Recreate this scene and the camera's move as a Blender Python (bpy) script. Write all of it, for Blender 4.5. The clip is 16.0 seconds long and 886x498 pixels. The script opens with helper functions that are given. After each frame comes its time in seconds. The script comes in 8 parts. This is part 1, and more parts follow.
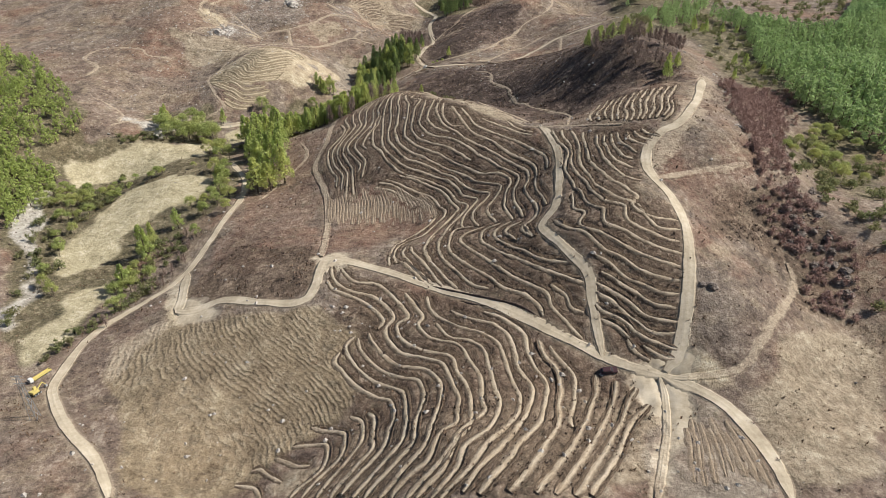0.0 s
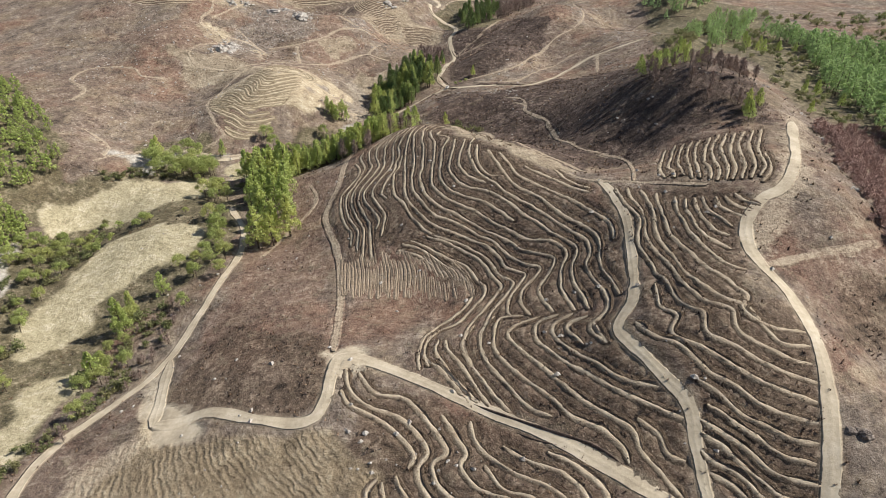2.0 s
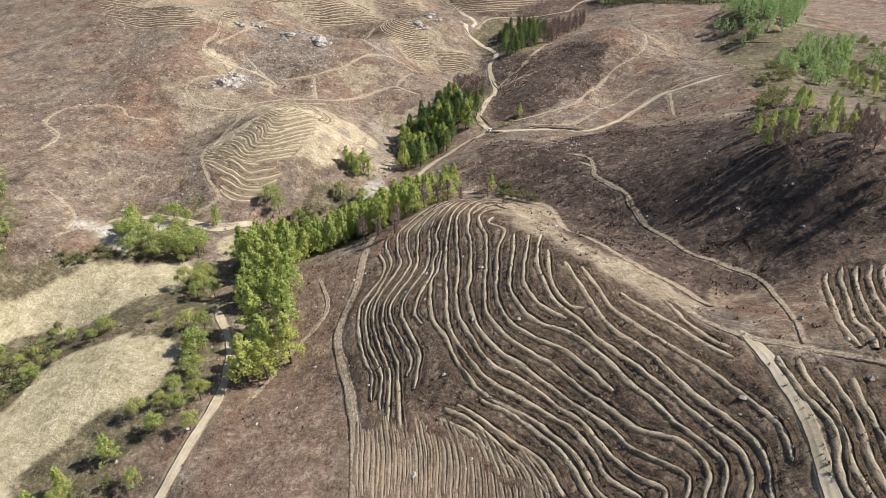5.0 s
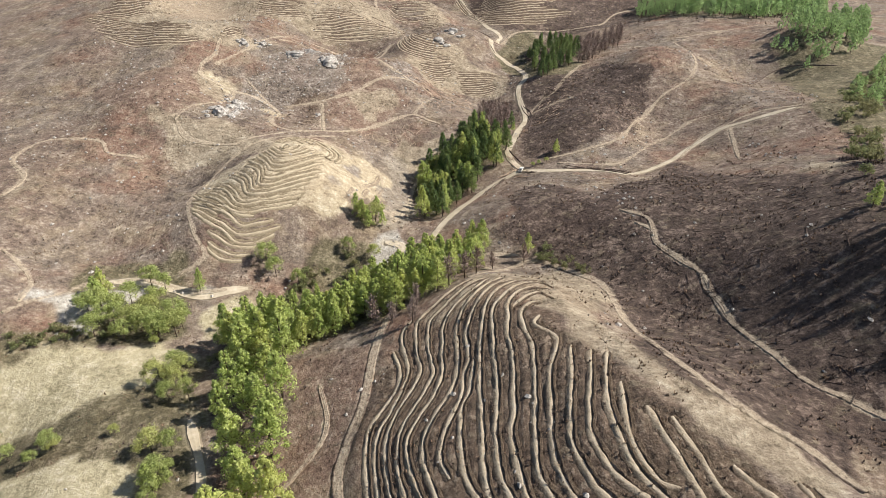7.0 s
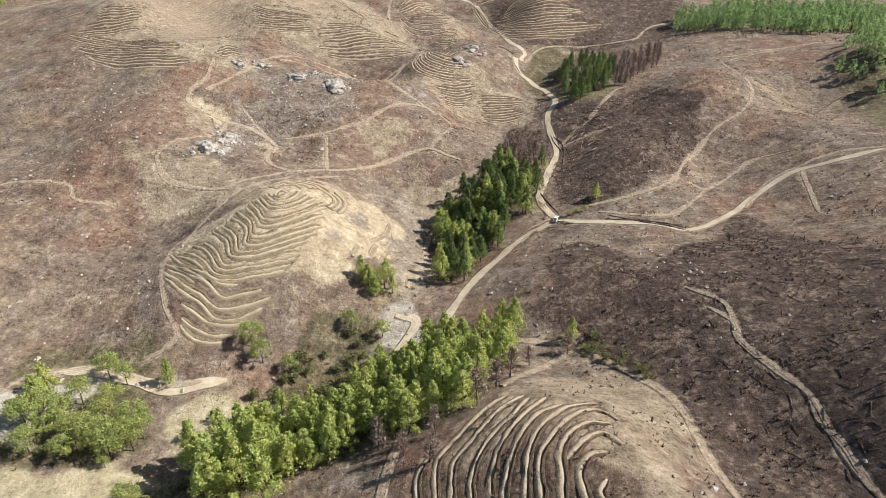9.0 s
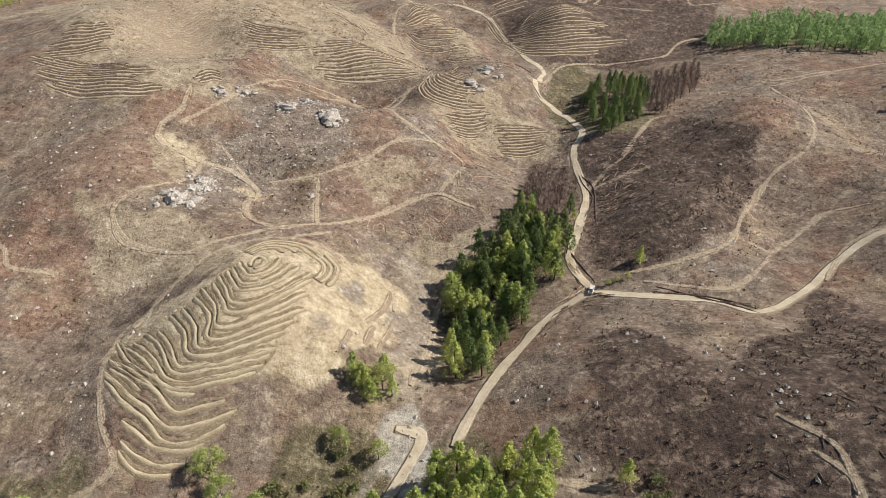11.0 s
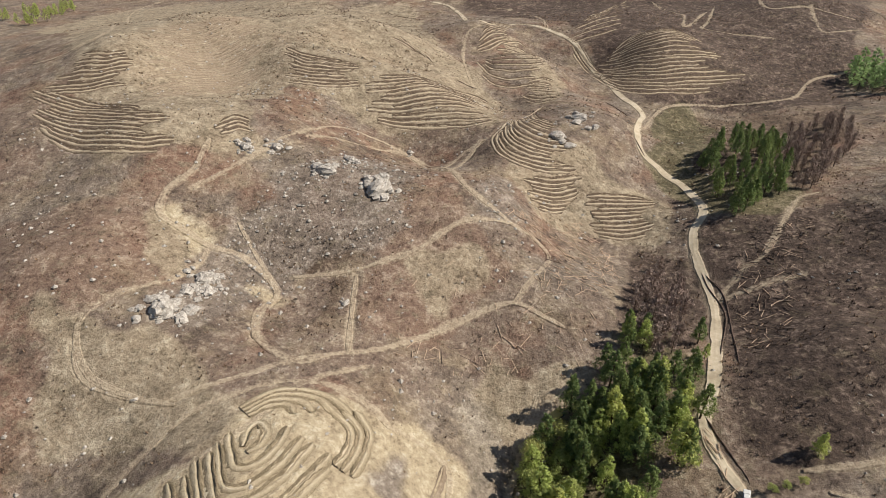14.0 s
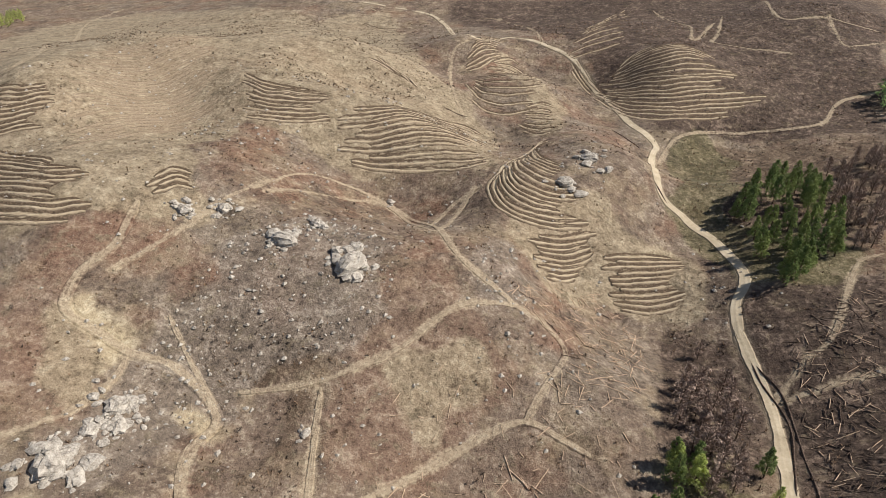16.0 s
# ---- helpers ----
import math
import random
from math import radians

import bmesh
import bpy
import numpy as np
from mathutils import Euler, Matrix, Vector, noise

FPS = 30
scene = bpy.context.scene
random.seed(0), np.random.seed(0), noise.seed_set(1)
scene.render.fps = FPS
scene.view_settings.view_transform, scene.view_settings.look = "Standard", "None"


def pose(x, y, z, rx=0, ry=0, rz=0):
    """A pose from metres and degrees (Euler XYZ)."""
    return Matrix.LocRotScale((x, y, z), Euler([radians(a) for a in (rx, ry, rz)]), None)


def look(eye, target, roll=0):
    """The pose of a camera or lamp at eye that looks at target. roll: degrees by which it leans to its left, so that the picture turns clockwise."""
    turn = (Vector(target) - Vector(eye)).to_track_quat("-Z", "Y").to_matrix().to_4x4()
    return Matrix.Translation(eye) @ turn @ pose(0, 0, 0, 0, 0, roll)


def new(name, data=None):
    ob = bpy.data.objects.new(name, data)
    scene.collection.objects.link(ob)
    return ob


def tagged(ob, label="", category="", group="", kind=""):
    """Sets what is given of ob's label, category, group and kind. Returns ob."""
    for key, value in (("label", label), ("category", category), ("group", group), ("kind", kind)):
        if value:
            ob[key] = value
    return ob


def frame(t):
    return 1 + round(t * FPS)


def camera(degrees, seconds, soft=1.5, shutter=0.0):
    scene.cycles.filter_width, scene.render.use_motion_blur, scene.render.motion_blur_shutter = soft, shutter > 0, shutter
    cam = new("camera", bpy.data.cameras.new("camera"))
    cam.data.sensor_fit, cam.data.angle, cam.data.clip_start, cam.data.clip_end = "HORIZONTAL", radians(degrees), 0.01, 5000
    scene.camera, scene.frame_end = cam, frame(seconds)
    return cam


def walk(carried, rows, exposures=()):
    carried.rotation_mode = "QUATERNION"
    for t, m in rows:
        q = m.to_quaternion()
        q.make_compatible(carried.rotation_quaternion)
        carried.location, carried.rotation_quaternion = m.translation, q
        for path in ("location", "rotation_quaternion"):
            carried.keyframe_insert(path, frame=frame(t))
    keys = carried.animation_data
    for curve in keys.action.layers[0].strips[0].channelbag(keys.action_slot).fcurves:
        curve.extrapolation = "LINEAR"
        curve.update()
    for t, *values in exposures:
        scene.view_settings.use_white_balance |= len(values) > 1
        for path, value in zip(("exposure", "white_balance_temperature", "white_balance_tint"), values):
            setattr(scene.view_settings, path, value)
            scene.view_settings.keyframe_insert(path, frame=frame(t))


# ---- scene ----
import functools

# ---- camera: a drone flying up a valley, looking down at about thirty degrees ----
cam = camera(72.13, 16.0, soft=0.8)
PATH = [
    (0.0, -0.134, 1.009, 119.616, 59.264, -0.222, 0.143),
    (0.5, -2.741, 12.534, 119.758, 59.266, -0.211, 0.181),
    (1.0, -5.301, 25.048, 119.995, 59.281, -0.186, 0.418),
    (1.5, -7.571, 36.878, 120.105, 59.288, -0.166, 0.655),
    (2.0, -9.702, 49.571, 120.195, 59.356, -0.152, 0.985),
    (2.5, -11.656, 61.498, 120.470, 59.363, -0.137, 1.287),
    (3.0, -13.585, 74.219, 120.701, 59.417, -0.096, 1.677),
    (3.5, -15.453, 86.349, 120.890, 59.421, -0.054, 2.038),
    (4.0, -17.370, 99.190, 121.048, 59.468, -0.019, 2.421),
    (6.5, -26.672, 161.097, 121.821, 59.654, 0.039, 4.270),
    (7.0, -28.731, 173.761, 122.216, 59.665, 0.035, 4.625),
    (7.5, -30.590, 185.594, 122.400, 59.665, 0.071, 4.929),
    (8.0, -32.726, 197.968, 122.506, 59.739, 0.054, 5.239),
    (8.5, -34.545, 209.366, 122.474, 59.769, 0.080, 5.532),
    (9.0, -36.366, 221.512, 122.564, 59.826, 0.117, 5.841),
    (11.5, -45.434, 283.119, 122.970, 59.991, 0.122, 7.043),
    (12.0, -47.631, 295.495, 123.361, 60.056, 0.030, 10.877),
    (12.5, -50.227, 307.071, 123.619, 60.073, 0.033, 12.064),
    (13.0, -53.266, 319.206, 123.734, 60.146, 0.065, 12.650),
    (13.5, -56.568, 330.753, 123.798, 60.156, 0.033, 12.957),
    (14.0, -59.749, 342.995, 124.036, 60.145, 0.106, 12.427),
    (14.5, -62.898, 354.628, 124.197, 60.112, 0.128, 11.395),
    (15.0, -65.756, 366.925, 124.425, 60.109, 0.141, 11.096),
    (15.5, -68.220, 378.550, 124.632, 60.094, 0.119, 10.983),
    (16.0, -70.748, 390.806, 124.872, 60.075, 0.127, 10.892),
]
walk(cam, [(t, pose(x, y, z, rx, ry, rz)) for t, x, y, z, rx, ry, rz in PATH],
     exposures=((0, 0.27, 6200, 10), (4, 0.42, 6200, 10), (7, 0.50, 6200, 10), (9, 0.42, 6250, 10), (12, 0.20, 6450, 10), (16, 0.12, 6500, 10)))

# ---- world, sun, exposure ----
SUN_ELEVATION, SUN_AZIMUTH = 45.0, 82.0     # degrees; azimuth clockwise from +y
world = bpy.data.worlds.new("sky")
scene.world = world
world.use_nodes = True
wt = world.node_tree
sky = wt.nodes.new("ShaderNodeTexSky")
sky.sky_type, sky.sun_disc = "NISHITA", False
sky.sun_elevation, sky.sun_rotation = radians(SUN_ELEVATION), radians(SUN_AZIMUTH)
wt.nodes["Background"].inputs["Strength"].default_value = 0.064
wt.links.new(sky.outputs["Color"], wt.nodes["Background"].inputs["Color"])
sun = new("sun", bpy.data.lights.new("sun", "SUN"))
sun.data.energy, sun.data.angle, sun.data.color = 5.0, radians(0.5), (1.0, 0.93, 0.82)
_e, _a = radians(SUN_ELEVATION), radians(SUN_AZIMUTH)
sun.matrix_world = look((math.cos(_e) * math.sin(_a) * 900, math.cos(_e) * math.cos(_a) * 900 + 500, math.sin(_e) * 900), (0, 500, 0))


# ---- relief of the land: a sloping base and rounded hills and hollows (x, y, spread, height) ----
BASE = (11.78, 7.03, 10.34)
HILLS_SOUTH = [
    (191, 83, 38, 5.2), (10, 85, 19, 5.8), (-49, 99, 27, -16.2), (110, 105, 19, -7.4),
    (40, 115, 19, -6.2), (-110, 125, 19, -4.7), (-10, 125, 19, -2.8), (-80, 125, 19, -2.5),
    (270, 135, 60, 6.3), (80, 135, 19, 6.9), (-208, 140, 38, 4.4), (-360, 143, 98, 11.6),
    (110, 145, 19, -5.3), (60, 155, 19, 8.4), (30, 155, 19, 4.3), (140, 165, 19, 7.7),
    (50, 165, 19, 7.9), (210, 178, 38, 4.9), (-184, 180, 27, 4.3), (-171, 180, 27, 4.5),
]
HILLS_FRONT = [
    (100, 185, 19, 6.9), (-50, 185, 19, 1.0), (-150, 195, 60, -27.6), (60, 195, 19, 6.4),
    (-100, 195, 19, -2.7), (-20, 205, 19, -6.9), (90, 205, 19, 7.7), (150, 215, 19, -2.1),
    (-100, 225, 19, -2.0), (-50, 225, 19, -4.0), (77, 235, 38, 23.8), (-130, 235, 19, 1.2),
    (40, 235, 19, 6.4), (110, 235, 19, 6.1), (-20, 245, 19, 3.6), (50, 255, 19, -9.6),
    (10, 255, 19, 6.9), (-70, 255, 19, -7.0), (-170, 265, 19, -6.0), (120, 265, 19, 6.5),
    (-10, 275, 19, 2.9),
]
HILLS_MIDDLE = [
    (-90, 275, 19, -4.0), (10, 275, 19, 5.9), (110, 285, 19, 7.3), (-170, 285, 19, -10.1),
    (90, 285, 19, 10.4), (191, 292, 38, 8.4), (70, 295, 19, 7.5), (-10, 305, 19, 8.1),
    (90, 305, 19, 6.1), (20, 315, 19, -8.7), (-30, 325, 19, 4.4), (60, 325, 19, 8.5),
    (99, 328, 27, 13.3), (-113, 330, 38, -21.1), (-60, 335, 19, -4.4), (-360, 345, 60, 8.7),
    (-150, 345, 19, -5.6), (-10, 355, 19, -11.2), (40, 355, 19, 2.2), (100, 355, 19, 8.4),
]
HILLS_NORTH = [
    (-180, 365, 19, -9.4), (-70, 365, 19, -4.7), (-90, 365, 19, -10.4), (170, 365, 19, -2.2),
    (-130, 375, 19, 4.1), (-50, 375, 19, -9.2), (30, 385, 19, 3.6), (115, 387, 38, 12.5),
    (230, 395, 19, -5.6), (-10, 395, 19, 3.1), (70, 395, 19, 2.3), (-110, 405, 19, 10.2),
    (-160, 405, 19, -8.1), (-360, 406, 38, 4.5), (170, 415, 19, 4.3), (-63, 423, 27, -15.4),
    (70, 425, 19, -4.3), (-180, 425, 19, -1.8), (-60, 445, 19, -8.2), (-160, 455, 19, 3.8),
    (0, 465, 60, -17.9),
]
HILLS_FAR = [
    (-200, 465, 19, 9.3), (130, 465, 19, 7.5), (60, 465, 19, -2.3), (-80, 475, 19, -7.6),
    (20, 485, 19, 12.6), (-140, 485, 19, -7.9), (60, 495, 19, -4.1), (100, 495, 19, 2.2),
    (-260, 505, 19, 5.0), (-140, 505, 19, 3.3), (-10, 515, 19, -7.3), (-220, 515, 19, 4.3),
    (-198, 531, 27, 10.4), (-130, 535, 19, 7.0), (60, 535, 19, 5.0), (-270, 535, 19, 3.1),
    (-30, 545, 19, -10.7), (-90, 545, 19, 7.1), (-220, 545, 19, 5.5), (130, 555, 19, -10.7),
    (-60, 555, 19, -9.7),
]
HILLS_OUTER = [
    (300, 555, 60, -3.4), (70, 565, 19, 9.9), (-170, 565, 19, 4.9), (40, 565, 19, -2.7),
    (-120, 585, 19, -11.5), (-260, 585, 19, 10.4), (-180, 585, 19, 5.2), (170, 595, 19, 9.4),
    (-80, 595, 19, 8.3), (-20, 595, 19, -10.9), (-160, 595, 19, -5.4), (-220, 605, 19, -6.0),
    (-280, 605, 19, 4.5), (20, 615, 19, 0.7), (-120, 615, 19, 8.3), (-50, 625, 19, 10.1),
    (-240, 625, 19, -3.0), (-80, 625, 19, -4.8), (0, 625, 19, 5.0), (-170, 625, 19, 5.5),
]
HILLS_UPPER = [
    (-311, 633, 98, 39.3), (172, 634, 38, 5.0), (-150, 635, 19, 7.1), (-200, 635, 19, 5.6),
    (20, 653, 38, -13.0), (-260, 655, 19, 7.8), (-20, 655, 19, -8.8), (-100, 665, 19, -8.2),
    (-160, 665, 19, -2.3), (-170, 665, 19, -5.3), (-60, 665, 19, 2.6), (-360, 672, 38, -4.6),
    (10, 685, 19, -4.4), (-189, 691, 38, 15.1), (-40, 695, 19, -5.0), (20, 705, 19, -6.5),
    (300, 705, 60, -6.0), (-60, 705, 19, -5.9), (-220, 705, 19, 3.7), (-170, 705, 19, 3.8),
    (-90, 715, 19, 3.1),
]
HILLS_LAST = [
    (72, 720, 27, -8.3), (-90, 725, 19, 7.0), (-130, 735, 19, -5.9), (-10, 745, 19, 6.9),
    (-50, 745, 19, -9.1), (100, 745, 19, -2.7), (-90, 755, 19, -10.1), (-10, 765, 19, 7.3),
    (-130, 765, 19, 6.1), (-130, 765, 19, 6.1), (-132, 805, 38, 5.8), (-75, 805, 38, 4.3),
    (-18, 824, 38, 10.0), (77, 843, 38, 8.6), (96, 862, 38, 4.6), (277, 878, 98, -8.5),
    (110, 905, 45, 14.0), (-20, 935, 38, 12.0), (-300, 935, 60, 16.0), (-150, 965, 50, 14.0),
    (50, 1020, 60, 20.0),
]
HILLS = HILLS_SOUTH + HILLS_FRONT + HILLS_MIDDLE + HILLS_NORTH + HILLS_FAR + HILLS_OUTER + HILLS_UPPER + HILLS_LAST


def lattice(ix, iy, seed):
    """A repeatable number from 0 to 1 for each lattice cell."""
    n = (ix.astype(np.int64) * 374761393 + iy.astype(np.int64) * 668265263 + seed * 974634777) & 0x7FFFFFFF
    n = ((n ^ (n >> 13)) * 1274126177) & 0x7FFFFFFF
    return ((n ^ (n >> 16)) & 0xFFFF) / 65535.0


def value_noise(x, y, size, seed):
    """Smooth noise from 0 to 1 with lumps of that size in metres."""
    u, v = np.asarray(x, float) / size, np.asarray(y, float) / size
    iu, iv = np.floor(u), np.floor(v)
    fu, fv = u - iu, v - iv
    fu, fv = fu * fu * (3 - 2 * fu), fv * fv * (3 - 2 * fv)
    a, b = lattice(iu, iv, seed), lattice(iu + 1, iv, seed)
    c, d = lattice(iu, iv + 1, seed), lattice(iu + 1, iv + 1, seed)
    return (a * (1 - fu) + b * fu) * (1 - fv) + (c * (1 - fu) + d * fu) * fv


def relief(x, y):
    """Height of the land without its small roughness."""
    x, y = np.asarray(x, float), np.asarray(y, float)
    z = BASE[0] + BASE[1] * x / 300 + BASE[2] * y / 300
    for cx, cy, s, amount in HILLS:
        z = z + amount * np.exp(-((x - cx) ** 2 + (y - cy) ** 2) / (2 * s * s))
    return z


def land(x, y):
    """Height of the land with lumps and gullies."""
    z = relief(x, y)
    return z + 1.3 * (value_noise(x, y, 19, 3) - 0.5) + 0.5 * (value_noise(x, y, 7, 4) - 0.5)


def spline(points, step=1.5):
    """A smooth line through plan points, sampled at even steps: an (n, 2) array."""
    p = np.array(points, float)
    p = np.vstack([2 * p[0] - p[1], p, 2 * p[-1] - p[-2]])
    out = []
    for i in range(1, len(p) - 2):
        a, b, c, d = p[i - 1], p[i], p[i + 1], p[i + 2]
        n = max(2, int(np.hypot(*(c - b)) / step))
        t = np.linspace(0, 1, n, endpoint=False)[:, None]
        out.append(0.5 * (2 * b + (c - a) * t + (2 * a - 5 * b + 4 * c - d) * t ** 2 + (3 * b - a - 3 * c + d) * t ** 3))
    out.append(p[-2][None])
    return np.vstack(out)


def across(line):
    """Unit vectors to the right of a line's heading."""
    d = np.gradient(line, axis=0)
    d /= np.maximum(np.hypot(d[:, 0], d[:, 1]), 1e-6)[:, None]
    return np.stack([d[:, 1], -d[:, 0]], 1)


def distance_field(xs, ys, lines, reach):
    """Least distance to any of the (n, 2) lines on the grid xs, ys; reach caps it."""
    field = np.full((len(ys), len(xs)), reach, float)
    for line in lines:
        for px, py in line:
            i0, i1 = np.searchsorted(xs, (px - reach, px + reach))
            j0, j1 = np.searchsorted(ys, (py - reach, py + reach))
            if i1 > i0 and j1 > j0:
                d = np.hypot(xs[None, i0:i1] - px, ys[j0:j1, None] - py)
                np.minimum(field[j0:j1, i0:i1], d, out=field[j0:j1, i0:i1])
    return field


def inside(x, y, polygon):
    """Signed-ish test: True where the plan points lie in the polygon."""
    p = np.array(polygon, float)
    hit = np.zeros(np.shape(x), bool)
    j = len(p) - 1
    for i in range(len(p)):
        if p[i, 1] != p[j, 1]:
            cross = (p[i, 1] > y) != (p[j, 1] > y)
            hit ^= cross & (x < (p[j, 0] - p[i, 0]) * (y - p[i, 1]) / (p[j, 1] - p[i, 1]) + p[i, 0])
        j = i
    return hit


def mesh_of(name, verts, faces, smooth=True):
    """A mesh from arrays; faces is an (n, 3) or (n, 4) array."""
    verts, faces = np.asarray(verts, np.float32), np.asarray(faces, np.int32)
    me = bpy.data.meshes.new(name)
    k = faces.shape[1]
    me.vertices.add(len(verts))
    me.vertices.foreach_set("co", verts.ravel())
    me.loops.add(faces.size)
    me.loops.foreach_set("vertex_index", faces.ravel())
    me.polygons.add(len(faces))
    me.polygons.foreach_set("loop_start", np.arange(0, faces.size, k, dtype=np.int32))
    me.polygons.foreach_set("use_smooth", np.full(len(faces), smooth))
    me.update(calc_edges=True)
    return me


def strip(name, line, offsets, heights, zs, material):
    """A band that follows a plan line: offsets to its right and heights over zs, per column."""
    side = across(line)
    n, k = len(line), len(offsets[0]) if np.ndim(offsets) == 2 else len(offsets)
    off = np.broadcast_to(np.asarray(offsets, float), (n, k))
    x = line[:, 0][:, None] + side[:, 0][:, None] * off
    y = line[:, 1][:, None] + side[:, 1][:, None] * off
    z = zs(x, y) + np.broadcast_to(np.asarray(heights, float), (n, k))
    idx = np.arange(n * k).reshape(n, k)
    faces = np.stack([idx[:-1, :-1], idx[:-1, 1:], idx[1:, 1:], idx[1:, :-1]], -1).reshape(-1, 4)
    faces = faces[:, ::-1]
    me = mesh_of(name, np.stack([x, y, z], -1).reshape(-1, 3), faces)
    me.materials.append(material)
    return me


# ---- materials ----
def material(name, rough=0.9):
    m = bpy.data.materials.new(name)
    m.use_nodes = True
    b = m.node_tree.nodes["Principled BSDF"]
    b.inputs["Roughness"].default_value = rough
    b.inputs["Specular IOR Level"].default_value = 0.2
    return m, m.node_tree, b


def noise_node(t, scale, detail=6, rough=0.6, coords=None, kind="ShaderNodeTexNoise"):
    n = t.nodes.new(kind)
    n.inputs["Scale"].default_value = scale
    if kind == "ShaderNodeTexNoise":
        n.inputs["Detail"].default_value, n.inputs["Roughness"].default_value = detail, rough
    if coords is not None:
        t.links.new(coords, n.inputs["Vector"])
    return n


def ramp(t, fac, stops):
    n = t.nodes.new("ShaderNodeValToRGB")
    e = n.color_ramp.elements
    while len(e) < len(stops):
        e.new(0.5)
    for el, (at, c) in zip(e, stops):
        el.position, el.color = at, (*c, 1) if len(c) == 3 else c
    t.links.new(fac, n.inputs["Fac"])
    return n.outputs["Color"]


def mix(t, fac, a, b, mode="MIX"):
    n = t.nodes.new("ShaderNodeMix")
    n.data_type, n.blend_type = "RGBA", mode
    for sock, v in ((n.inputs[0], fac), (n.inputs[6], a), (n.inputs[7], b)):
        if isinstance(v, (int, float)):
            sock.default_value = v
        elif isinstance(v, tuple):
            sock.default_value = (*v, 1)
        else:
            t.links.new(v, sock)
    return n.outputs[2]


def bump(t, b, height, strength=0.5, distance=0.3):
    n = t.nodes.new("ShaderNodeBump")
    n.inputs["Strength"].default_value, n.inputs["Distance"].default_value = strength, distance
    t.links.new(height, n.inputs["Height"])
    t.links.new(n.outputs["Normal"], b.inputs["Normal"])


def math_node(t, op, a, b=0.0):
    n = t.nodes.new("ShaderNodeMath")
    n.operation = op
    for sock, v in zip(n.inputs, (a, b)):
        if isinstance(v, (int, float)):
            sock.default_value = v
        else:
            t.links.new(v, sock)
    return n.outputs[0]


def plain(name, stops, scale, rough=0.9, relief_size=0.05, fine=4.0):
    """A mottled surface: colours over a noise at two scales, with a little relief."""
    m, t, b = material(name, rough)
    co = t.nodes.new("ShaderNodeTexCoord").outputs["Object"]
    n1, n2 = noise_node(t, scale, coords=co), noise_node(t, scale * fine, coords=co)
    f = math_node(t, "ADD", math_node(t, "MULTIPLY", n1.outputs["Fac"], 0.6), math_node(t, "MULTIPLY", n2.outputs["Fac"], 0.4))
    t.links.new(ramp(t, f, stops), b.inputs["Base Color"])
    bump(t, b, n2.outputs["Fac"], 0.5, relief_size)
    return m


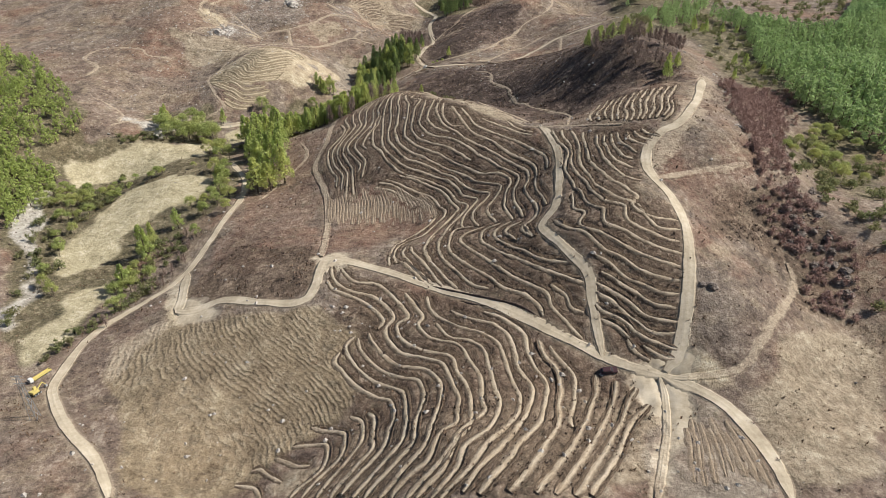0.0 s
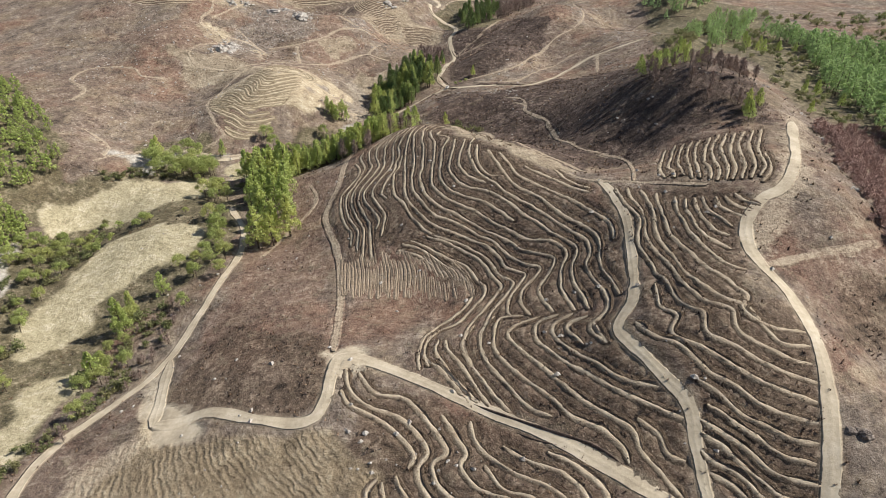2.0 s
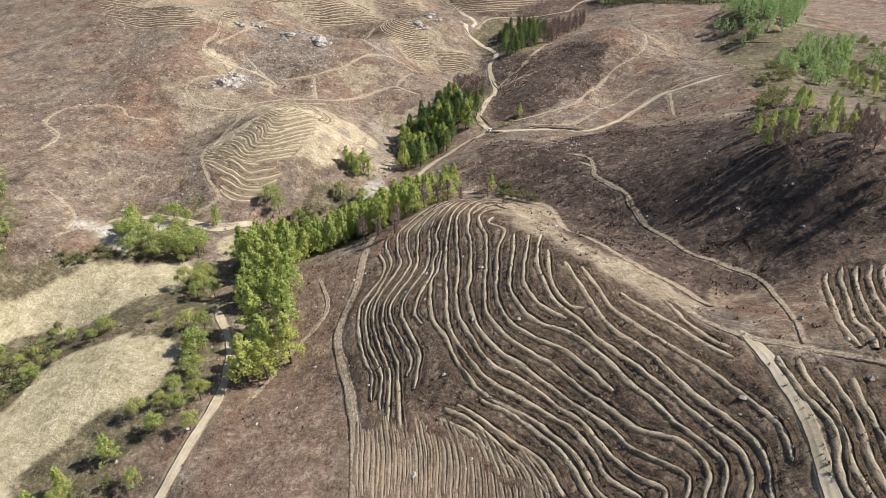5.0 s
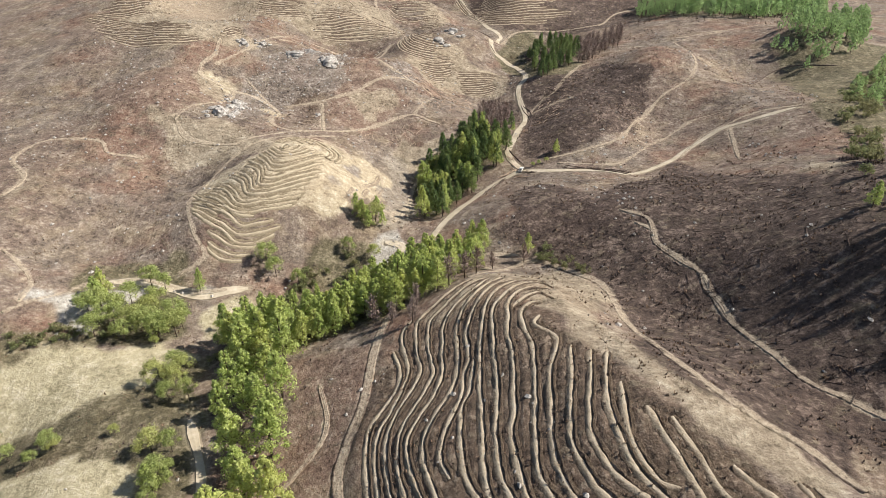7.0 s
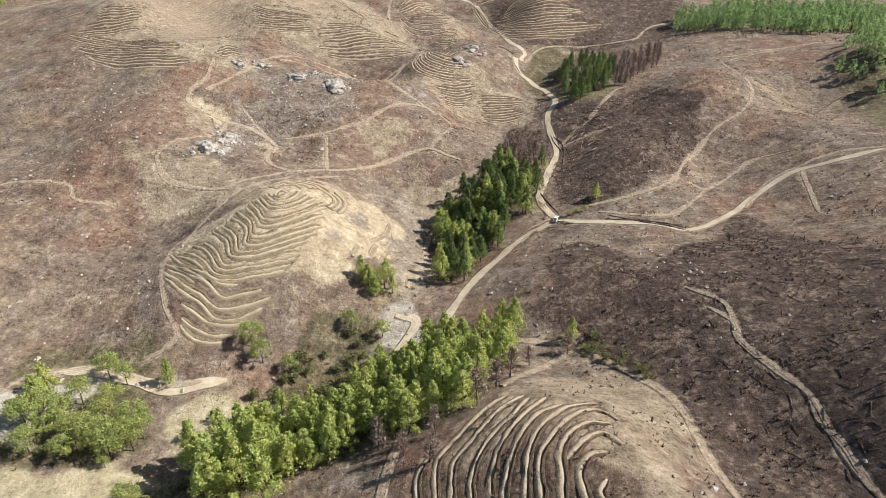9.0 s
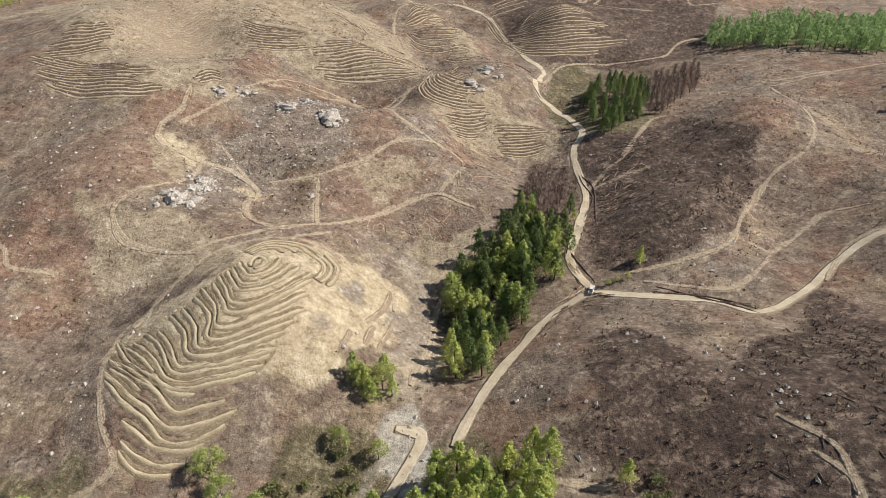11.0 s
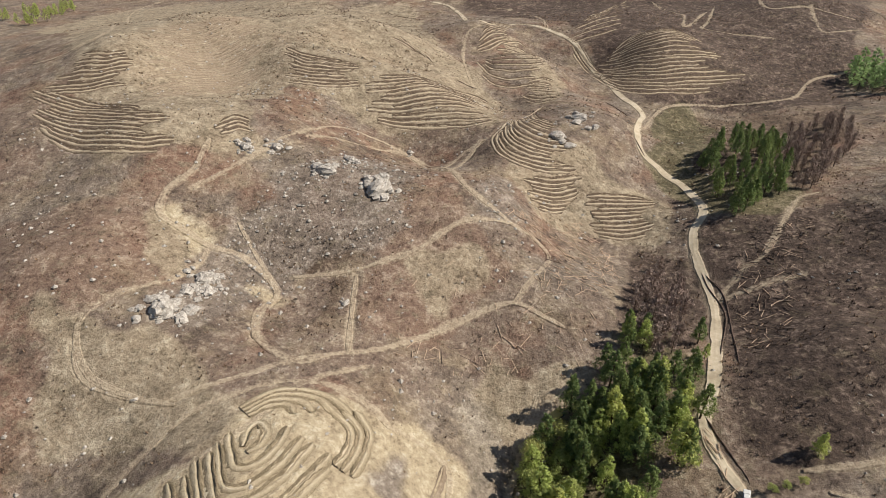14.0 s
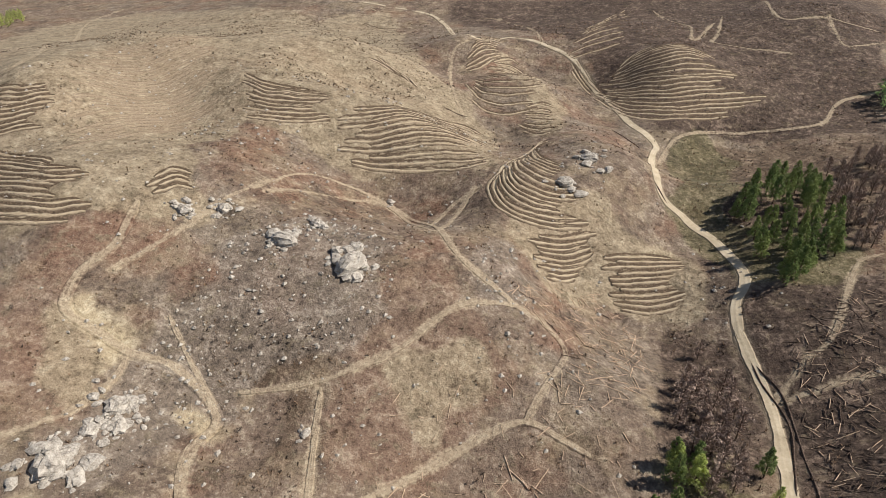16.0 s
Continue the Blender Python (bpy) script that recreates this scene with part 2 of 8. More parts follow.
def soil_material():
    """Burnt scrub land: brown earth with ash, dry grass, pale cut ground, fields, by painted land use."""
    m, t, b = material("burnt_scrub_soil", 0.95)
    co = t.nodes.new("ShaderNodeTexCoord").outputs["Object"]
    big = noise_node(t, 0.018, 5, 0.6, co).outputs["Fac"]
    mid = noise_node(t, 0.14, 6, 0.65, co).outputs["Fac"]
    fine = noise_node(t, 0.9, 6, 0.7, co).outputs["Fac"]
    grit = noise_node(t, 3.2, 4, 0.7, co).outputs["Fac"]
    tuft = noise_node(t, 0.42, 3, 0.6, co).outputs["Fac"]

    def weigh(*terms):
        total = math_node(t, "MULTIPLY", terms[0][0], terms[0][1])
        for f, w in terms[1:]:
            total = math_node(t, "ADD", total, math_node(t, "MULTIPLY", f, w))
        return total

    shade = weigh((mid, 0.32), (tuft, 0.30), (fine, 0.38))

    def land_use(name):
        n = t.nodes.new("ShaderNodeAttribute")
        n.attribute_name = name
        return n.outputs["Fac"]

    def frayed(name, amount=0.9):
        f = math_node(t, "ADD", land_use(name), math_node(t, "MULTIPLY", math_node(t, "SUBTRACT", mid, 0.5), amount))
        n = t.nodes.new("ShaderNodeMapRange")
        n.interpolation_type = "SMOOTHSTEP"
        n.inputs[1].default_value, n.inputs[2].default_value = 0.3, 0.7
        t.links.new(f, n.inputs[0])
        return math_node(t, "MULTIPLY", n.outputs[0], math_node(t, "GREATER_THAN", land_use(name), 0.01))

    def tone(k, dark, middle, light):
        """Four shades of one ground: shaded hollows, earth, dry grass, stones."""
        return ramp(t, shade, [(0.40, dark), (0.46, tuple(0.65 * a + 0.35 * c for a, c in zip(middle, dark))), (0.515, middle), (0.60, light)])

    scrub = tone(0, (0.085, 0.060, 0.046), (0.215, 0.155, 0.118), (0.40, 0.33, 0.255))
    ash = tone(1, (0.085, 0.066, 0.052), (0.22, 0.175, 0.138), (0.40, 0.335, 0.265))
    straw = tone(2, (0.12, 0.085, 0.055), (0.28, 0.215, 0.14), (0.44, 0.365, 0.25))
    c = mix(t, ramp(t, big, [(0.45, (0, 0, 0)), (0.60, (1, 1, 1))]), scrub, ash)
    c = mix(t, ramp(t, noise_node(t, 0.05, 6, 0.65, co).outputs["Fac"], [(0.50, (0, 0, 0)), (0.68, (0.8, 0.8, 0.8))]), c, straw)
    rust = noise_node(t, 0.032, 5, 0.6, co).outputs["Fac"]
    c = mix(t, ramp(t, rust, [(0.50, (0, 0, 0)), (0.64, (0.75, 0.75, 0.75))]), c, tone(3, (0.10, 0.052, 0.036), (0.23, 0.13, 0.088), (0.36, 0.25, 0.18)))
    burn = noise_node(t, 0.045, 8, 0.7, co).outputs["Fac"]
    c = mix(t, ramp(t, burn, [(0.36, (0.85, 0.85, 0.85)), (0.47, (0, 0, 0))]), c, tone(15, (0.04, 0.031, 0.026), (0.125, 0.094, 0.072), (0.27, 0.21, 0.16)))
    c = mix(t, ramp(t, noise_node(t, 0.085, 7, 0.7, co).outputs["Fac"], [(0.54, (0, 0, 0)), (0.66, (0.7, 0.7, 0.7))]), c, tone(16, (0.19, 0.142, 0.095), (0.36, 0.285, 0.195), (0.50, 0.42, 0.30)))
    red = tone(4, (0.11, 0.06, 0.042), (0.245, 0.15, 0.105), (0.38, 0.275, 0.20))
    hay = tone(14, (0.165, 0.127, 0.085), (0.375, 0.305, 0.21), (0.54, 0.46, 0.335))
    pale = tone(5, (0.26, 0.20, 0.13), (0.50, 0.41, 0.275), (0.64, 0.56, 0.41))
    clear = tone(6, (0.17, 0.125, 0.075), (0.335, 0.262, 0.163), (0.48, 0.395, 0.262))
    grey = tone(7, (0.17, 0.14, 0.11), (0.34, 0.29, 0.225), (0.52, 0.46, 0.37))
    dark = tone(8, (0.028, 0.020, 0.017), (0.096, 0.068, 0.054), (0.27, 0.20, 0.157))
    brush = tone(9, (0.034, 0.024, 0.017), (0.142, 0.097, 0.066), (0.345, 0.258, 0.184))
    field = tone(10, (0.27, 0.235, 0.14), (0.47, 0.405, 0.26), (0.60, 0.53, 0.38))
    green = tone(11, (0.040, 0.040, 0.021), (0.125, 0.110, 0.058), (0.31, 0.262, 0.165))
    gravel = tone(12, (0.24, 0.215, 0.18), (0.46, 0.42, 0.36), (0.64, 0.60, 0.54))
    stony = tone(13, (0.095, 0.078, 0.064), (0.245, 0.20, 0.163), (0.47, 0.415, 0.35))
    for name, colour in (("red", red), ("straw", hay), ("dark", dark), ("brush", brush), ("stony", stony), ("grey", grey), ("green", green), ("clear", clear), ("field", field), ("gravel", gravel), ("pale", pale), ("patch", stony)):
        amount = {"red": 0.45, "stony": 0.7, "brush": 0.8, "green": 0.8, "pale": 0.85, "straw": 0.75, "grey": 0.62, "clear": 0.8}.get(name, 0.95)
        c = mix(t, math_node(t, "MULTIPLY", frayed(name), amount), c, colour)
    clump = noise_node(t, 0.21, 8, 0.75, co).outputs["Fac"]
    bare = math_node(t, "SUBTRACT", 1.0, math_node(t, "MAXIMUM", land_use("field"), math_node(t, "MAXIMUM", land_use("pale"), land_use("gravel"))))
    c = mix(t, math_node(t, "MULTIPLY", bare, ramp(t, clump, [(0.545, (0, 0, 0)), (0.61, (0.7, 0.7, 0.7))])), c, tone(17, (0.040, 0.032, 0.022), (0.115, 0.090, 0.060), (0.25, 0.20, 0.135)))
    # furrows ripped along the cleared slopes
    wave = math_node(t, "SINE", math_node(t, "ADD", land_use("furrow"), math_node(t, "ADD", math_node(t, "MULTIPLY", mid, 14.0), math_node(t, "MULTIPLY", tuft, 9.0))))
    ripped = math_node(t, "MULTIPLY", land_use("clear"), math_node(t, "MULTIPLY", math_node(t, "ADD", wave, 1.0), ramp(t, noise_node(t, 0.11, 4, 0.6, co).outputs["Fac"], [(0.35, (0, 0, 0)), (0.55, (0.5, 0.5, 0.5))])))
    c = mix(t, math_node(t, "MULTIPLY", ripped, 0.32), c, (0.13, 0.096, 0.066))
    lane = math_node(t, "ADD", land_use("lane"), math_node(t, "MULTIPLY", math_node(t, "SUBTRACT", weigh((tuft, 0.6), (fine, 0.4)), 0.5), 0.7))
    lane = math_node(t, "MULTIPLY", lane, math_node(t, "GREATER_THAN", land_use("lane"), 0.02))
    dust = ramp(t, grit, [(0.3, (0.36, 0.29, 0.20)), (0.7, (0.52, 0.44, 0.32))])
    c = mix(t, math_node(t, "MULTIPLY", land_use("dust"), 0.85), c, dust)
    worn = math_node(t, "ADD", land_use("track"), math_node(t, "MULTIPLY", math_node(t, "SUBTRACT", weigh((tuft, 0.5), (fine, 0.5)), 0.5), 1.5))
    c = mix(t, ramp(t, math_node(t, "MULTIPLY", worn, math_node(t, "GREATER_THAN", land_use("track"), 0.02)), [(0.40, (0, 0, 0)), (0.75, (0.8, 0.8, 0.8))]), c, ramp(t, fine, [(0.36, (0.33, 0.255, 0.178)), (0.64, (0.53, 0.44, 0.32))]))
    c = mix(t, ramp(t, grit, [(0.32, (0.6, 0.6, 0.6)), (0.45, (0, 0, 0))]), c, (0.045, 0.034, 0.027))
    c = mix(t, ramp(t, noise_node(t, 2.1, 5, 0.75, co).outputs["Fac"], [(0.57, (0, 0, 0)), (0.68, (0.6, 0.6, 0.6))]), c, mix(t, land_use("dark"), (0.46, 0.385, 0.295), (0.17, 0.125, 0.10)))
    c = mix(t, ramp(t, lane, [(0.34, (0, 0, 0)), (0.62, (0.95, 0.95, 0.95))]), c, ramp(t, weigh((mid, 0.7), (fine, 0.3)), [(0.36, (0.37, 0.305, 0.215)), (0.5, (0.50, 0.42, 0.305)), (0.64, (0.61, 0.53, 0.405))]))
    t.links.new(c, b.inputs["Base Color"])
    hgt = weigh((tuft, 0.55), (fine, 0.75), (grit, 0.3))
    hgt = math_node(t, "SUBTRACT", hgt, math_node(t, "MULTIPLY", ripped, 0.35))
    smooth = math_node(t, "SUBTRACT", 1.0, math_node(t, "MULTIPLY", ramp(t, lane, [(0.34, (0, 0, 0)), (0.62, (1, 1, 1))]), 0.85))
    bump(t, b, math_node(t, "MULTIPLY", hgt, smooth), 1.0, 0.7)
    return m


SOIL = soil_material()


def bench_material(name, stops, scrub, amount):
    """Bare bench earth; the painted riser weight adds ragged overgrown risers and ditch shade."""
    m, t, b = material(name, 0.95)
    co = t.nodes.new("ShaderNodeTexCoord").outputs["Object"]
    n1, n2 = noise_node(t, 0.16, 5, 0.65, co).outputs["Fac"], noise_node(t, 1.1, 6, 0.7, co).outputs["Fac"]
    n3 = noise_node(t, 3.4, 4, 0.7, co).outputs["Fac"]
    total = math_node(t, "ADD", math_node(t, "MULTIPLY", n1, 0.45), math_node(t, "ADD", math_node(t, "MULTIPLY", n2, 0.35), math_node(t, "MULTIPLY", n3, 0.20)))
    c = ramp(t, total, stops)
    a = t.nodes.new("ShaderNodeAttribute")
    a.attribute_name = "riser"
    ragged = math_node(t, "ADD", math_node(t, "MULTIPLY", math_node(t, "SUBTRACT", n2, 0.5), 1.8), math_node(t, "MULTIPLY", math_node(t, "SUBTRACT", n1, 0.5), 1.1))
    edge = math_node(t, "ADD", a.outputs["Fac"], ragged)
    # dark tones for riser scrub, also colouring in the shade of the uphill ditch
    growth_and_shade = ramp(t, math_node(t, "ADD", math_node(t, "MULTIPLY", n2, 0.5), math_node(t, "MULTIPLY", n3, 0.5)), [(0.38, scrub[0]), (0.50, scrub[1]), (0.64, scrub[2])])
    c = mix(t, ramp(t, edge, [(0.22, (0, 0, 0)), (0.80, (amount,) * 3)]), c, growth_and_shade)
    t.links.new(c, b.inputs["Base Color"])
    bump(t, b, math_node(t, "ADD", n2, math_node(t, "MULTIPLY", n3, 0.5)), 1.0, 0.4)
    return m


BENCH = bench_material("dry_terrace_earth", [(0.36, (0.26, 0.195, 0.13)), (0.45, (0.42, 0.335, 0.235)), (0.54, (0.53, 0.44, 0.32)), (0.64, (0.65, 0.56, 0.43))], ((0.030, 0.021, 0.015), (0.098, 0.068, 0.047), (0.26, 0.192, 0.135)), 0.95)
BARK = plain("tree_bark", [(0.3, (0.06, 0.045, 0.035)), (0.7, (0.16, 0.12, 0.09))], 3.0, 0.9, 0.03)
STRAW_BENCH = bench_material("straw_coloured_earth", [(0.36, (0.28, 0.22, 0.145)), (0.5, (0.49, 0.405, 0.28)), (0.64, (0.64, 0.56, 0.42))], ((0.10, 0.076, 0.047), (0.215, 0.168, 0.107), (0.40, 0.325, 0.215)), 0.9)
FURROW_EARTH = bench_material("pale_furrow_earth", [(0.36, (0.20, 0.148, 0.10)), (0.5, (0.33, 0.255, 0.178)), (0.64, (0.47, 0.385, 0.28))], ((0.13, 0.10, 0.072), (0.24, 0.185, 0.135), (0.38, 0.31, 0.235)), 0.7)

CLIFF_STONE = plain("burnt_brown_rock", [(0.36, (0.07, 0.055, 0.046)), (0.46, (0.15, 0.122, 0.102)), (0.56, (0.24, 0.20, 0.168)), (0.68, (0.36, 0.31, 0.265))], 0.8, 0.9, 0.3)
PALE_STONE = plain("cream_grey_limestone", [(0.36, (0.20, 0.175, 0.15)), (0.46, (0.35, 0.315, 0.275)), (0.56, (0.48, 0.44, 0.39)), (0.68, (0.63, 0.585, 0.53))], 0.8, 0.9, 0.3)
LOG_WOOD = plain("peeled_pine_log", [(0.3, (0.30, 0.19, 0.125)), (0.5, (0.52, 0.38, 0.27)), (0.7, (0.70, 0.56, 0.43))], 1.2, 0.85, 0.03)
BURNT_LOG = plain("charred_pine_log", [(0.3, (0.03, 0.024, 0.02)), (0.5, (0.10, 0.07, 0.055)), (0.75, (0.30, 0.22, 0.17))], 1.2, 0.9, 0.03)


def leaf_material(name, deep, bright, warm):
    """Leaves: each clump its own shade, each tree its own hue; some light passes through."""
    m, t, b = material(name, 0.75)
    g = t.nodes.new("ShaderNodeNewGeometry").outputs["Random Per Island"]
    o = t.nodes.new("ShaderNodeObjectInfo").outputs["Random"]
    c = ramp(t, g, [(0.0, deep), (0.55, tuple((a + c) / 2 for a, c in zip(deep, bright))), (1.0, bright)])
    c = mix(t, ramp(t, o, [(0.35, (0, 0, 0)), (1.0, (0.55, 0.55, 0.55))]), c, warm)
    t.links.new(c, b.inputs["Base Color"])
    through_leaf = t.nodes.new("ShaderNodeBsdfTranslucent")
    t.links.new(c, through_leaf.inputs["Color"])
    both = t.nodes.new("ShaderNodeMixShader")
    both.inputs[0].default_value = 0.5
    t.links.new(b.outputs[0], both.inputs[1])
    t.links.new(through_leaf.outputs[0], both.inputs[2])
    t.links.new(both.outputs[0], t.nodes["Material Output"].inputs["Surface"])
    return m


def twig_material(name, deep, bright):
    m, t, b = material(name, 0.95)
    g = t.nodes.new("ShaderNodeNewGeometry").outputs["Random Per Island"]
    t.links.new(ramp(t, g, [(0.0, deep), (0.6, tuple((a + c) / 2 for a, c in zip(deep, bright))), (1.0, bright)]), b.inputs["Base Color"])
    return m


LEAVES = {
    "pine": leaf_material("light_pine_needles", (0.31, 0.38, 0.115), (0.66, 0.72, 0.26), (0.66, 0.65, 0.23)),
    "wood": leaf_material("woodland_pine_needles", (0.23, 0.345, 0.155), (0.53, 0.67, 0.325), (0.50, 0.60, 0.26)),
    "dark_pine": leaf_material("dark_pine_needles", (0.11, 0.165, 0.065), (0.30, 0.37, 0.14), (0.30, 0.35, 0.12)),
    "broadleaf": leaf_material("broad_leaves", (0.25, 0.30, 0.10), (0.57, 0.61, 0.235), (0.57, 0.54, 0.21)),
    "shrub": leaf_material("grey_green_shrub_leaves", (0.13, 0.15, 0.065), (0.34, 0.35, 0.16), (0.33, 0.28, 0.15)),
    "thicket": twig_material("reddish_burnt_twigs", (0.22, 0.135, 0.110), (0.50, 0.345, 0.29)),
    "bare": twig_material("scorched_brown_twigs", (0.20, 0.145, 0.120), (0.46, 0.355, 0.295)),
}
DRY_TWIGS = twig_material("dry_scrub_twigs", (0.085, 0.055, 0.036), (0.32, 0.215, 0.14))
CHAR_TWIGS = twig_material("charred_scrub_twigs", (0.035, 0.027, 0.023), (0.17, 0.125, 0.10))


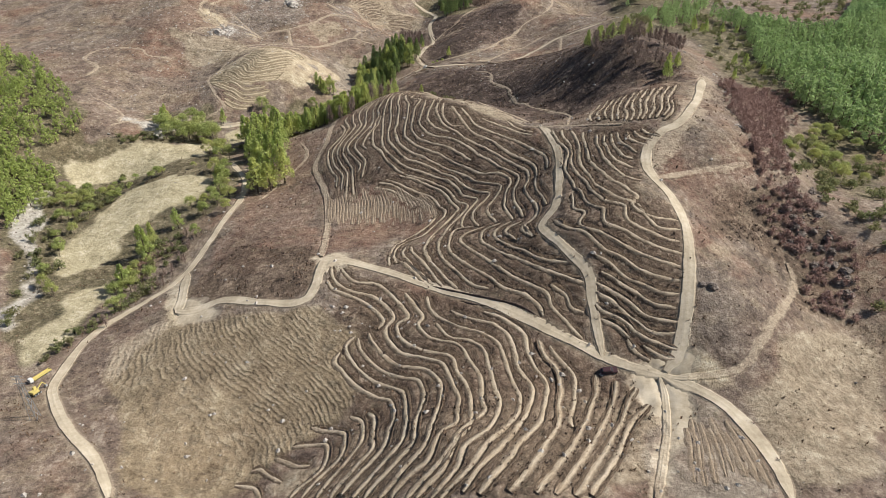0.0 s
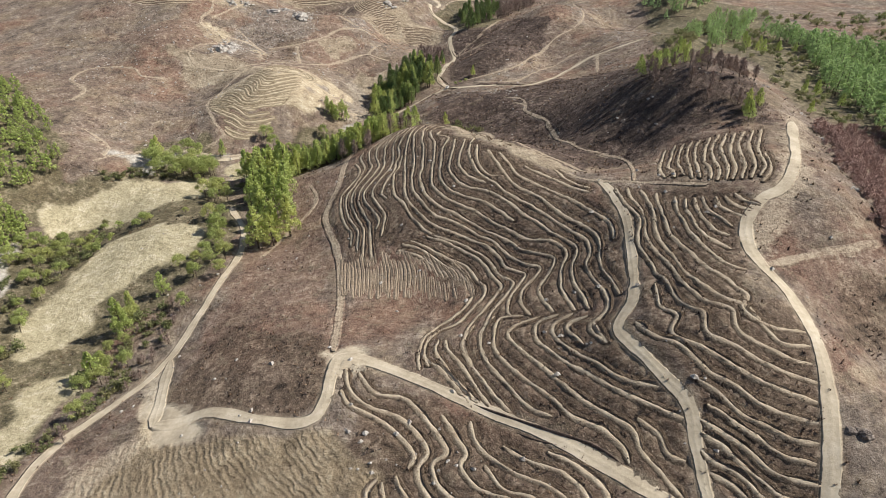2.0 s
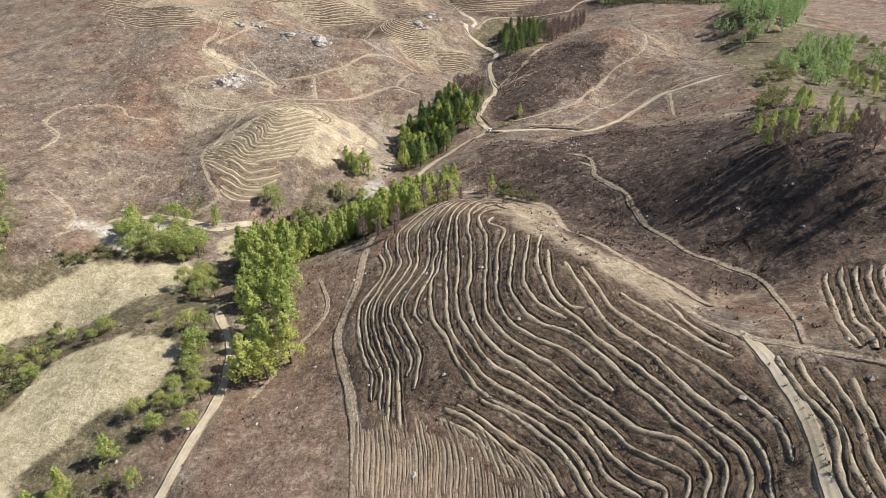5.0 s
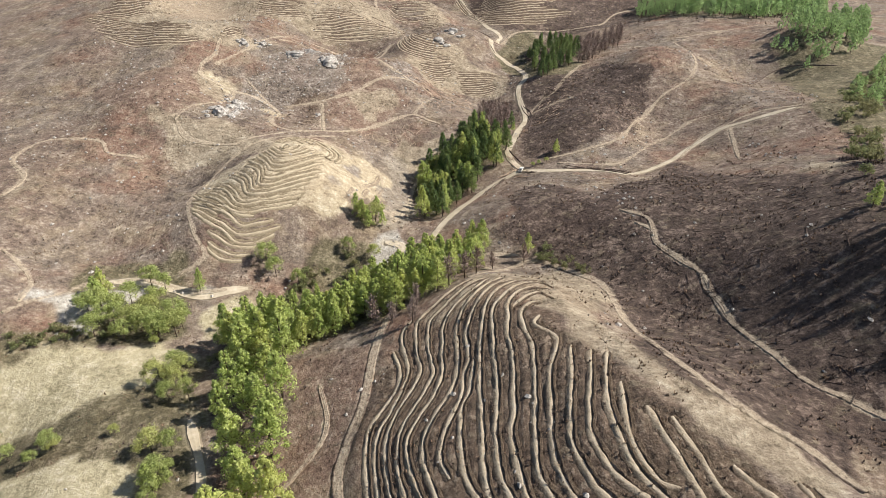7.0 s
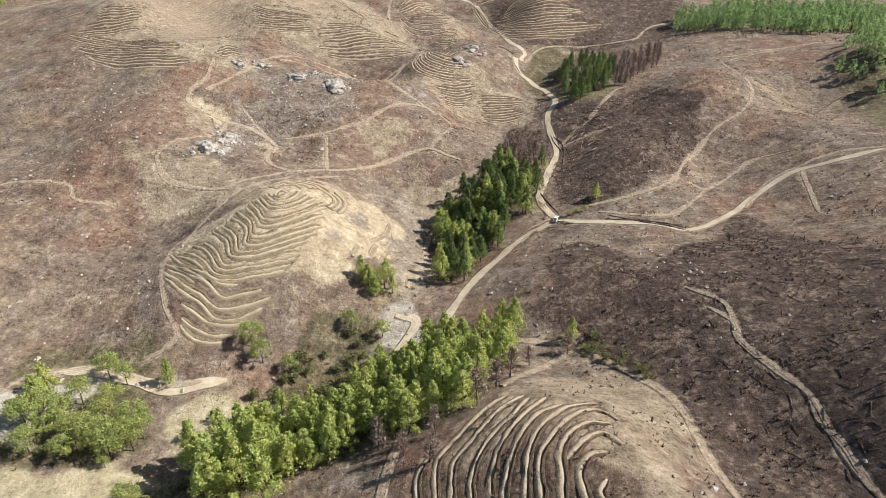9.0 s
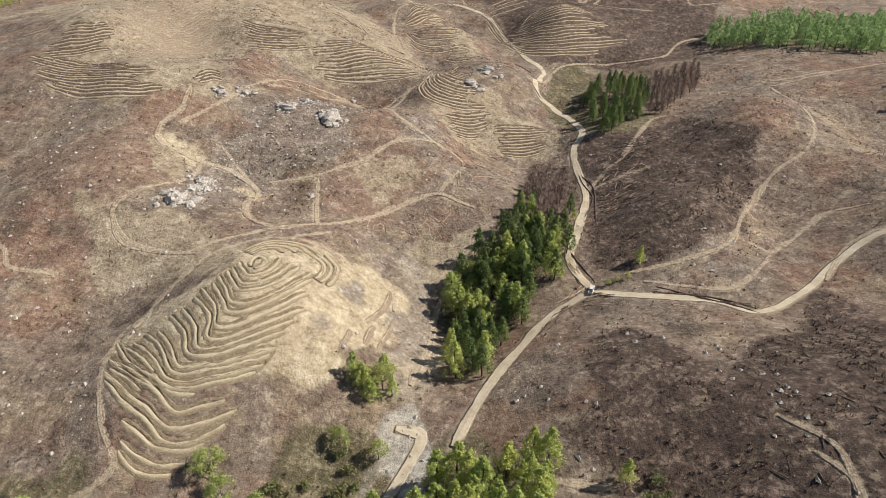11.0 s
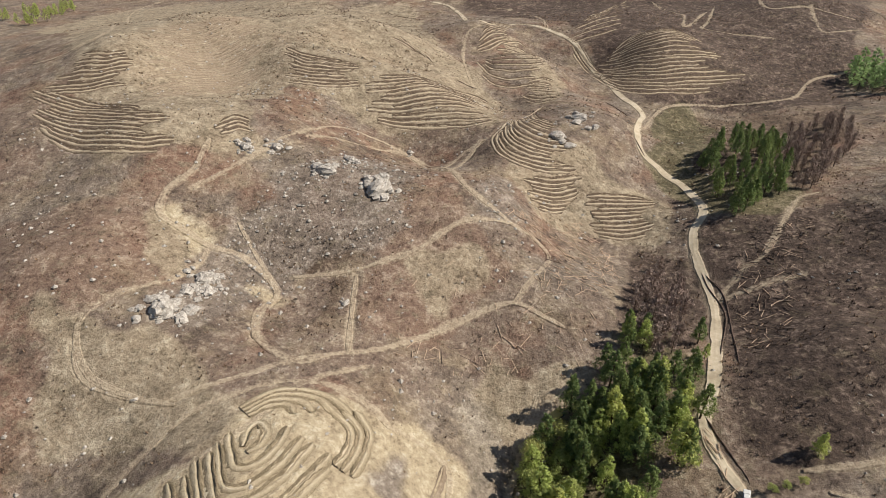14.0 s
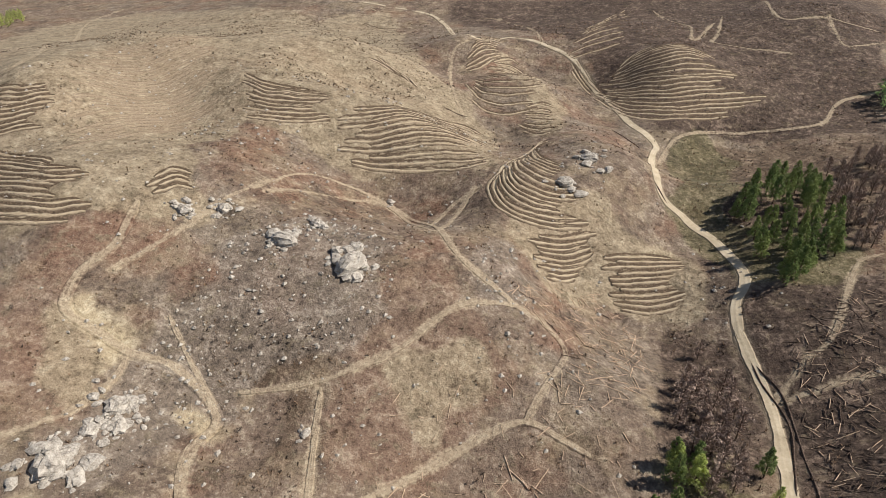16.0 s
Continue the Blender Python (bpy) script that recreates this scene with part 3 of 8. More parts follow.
# ---- plan: roads (width, centre line), land use, terraces ----
ROADS = {
    "main": (3.0, [(54.8, 115.7), (48.2, 119.3), (40.5, 123.9), (25.4, 133.7), (10.6, 144.1), (-7.8, 157.5), (-26.7, 169.9), (-38.8, 174.8), (-40.2, 168), (-40.9, 158.5), (-44.2, 154.1), (-55.3, 155.7), (-71.7, 161.2), (-79.7, 159.5), (-86.3, 160.2)]),
    "spur": (2.9, [(-86, 159.5), (-88.7, 170.8), (-95.4, 191.1)]),
    "river": (2.6, [(-76, 90.7), (-79.4, 95.7), (-85.3, 102.3), (-95.6, 110.8), (-105.9, 121.8), (-112, 130.7), (-113.3, 142), (-113, 151.5), (-110.1, 160.3), (-105, 169.9), (-99.5, 180.3), (-96.4, 193.7), (-94.4, 210.6), (-92.2, 230.2), (-91.2, 248), (-94.5, 266.1), (-106.5, 286.3)]),
    "west_ridge": (2.4, [(-41.7, 178.1), (-43, 193.3), (-46.2, 216.4), (-50.6, 236.3), (-55.1, 249.2), (-60.1, 263.4), (-60.1, 272), (-58, 284.8), (-58.1, 314), (-51.8, 346.4), (-37.5, 365.4), (-16.8, 364.8)]),
    "crest": (2.4, [(-33.7, 336.6), (-12.5, 360.8), (7.3, 338.4), (10.4, 310.8), (14, 280.2), (23.8, 264.4), (32.4, 256.5), (37, 247.1)]),
    "crest_south": (1.8, [(28.2, 246.8), (36.9, 231.5), (46, 224.3), (55.4, 217.6), (63.6, 210.6)]),
    "middle": (2.5, [(37.6, 232.6), (40.9, 211.1), (39.5, 193.4), (35.6, 174.2), (30.1, 164.6), (34.8, 151.8), (40, 143.6), (40.7, 136.8), (41.1, 130.1), (41.5, 123.1)]),
    "east": (3.0, [(55.7, 116.5), (59.9, 120.6), (62.9, 128.2), (66.2, 139), (68.8, 153.4), (68.1, 165.5), (65.1, 176.8), (66.4, 189.1), (73, 197.8), (82.1, 204), (94, 224.4), (107.2, 254.5)]),
    "east_spur": (2.4, [(66.2, 175.4), (79.7, 180.4), (91.7, 183.9), (99.4, 187.1)]),
    "gully": (1.8, [(55.9, 114.6), (66.5, 113.1), (73.7, 114.8), (82.5, 123.6), (96.5, 139.9), (102, 148.6), (102.4, 155)]),
    "south_east": (2.9, [(54.8, 115.7), (60.7, 110.7), (66.2, 104.2), (69.3, 96.1), (70.1, 87.1), (69.3, 79.6)]),
    "south": (1.8, [(54.1, 115.4), (53.9, 109.8), (51.2, 99.7), (46.9, 89.3), (42.5, 79.4)]),
    "valley": (3.0, [(-69.4, 363.3), (-64.3, 376.5), (-62.5, 383.6), (-69.4, 385)]),
    "valley_lower": (3.0, [(-53.6, 380.5), (-47.4, 396.3), (-38.3, 415.1), (-27.9, 433.4), (-13.2, 445.5)]),
    "valley_mid": (2.9, [(-13.2, 445.5), (-19.5, 463.6), (-15.2, 482.4), (-9.1, 518.2), (-11.6, 541.5), (-12.8, 549.5)]),
    "valley_upper": (2.9, [(-12.4, 545.5), (-12, 557.4), (-7.7, 569.4), (-11.4, 593.4), (-20.7, 605.8), (-30.7, 618.8), (-26.5, 667.2), (-24.1, 681.5), (-36.1, 706.1), (-49.4, 742.2), (-59.5, 768.3), (-77.3, 788.1), (-106.9, 801.9), (-128.4, 773), (-166.4, 877.8), (-199.9, 905.2), (-241.9, 917.3)]),
    "east_valley": (2.6, [(-13.3, 444.6), (2.8, 440.6), (21.3, 436.8), (34, 429.7), (51.7, 442.2), (66.6, 457.3), (82.3, 468.1), (98.2, 468.3), (115, 468.1)]),
    "shelf": (1.7, [(-0.3, 453.2), (18, 457.3), (35.4, 466.9), (46, 488.2), (62.5, 512.7), (81.4, 529.6), (92.5, 558.6), (93.6, 612.6)]),
    "shelf_low": (1.4, [(3.7, 448.3), (31.2, 444.1), (52.2, 468), (67.7, 482.7), (76, 488.6), (88.6, 487.5)]),
    "shelf_up": (1.7, [(94.3, 615.2), (108.8, 620.9), (127.7, 629.4)]),
    "burnt_trail": (1.2, [(19.4, 377.5), (27.1, 369.4), (27.9, 361.7), (27, 353.2), (31.2, 341.8), (35.2, 333.2), (34.9, 325.6), (36.7, 317.2), (36.8, 308.3), (37.1, 303.9)]),
    "burnt_trail_low": (1.2, [(23.3, 367.9), (27.7, 360.9), (27.9, 351.5), (35, 333.8), (36.3, 313.7), (39.9, 282.4), (48.5, 271.7), (54.9, 260.2), (49.7, 235.2), (47, 225.3)]),
    "left_ford": (1.7, [(-179.7, 317.4), (-174.5, 325.7), (-170.3, 331.7), (-167, 339.9), (-158.7, 345.9), (-150, 348.9), (-134.4, 346.1), (-121, 348.7)]),
    "left_trail": (1.4, [(-219.1, 376.3), (-220.4, 392), (-234.6, 405.6), (-230.3, 422.8), (-208, 426), (-198.7, 417.8), (-185.2, 418.4)]),
    "left_trail_low": (1.5, [(-199.1, 346.3), (-188.3, 340), (-180.5, 332.5), (-178.4, 323.7)]),
    "mound_base": (1.6, [(-140.5, 352.3), (-132.9, 360.2), (-140.1, 369.3), (-149.9, 387.6), (-150.7, 403.9), (-136.5, 408.4), (-124.5, 423.3), (-116.9, 447.5), (-106.1, 459.8)]),
    "hill_track": (1.7, [(-145.9, 432.2), (-133.9, 441.7), (-124.3, 452.5), (-115.8, 459.2), (-106.6, 465.9), (-94.9, 478.4), (-83, 490.3), (-71.8, 497.4), (-62.7, 495.6), (-56.2, 493)]),
    "hill_fork": (1.7, [(-71.8, 497.4), (-67.1, 508.5), (-62.8, 521.3), (-69.9, 529.5), (-78.7, 531.6), (-95.9, 542.9), (-109.6, 569.5), (-130.2, 586.4), (-149.2, 572.1), (-160.4, 555.8)]),
    "hill_loop": (1.4, [(-75.7, 530.9), (-83.8, 528), (-93.9, 522.1), (-104.9, 506.5), (-116.3, 497.2), (-125.3, 492.7), (-139.3, 488.3)]),
    "hill_stub": (1.3, [(-112.3, 461.9), (-116.9, 478.2), (-120.3, 492.5)]),
    "saddle": (1.4, [(-109.6, 569.5), (-105.6, 584), (-97.3, 590.2)]),
    "pale_path": (2.4, [(-116.7, 457.8), (-123.1, 453), (-136.3, 459.1), (-141.1, 471.1), (-141.1, 480.9), (-155.3, 489.7), (-166.9, 489.2), (-174.7, 491), (-185.9, 493.9), (-189.1, 504), (-186, 515.5), (-188.5, 531.7)]),
    "pale_branch": (1.5, [(-167, 487.8), (-165.5, 480.6), (-167.5, 468.7), (-177.1, 455.9), (-179.2, 446), (-168.9, 435.1), (-151.1, 431.6)]),
    "top_left": (2.4, [(-302.4, 577.6), (-285, 586.3), (-296.2, 625.4), (-467.1, 855), (-492.8, 941.6)]),
    "far_link": (2.4, [(-24.3, 663.5), (-12.8, 690.1), (5, 702.5), (24.6, 707.4), (56.3, 712.9), (74.7, 741.1), (99.5, 753.8)]),
    "far_a": (1.5, [(-84.8, 795.4), (-95.1, 844.6), (-118.9, 881.7), (-137.1, 887.3)]),
    "far_b": (1.5, [(-115.4, 673.3), (-125.8, 700.5), (-134.2, 747.3), (-126.9, 763.7)]),
    "burn_east": (1.4, [(-8.4, 522.6), (1.8, 535.3), (10.1, 543.4), (24.7, 573.1), (34.1, 579.1)]),
    "burn_east_b": (1.3, [(-6.4, 523.3), (5, 526.9), (17.7, 530.3)]),
    "poplar_track": (1.2, [(-72.4, 295.2), (-66.6, 278.2), (-74.2, 263.8), (-81.2, 245.8)]),
    "far_ridge": (2.0, [(68.4, 894), (64, 852), (71, 838.6), (91.8, 842.1), (104.3, 837.8), (123.8, 833.7)]),
    "far_fork": (1.5, [(-8.7, 891.1), (4.6, 853.3), (10.2, 836.3), (7.7, 803.3), (28, 851.5)]),
    "far_bend": (1.5, [(35.4, 867.2), (24.8, 822.1), (19.4, 804.9), (37.7, 799.7), (61.7, 793.3)]),
    "far_gully": (1.5, [(95.3, 845.5), (93, 820), (95.4, 804.7), (118.3, 816.8)]),
    "mound_ring": (1.5, [(-79, 434.3), (-80.7, 442.7), (-87.3, 444.9), (-95.7, 444.5), (-101.7, 447.5), (-112.3, 448), (-121.5, 444.8), (-130.4, 437.5), (-138.4, 429.3), (-146.1, 412.2), (-149.3, 401.6)]),
    "rock_walk": (1.5, [(-105.7, 557.8), (-128.4, 585.6), (-155.2, 584.3), (-162, 562.7), (-168.5, 544.6), (-175.2, 524), (-182.4, 508.4)]),
    "dozer": (1.5, [(-105.7, 557.8), (-99.5, 588.4), (-95.9, 591.6)]),
    "left_branch": (1.5, [(-163.6, 501.7), (-141.7, 480.8), (-142, 469.8), (-137.2, 458.1)]),
    "slope_path": (1.5, [(-143.2, 431.6), (-161.9, 432.4), (-170.5, 434.6), (-176.2, 439.8)]),
    "grove_clear": (2.3, [(-67.9, 399.4), (-65.5, 422.3), (-66, 441.8), (-64.2, 452.6), (-61.3, 470.1)]),
    "valley_link": (1.5, [(86.6, 468.7), (83.1, 448.7), (79.9, 432.9)]),
    "valley_twin": (1.8, [(60.1, 447.8), (73.4, 465.6), (90.2, 472.8), (102.9, 474.6), (118, 469.7)]),
    "shelf_top": (1.8, [(95.2, 622.6), (110.2, 625.7), (127.1, 632.9), (146.6, 635.5), (174.7, 649.7)]),
    "ford_gravel": (3.6, [(-161.9, 344.6), (-153.5, 347.1), (-139.5, 346.4), (-128.7, 345), (-121.5, 347.9), (-114.3, 351)]),
}
ZONES = [
    ("field", [(-191.7, 281.5), (-171.3, 303.9), (-126.8, 321.8), (-126.3, 307.9), (-141.9, 284.9), (-173.2, 278), (-182.5, 264.1)]),
    ("field", [(-155.6, 208.5), (-153.8, 237.7), (-154.7, 261.8), (-138.1, 268.4), (-115.1, 271.8), (-107.3, 254.6), (-121.6, 238.4), (-130.2, 225.3), (-135.5, 206.8), (-140.2, 186.6)]),
    ("field", [(-132.9, 141), (-132.3, 156.6), (-135.8, 182.5), (-124.1, 191.7), (-120, 179.2), (-123.3, 153.7), (-126.6, 136.2)]),
    ("field", [(-153.4, 309.8), (-146.9, 312.7), (-134.3, 317.3), (-117.6, 316.4), (-113.2, 311.1), (-150.5, 305.7)]),
    ("field", [(-124.8, 336.4), (-114.1, 341.9), (-107.2, 349.6), (-102.8, 344.2), (-107.1, 332.7), (-115.6, 324.1), (-121.9, 327.2)]),
    ("pale", [(-146.4, 386), (-151.8, 396.6), (-144.3, 410.2), (-132.8, 419.9), (-126.4, 433.5), (-113.3, 446.4), (-97.3, 444.5), (-82, 444.1), (-76.6, 434.5), (-78.1, 408.1), (-86.7, 391.2), (-139.9, 375.5)]),
    ("clear", [(-101.3, 129), (-100.9, 145.6), (-85.8, 158), (-55.1, 155), (-38.4, 150.8), (-23.6, 141.3), (-28.9, 130.9), (-20.8, 115.1), (-32.2, 111.4), (-45.4, 99.2), (-48, 94), (-69.2, 92.2), (-87.7, 114.8)]),
    ("red", [(-43.7, 180.5), (-19.4, 192.9), (-1.1, 204.4), (-21.6, 223.2), (-45.4, 227.2), (-42.4, 195.6)]),
    ("grey", [(36.2, 79.3), (50.2, 110.5), (57.2, 112.3), (66.3, 101), (65.6, 80)]),
    ("straw", [(71.2, 79.9), (68.5, 107), (88.9, 123.7), (120.7, 133.5), (88.2, 80.4)]),
    ("straw", [(-203.3, 626.6), (-272.3, 836.9), (-239.9, 882.5), (-149.3, 739.4), (-103.1, 666.4), (-94.3, 601.2), (-119, 602.3), (-149.1, 601.2), (-173.5, 613.7)]),
    ("straw", [(-74.5, 570), (-60.9, 593.5), (-46.7, 590.2), (-41.8, 572.4), (-21.1, 569.8), (-23.8, 555.6), (-41.4, 557.4), (-58.4, 561.5)]),
    ("straw", [(-204.6, 525), (-216.9, 600.5), (-166.5, 535.7), (-186.1, 526.8)]),
    ("dark", [(7.3, 389.8), (59.8, 442.1), (78.7, 371.9), (125.6, 413.5), (101.1, 267.1), (99.2, 249.4), (68.6, 262.1), (50.1, 253), (39.4, 280), (27.7, 329.1)]),
    ("dark", [(-6.1, 524.5), (2.5, 541.5), (16.9, 556.5), (44.3, 557.6), (11.4, 456.1), (-14.2, 454.9), (-15.8, 474.1), (-7.7, 501.4)]),
    ("dark", [(-5.8, 518.9), (23.4, 565.1), (46.8, 555), (62.8, 536.6), (46.1, 476), (16.8, 460.6), (-4.6, 461.8), (-10.4, 482.8)]),
    ("dark", [(-6.4, 464.8), (-4.2, 533.1), (14.2, 551.7), (50, 561.7), (46.1, 507.3), (14, 462.6)]),
    ("dark", [(-11.2, 427.6), (16.9, 391.7), (55.2, 397.7), (65.4, 366.9), (38.2, 306.2), (23, 306.6), (9.9, 340.5), (-9.3, 361.7), (-21.7, 375.6)]),
    ("brush", [(-83.3, 166.6), (-83.7, 203.1), (-44.5, 185.2), (-43.2, 163.1), (-50, 156.4), (-70.4, 163.1)]),
    ("red", [(-195.2, 453.7), (-223, 484.2), (-193.9, 496.8), (-173.4, 491.7), (-173.5, 466.1)]),
    ("red", [(-120.1, 498.4), (-94.1, 523.2), (-71.1, 514), (-81.6, 491.6), (-106.9, 466.8), (-115.4, 478.6)]),
    ("red", [(70.6, 180.4), (98.2, 186.3), (94, 165.3), (76.1, 156.9), (71.2, 169.7)]),
    ("gravel", [(-187.6, 261.2), (-188.8, 250.3), (-173.3, 216.6), (-159.5, 196.6), (-148.3, 171.2), (-149, 163.6), (-141.6, 151.9), (-139.4, 162.5), (-150.8, 186.6), (-167.9, 218.4), (-179.5, 247.8)]),
    ("gravel", [(-71.4, 385.7), (-62.5, 391.1), (-59, 376.1), (-65.9, 363.9), (-72.3, 360.2), (-71, 372)]),
    ("grey", [(-82.4, 462.8), (-68.4, 471.9), (-65.5, 428.6), (-62.3, 389.8), (-70.1, 389.5), (-78.1, 424.2)]),
    ("straw", [(-73.1, 477.7), (-48.2, 482), (-45.2, 474.5), (-50.5, 468.7), (-56.9, 461.9), (-67.7, 458.9), (-74.5, 466.7)]),
    ("green", [(-105, 343.7), (-98.7, 366.5), (-80.3, 382.5), (-68, 376.4), (-50.3, 385.2), (-28.5, 377.2), (-31.8, 350.9), (-50.8, 328.4), (-77, 318), (-111.9, 311.2), (-107.5, 326.6)]),
    ("green", [(-59.6, 406.6), (-62.9, 455), (-58.9, 464.7), (-45.3, 470.6), (-35.1, 489.3), (-24.8, 506.2), (-18.9, 483.4), (-20.3, 457.6), (-31.3, 449.7), (-41.6, 439.3), (-44, 421.3), (-47.4, 404.1)]),
    ("green", [(218.8, 544.3), (187.9, 401.2), (163.4, 321), (160.6, 262.7), (137.7, 231.7), (138.8, 198.5), (133.3, 161.5), (336.5, 492.6), (257.9, 478.5)]),
    ("green", [(-303.9, 420.3), (-262.2, 398.1), (-222.6, 355.7), (-194.1, 322), (-191.3, 301.8), (-156.4, 312.4), (-176.8, 356.5), (-137.2, 358.4), (-127.5, 333.6), (-193.9, 272.1), (-181.7, 260.9), (-185.3, 250), (-181.9, 213.1)]),
    ("green", [(-182.5, 267.2), (-161.8, 294), (-119, 316.4), (-89.4, 260), (-108.4, 227.2), (-122.8, 203.3), (-119.6, 167.2), (-123.5, 142), (-131.2, 138.4), (-178.5, 214.5)]),
    ("green", [(-168.3, 331.7), (-156.9, 341.8), (-137.4, 342.1), (-129, 332), (-128.4, 322.3), (-156, 313.8)]),
    ("green", [(-14.8, 690.8), (1.1, 702.8), (12.9, 677.8), (-5.3, 600), (28.4, 588.5), (18.5, 563.5), (-9.8, 567.6), (-24.9, 611.6)]),
    ("brush", [(-57.3, 261.9), (-56.1, 308.1), (-16.5, 308.3), (4.9, 267.3), (35.8, 227), (39.9, 201.8), (33.3, 175.3), (18.9, 179.5), (3.4, 185), (-2.8, 207.8), (-27.8, 231.1), (-43.9, 224.9)]),
    ("brush", [(36.8, 225.2), (69.9, 203.9), (67.8, 182.1), (56, 160), (36, 163.8), (37.9, 177.6), (39.9, 201.8)]),
    ("brush", [(-15.5, 167.1), (2.1, 187.7), (31.2, 167.2), (40.4, 141.2), (42.1, 123.8), (25.9, 132.6), (2, 151.2)]),
    ("brush", [(33.1, 163.3), (73, 157.8), (60.3, 119.8), (43.8, 121.5), (41.9, 142.9)]),
    ("brush", [(-35.7, 167.9), (-15, 161.1), (40.2, 121.8), (49.7, 114), (25.7, 77.1), (-33.4, 89.7), (-23.5, 112.3), (-29.1, 132.7)]),
    ("brush", [(81.5, 173.4), (102, 179.6), (114.6, 176.6), (121.3, 158.2), (112.8, 138.3), (92.6, 132), (99.1, 153.6), (81, 155.1)]),
    ("straw", [(-44, 312.8), (-32.1, 326.6), (-16.5, 350.6), (-4.5, 351.3), (2.8, 322.8), (1.7, 297.5), (-10.8, 294.7), (-14.4, 311.1), (-25.4, 313.2), (-36.5, 304.3)]),
    ("stony", [(-161.3, 530.2), (-142.5, 552.2), (-115.3, 545.9), (-109, 515.2), (-123.6, 499.3), (-142.2, 501.6), (-155.5, 511)]),
    ("stony", [(-171.7, 459.4), (-161.8, 465.2), (-160.1, 481), (-152.2, 472.4), (-155, 457.5), (-161.7, 452.6)]),
    ("stony", [(-92.8, 556.1), (-77.1, 561.8), (-80.3, 539.5), (-70.2, 538.5), (-81.9, 524.6), (-91.5, 536.6)]),
    ("stony", [(-165.9, 456.9), (-162.3, 482.3), (-162.4, 512), (-142.2, 547), (-113.4, 532.9), (-112.1, 510.5), (-136.9, 492.1), (-148.1, 466.3), (-151.6, 448)]),
    ("green", [(148.8, 596.6), (243.2, 591.4), (220.3, 439.7), (181.4, 371.5), (156.1, 368.6), (154, 412.5), (119.1, 436.2)]),
    ("dark", [(7.4, 340.9), (16.9, 337.4), (31.2, 330.3), (37.1, 303.9), (14.3, 304.3), (5.8, 320)]),
    ("dark", [(-175.8, 926.1), (189.9, 998.8), (81.1, 701.8), (-17.8, 695.4), (-38.3, 724.2), (-71.3, 812.1), (-156.1, 869.8)]),
    ("brush", [(-15.4, 691.5), (77.3, 692.4), (37.8, 589.4), (25.7, 586.1), (-0.2, 628.6)]),
    ("dark", [(-30.2, 555.5), (-15.6, 546), (-13, 526.5), (-16.8, 491.2), (-40, 486.2), (-32.8, 521.2)]),
    ("dark", [(-156.2, 502.6), (-135.7, 508.6), (-126.3, 498.8), (-131.5, 489.6), (-147.4, 487.1)]),
    ("pale", [(47, 120.7), (63.7, 116.8), (72.3, 106.7), (66.5, 104.9), (56.8, 110.8), (47.6, 116.3)]),
    ("pale", [(-89.9, 156.3), (-93.3, 171.1), (-81.8, 162.7), (-78.3, 155.7), (-83.9, 153.2)]),
    ("straw", [(-2.4, 301), (4.8, 277.4), (19.8, 262.9), (35.9, 245.3), (26.6, 244.4), (16.5, 252.7), (7.6, 265.5), (1, 282.5)]),
    ("straw", [(-526.3, 835.1), (-460.6, 930.1), (-262.6, 865.5), (-204.7, 639.4), (-181, 583), (-198.9, 566.3), (-179.2, 545.5), (-213.7, 508.5)]),
    ("straw", [(-46.6, 93.9), (-35.9, 100.7), (-20, 107.4), (-3.1, 102), (15.3, 105), (30.2, 113.4), (50.6, 112.1), (38.6, 79.5)]),
    ("pale", [(-188.2, 494.5), (-184.5, 500), (-177.6, 493.8), (-166.6, 491.9), (-161.5, 482.1), (-165.7, 477.6), (-169.2, 486.9), (-179.9, 488.7)]),
    ("pale", [(-150.1, 484.4), (-140.4, 481.4), (-139.5, 474.8), (-143.9, 469.3)]),
    ("straw", [(-191.5, 448.6), (-162.9, 450.1), (-140.7, 437), (-123.3, 434.4), (-130.6, 421.1), (-169.7, 418.9)]),
    ("dark", [(-17.8, 562.7), (-1, 565.2), (20.3, 571.2), (46.5, 564.2), (26.8, 504.2), (-0.2, 523.2), (-13.8, 485.6), (-12.9, 535.6)]),
    ("dark", [(15.3, 318), (34.2, 299.9), (51.1, 267.6), (39.8, 247.5), (20.9, 265.9), (8.5, 282.6)]),
    ("dark", [(10.1, 359.3), (68.2, 311.8), (51.1, 267.6), (34.2, 299.9), (15, 324.5)]),
    ("red", [(-89.7, 310.2), (-54.5, 307.3), (-58, 283.4), (-60.3, 260.7), (-73.2, 263.1)]),
    ("red", [(-93.6, 273.2), (-70.5, 286.5), (-54.9, 238.1), (-45.2, 189.1), (-64, 174.5), (-88.4, 191.1), (-86.7, 228.9)]),
    ("patch", [(-95.8, 403.5), (-93.9, 409.7), (-90.4, 407.3), (-88.4, 403), (-90.9, 396.4), (-95, 393.1), (-97.9, 394.3)]),
    ("patch", [(-93.8, 427.3), (-94.7, 435.3), (-91.7, 436), (-85, 435.5), (-82.8, 430), (-84.4, 421.1), (-89.1, 421.8)]),
    ("patch", [(-101.3, 387.7), (-99.2, 390.6), (-97, 389.5), (-97.9, 386.7)]),
    ("straw", [(-211.1, 646.3), (-211.7, 691.6), (-249, 865), (-214.8, 906.6), (-135.6, 690.8), (-112.2, 671), (-92.8, 630), (-112.4, 601.8), (-150.6, 595.6), (-170.2, 601.4), (-192.1, 604.5)]),
    ("straw", [(-109.6, 763.5), (-100.6, 776.8), (-67.2, 699.1), (-69.2, 654.7), (-84.8, 666.8), (-86.9, 690.9)]),
    ("straw", [(-14.2, 758.1), (26.6, 774.2), (47.9, 730), (-11.3, 702), (-21.9, 709.3)]),
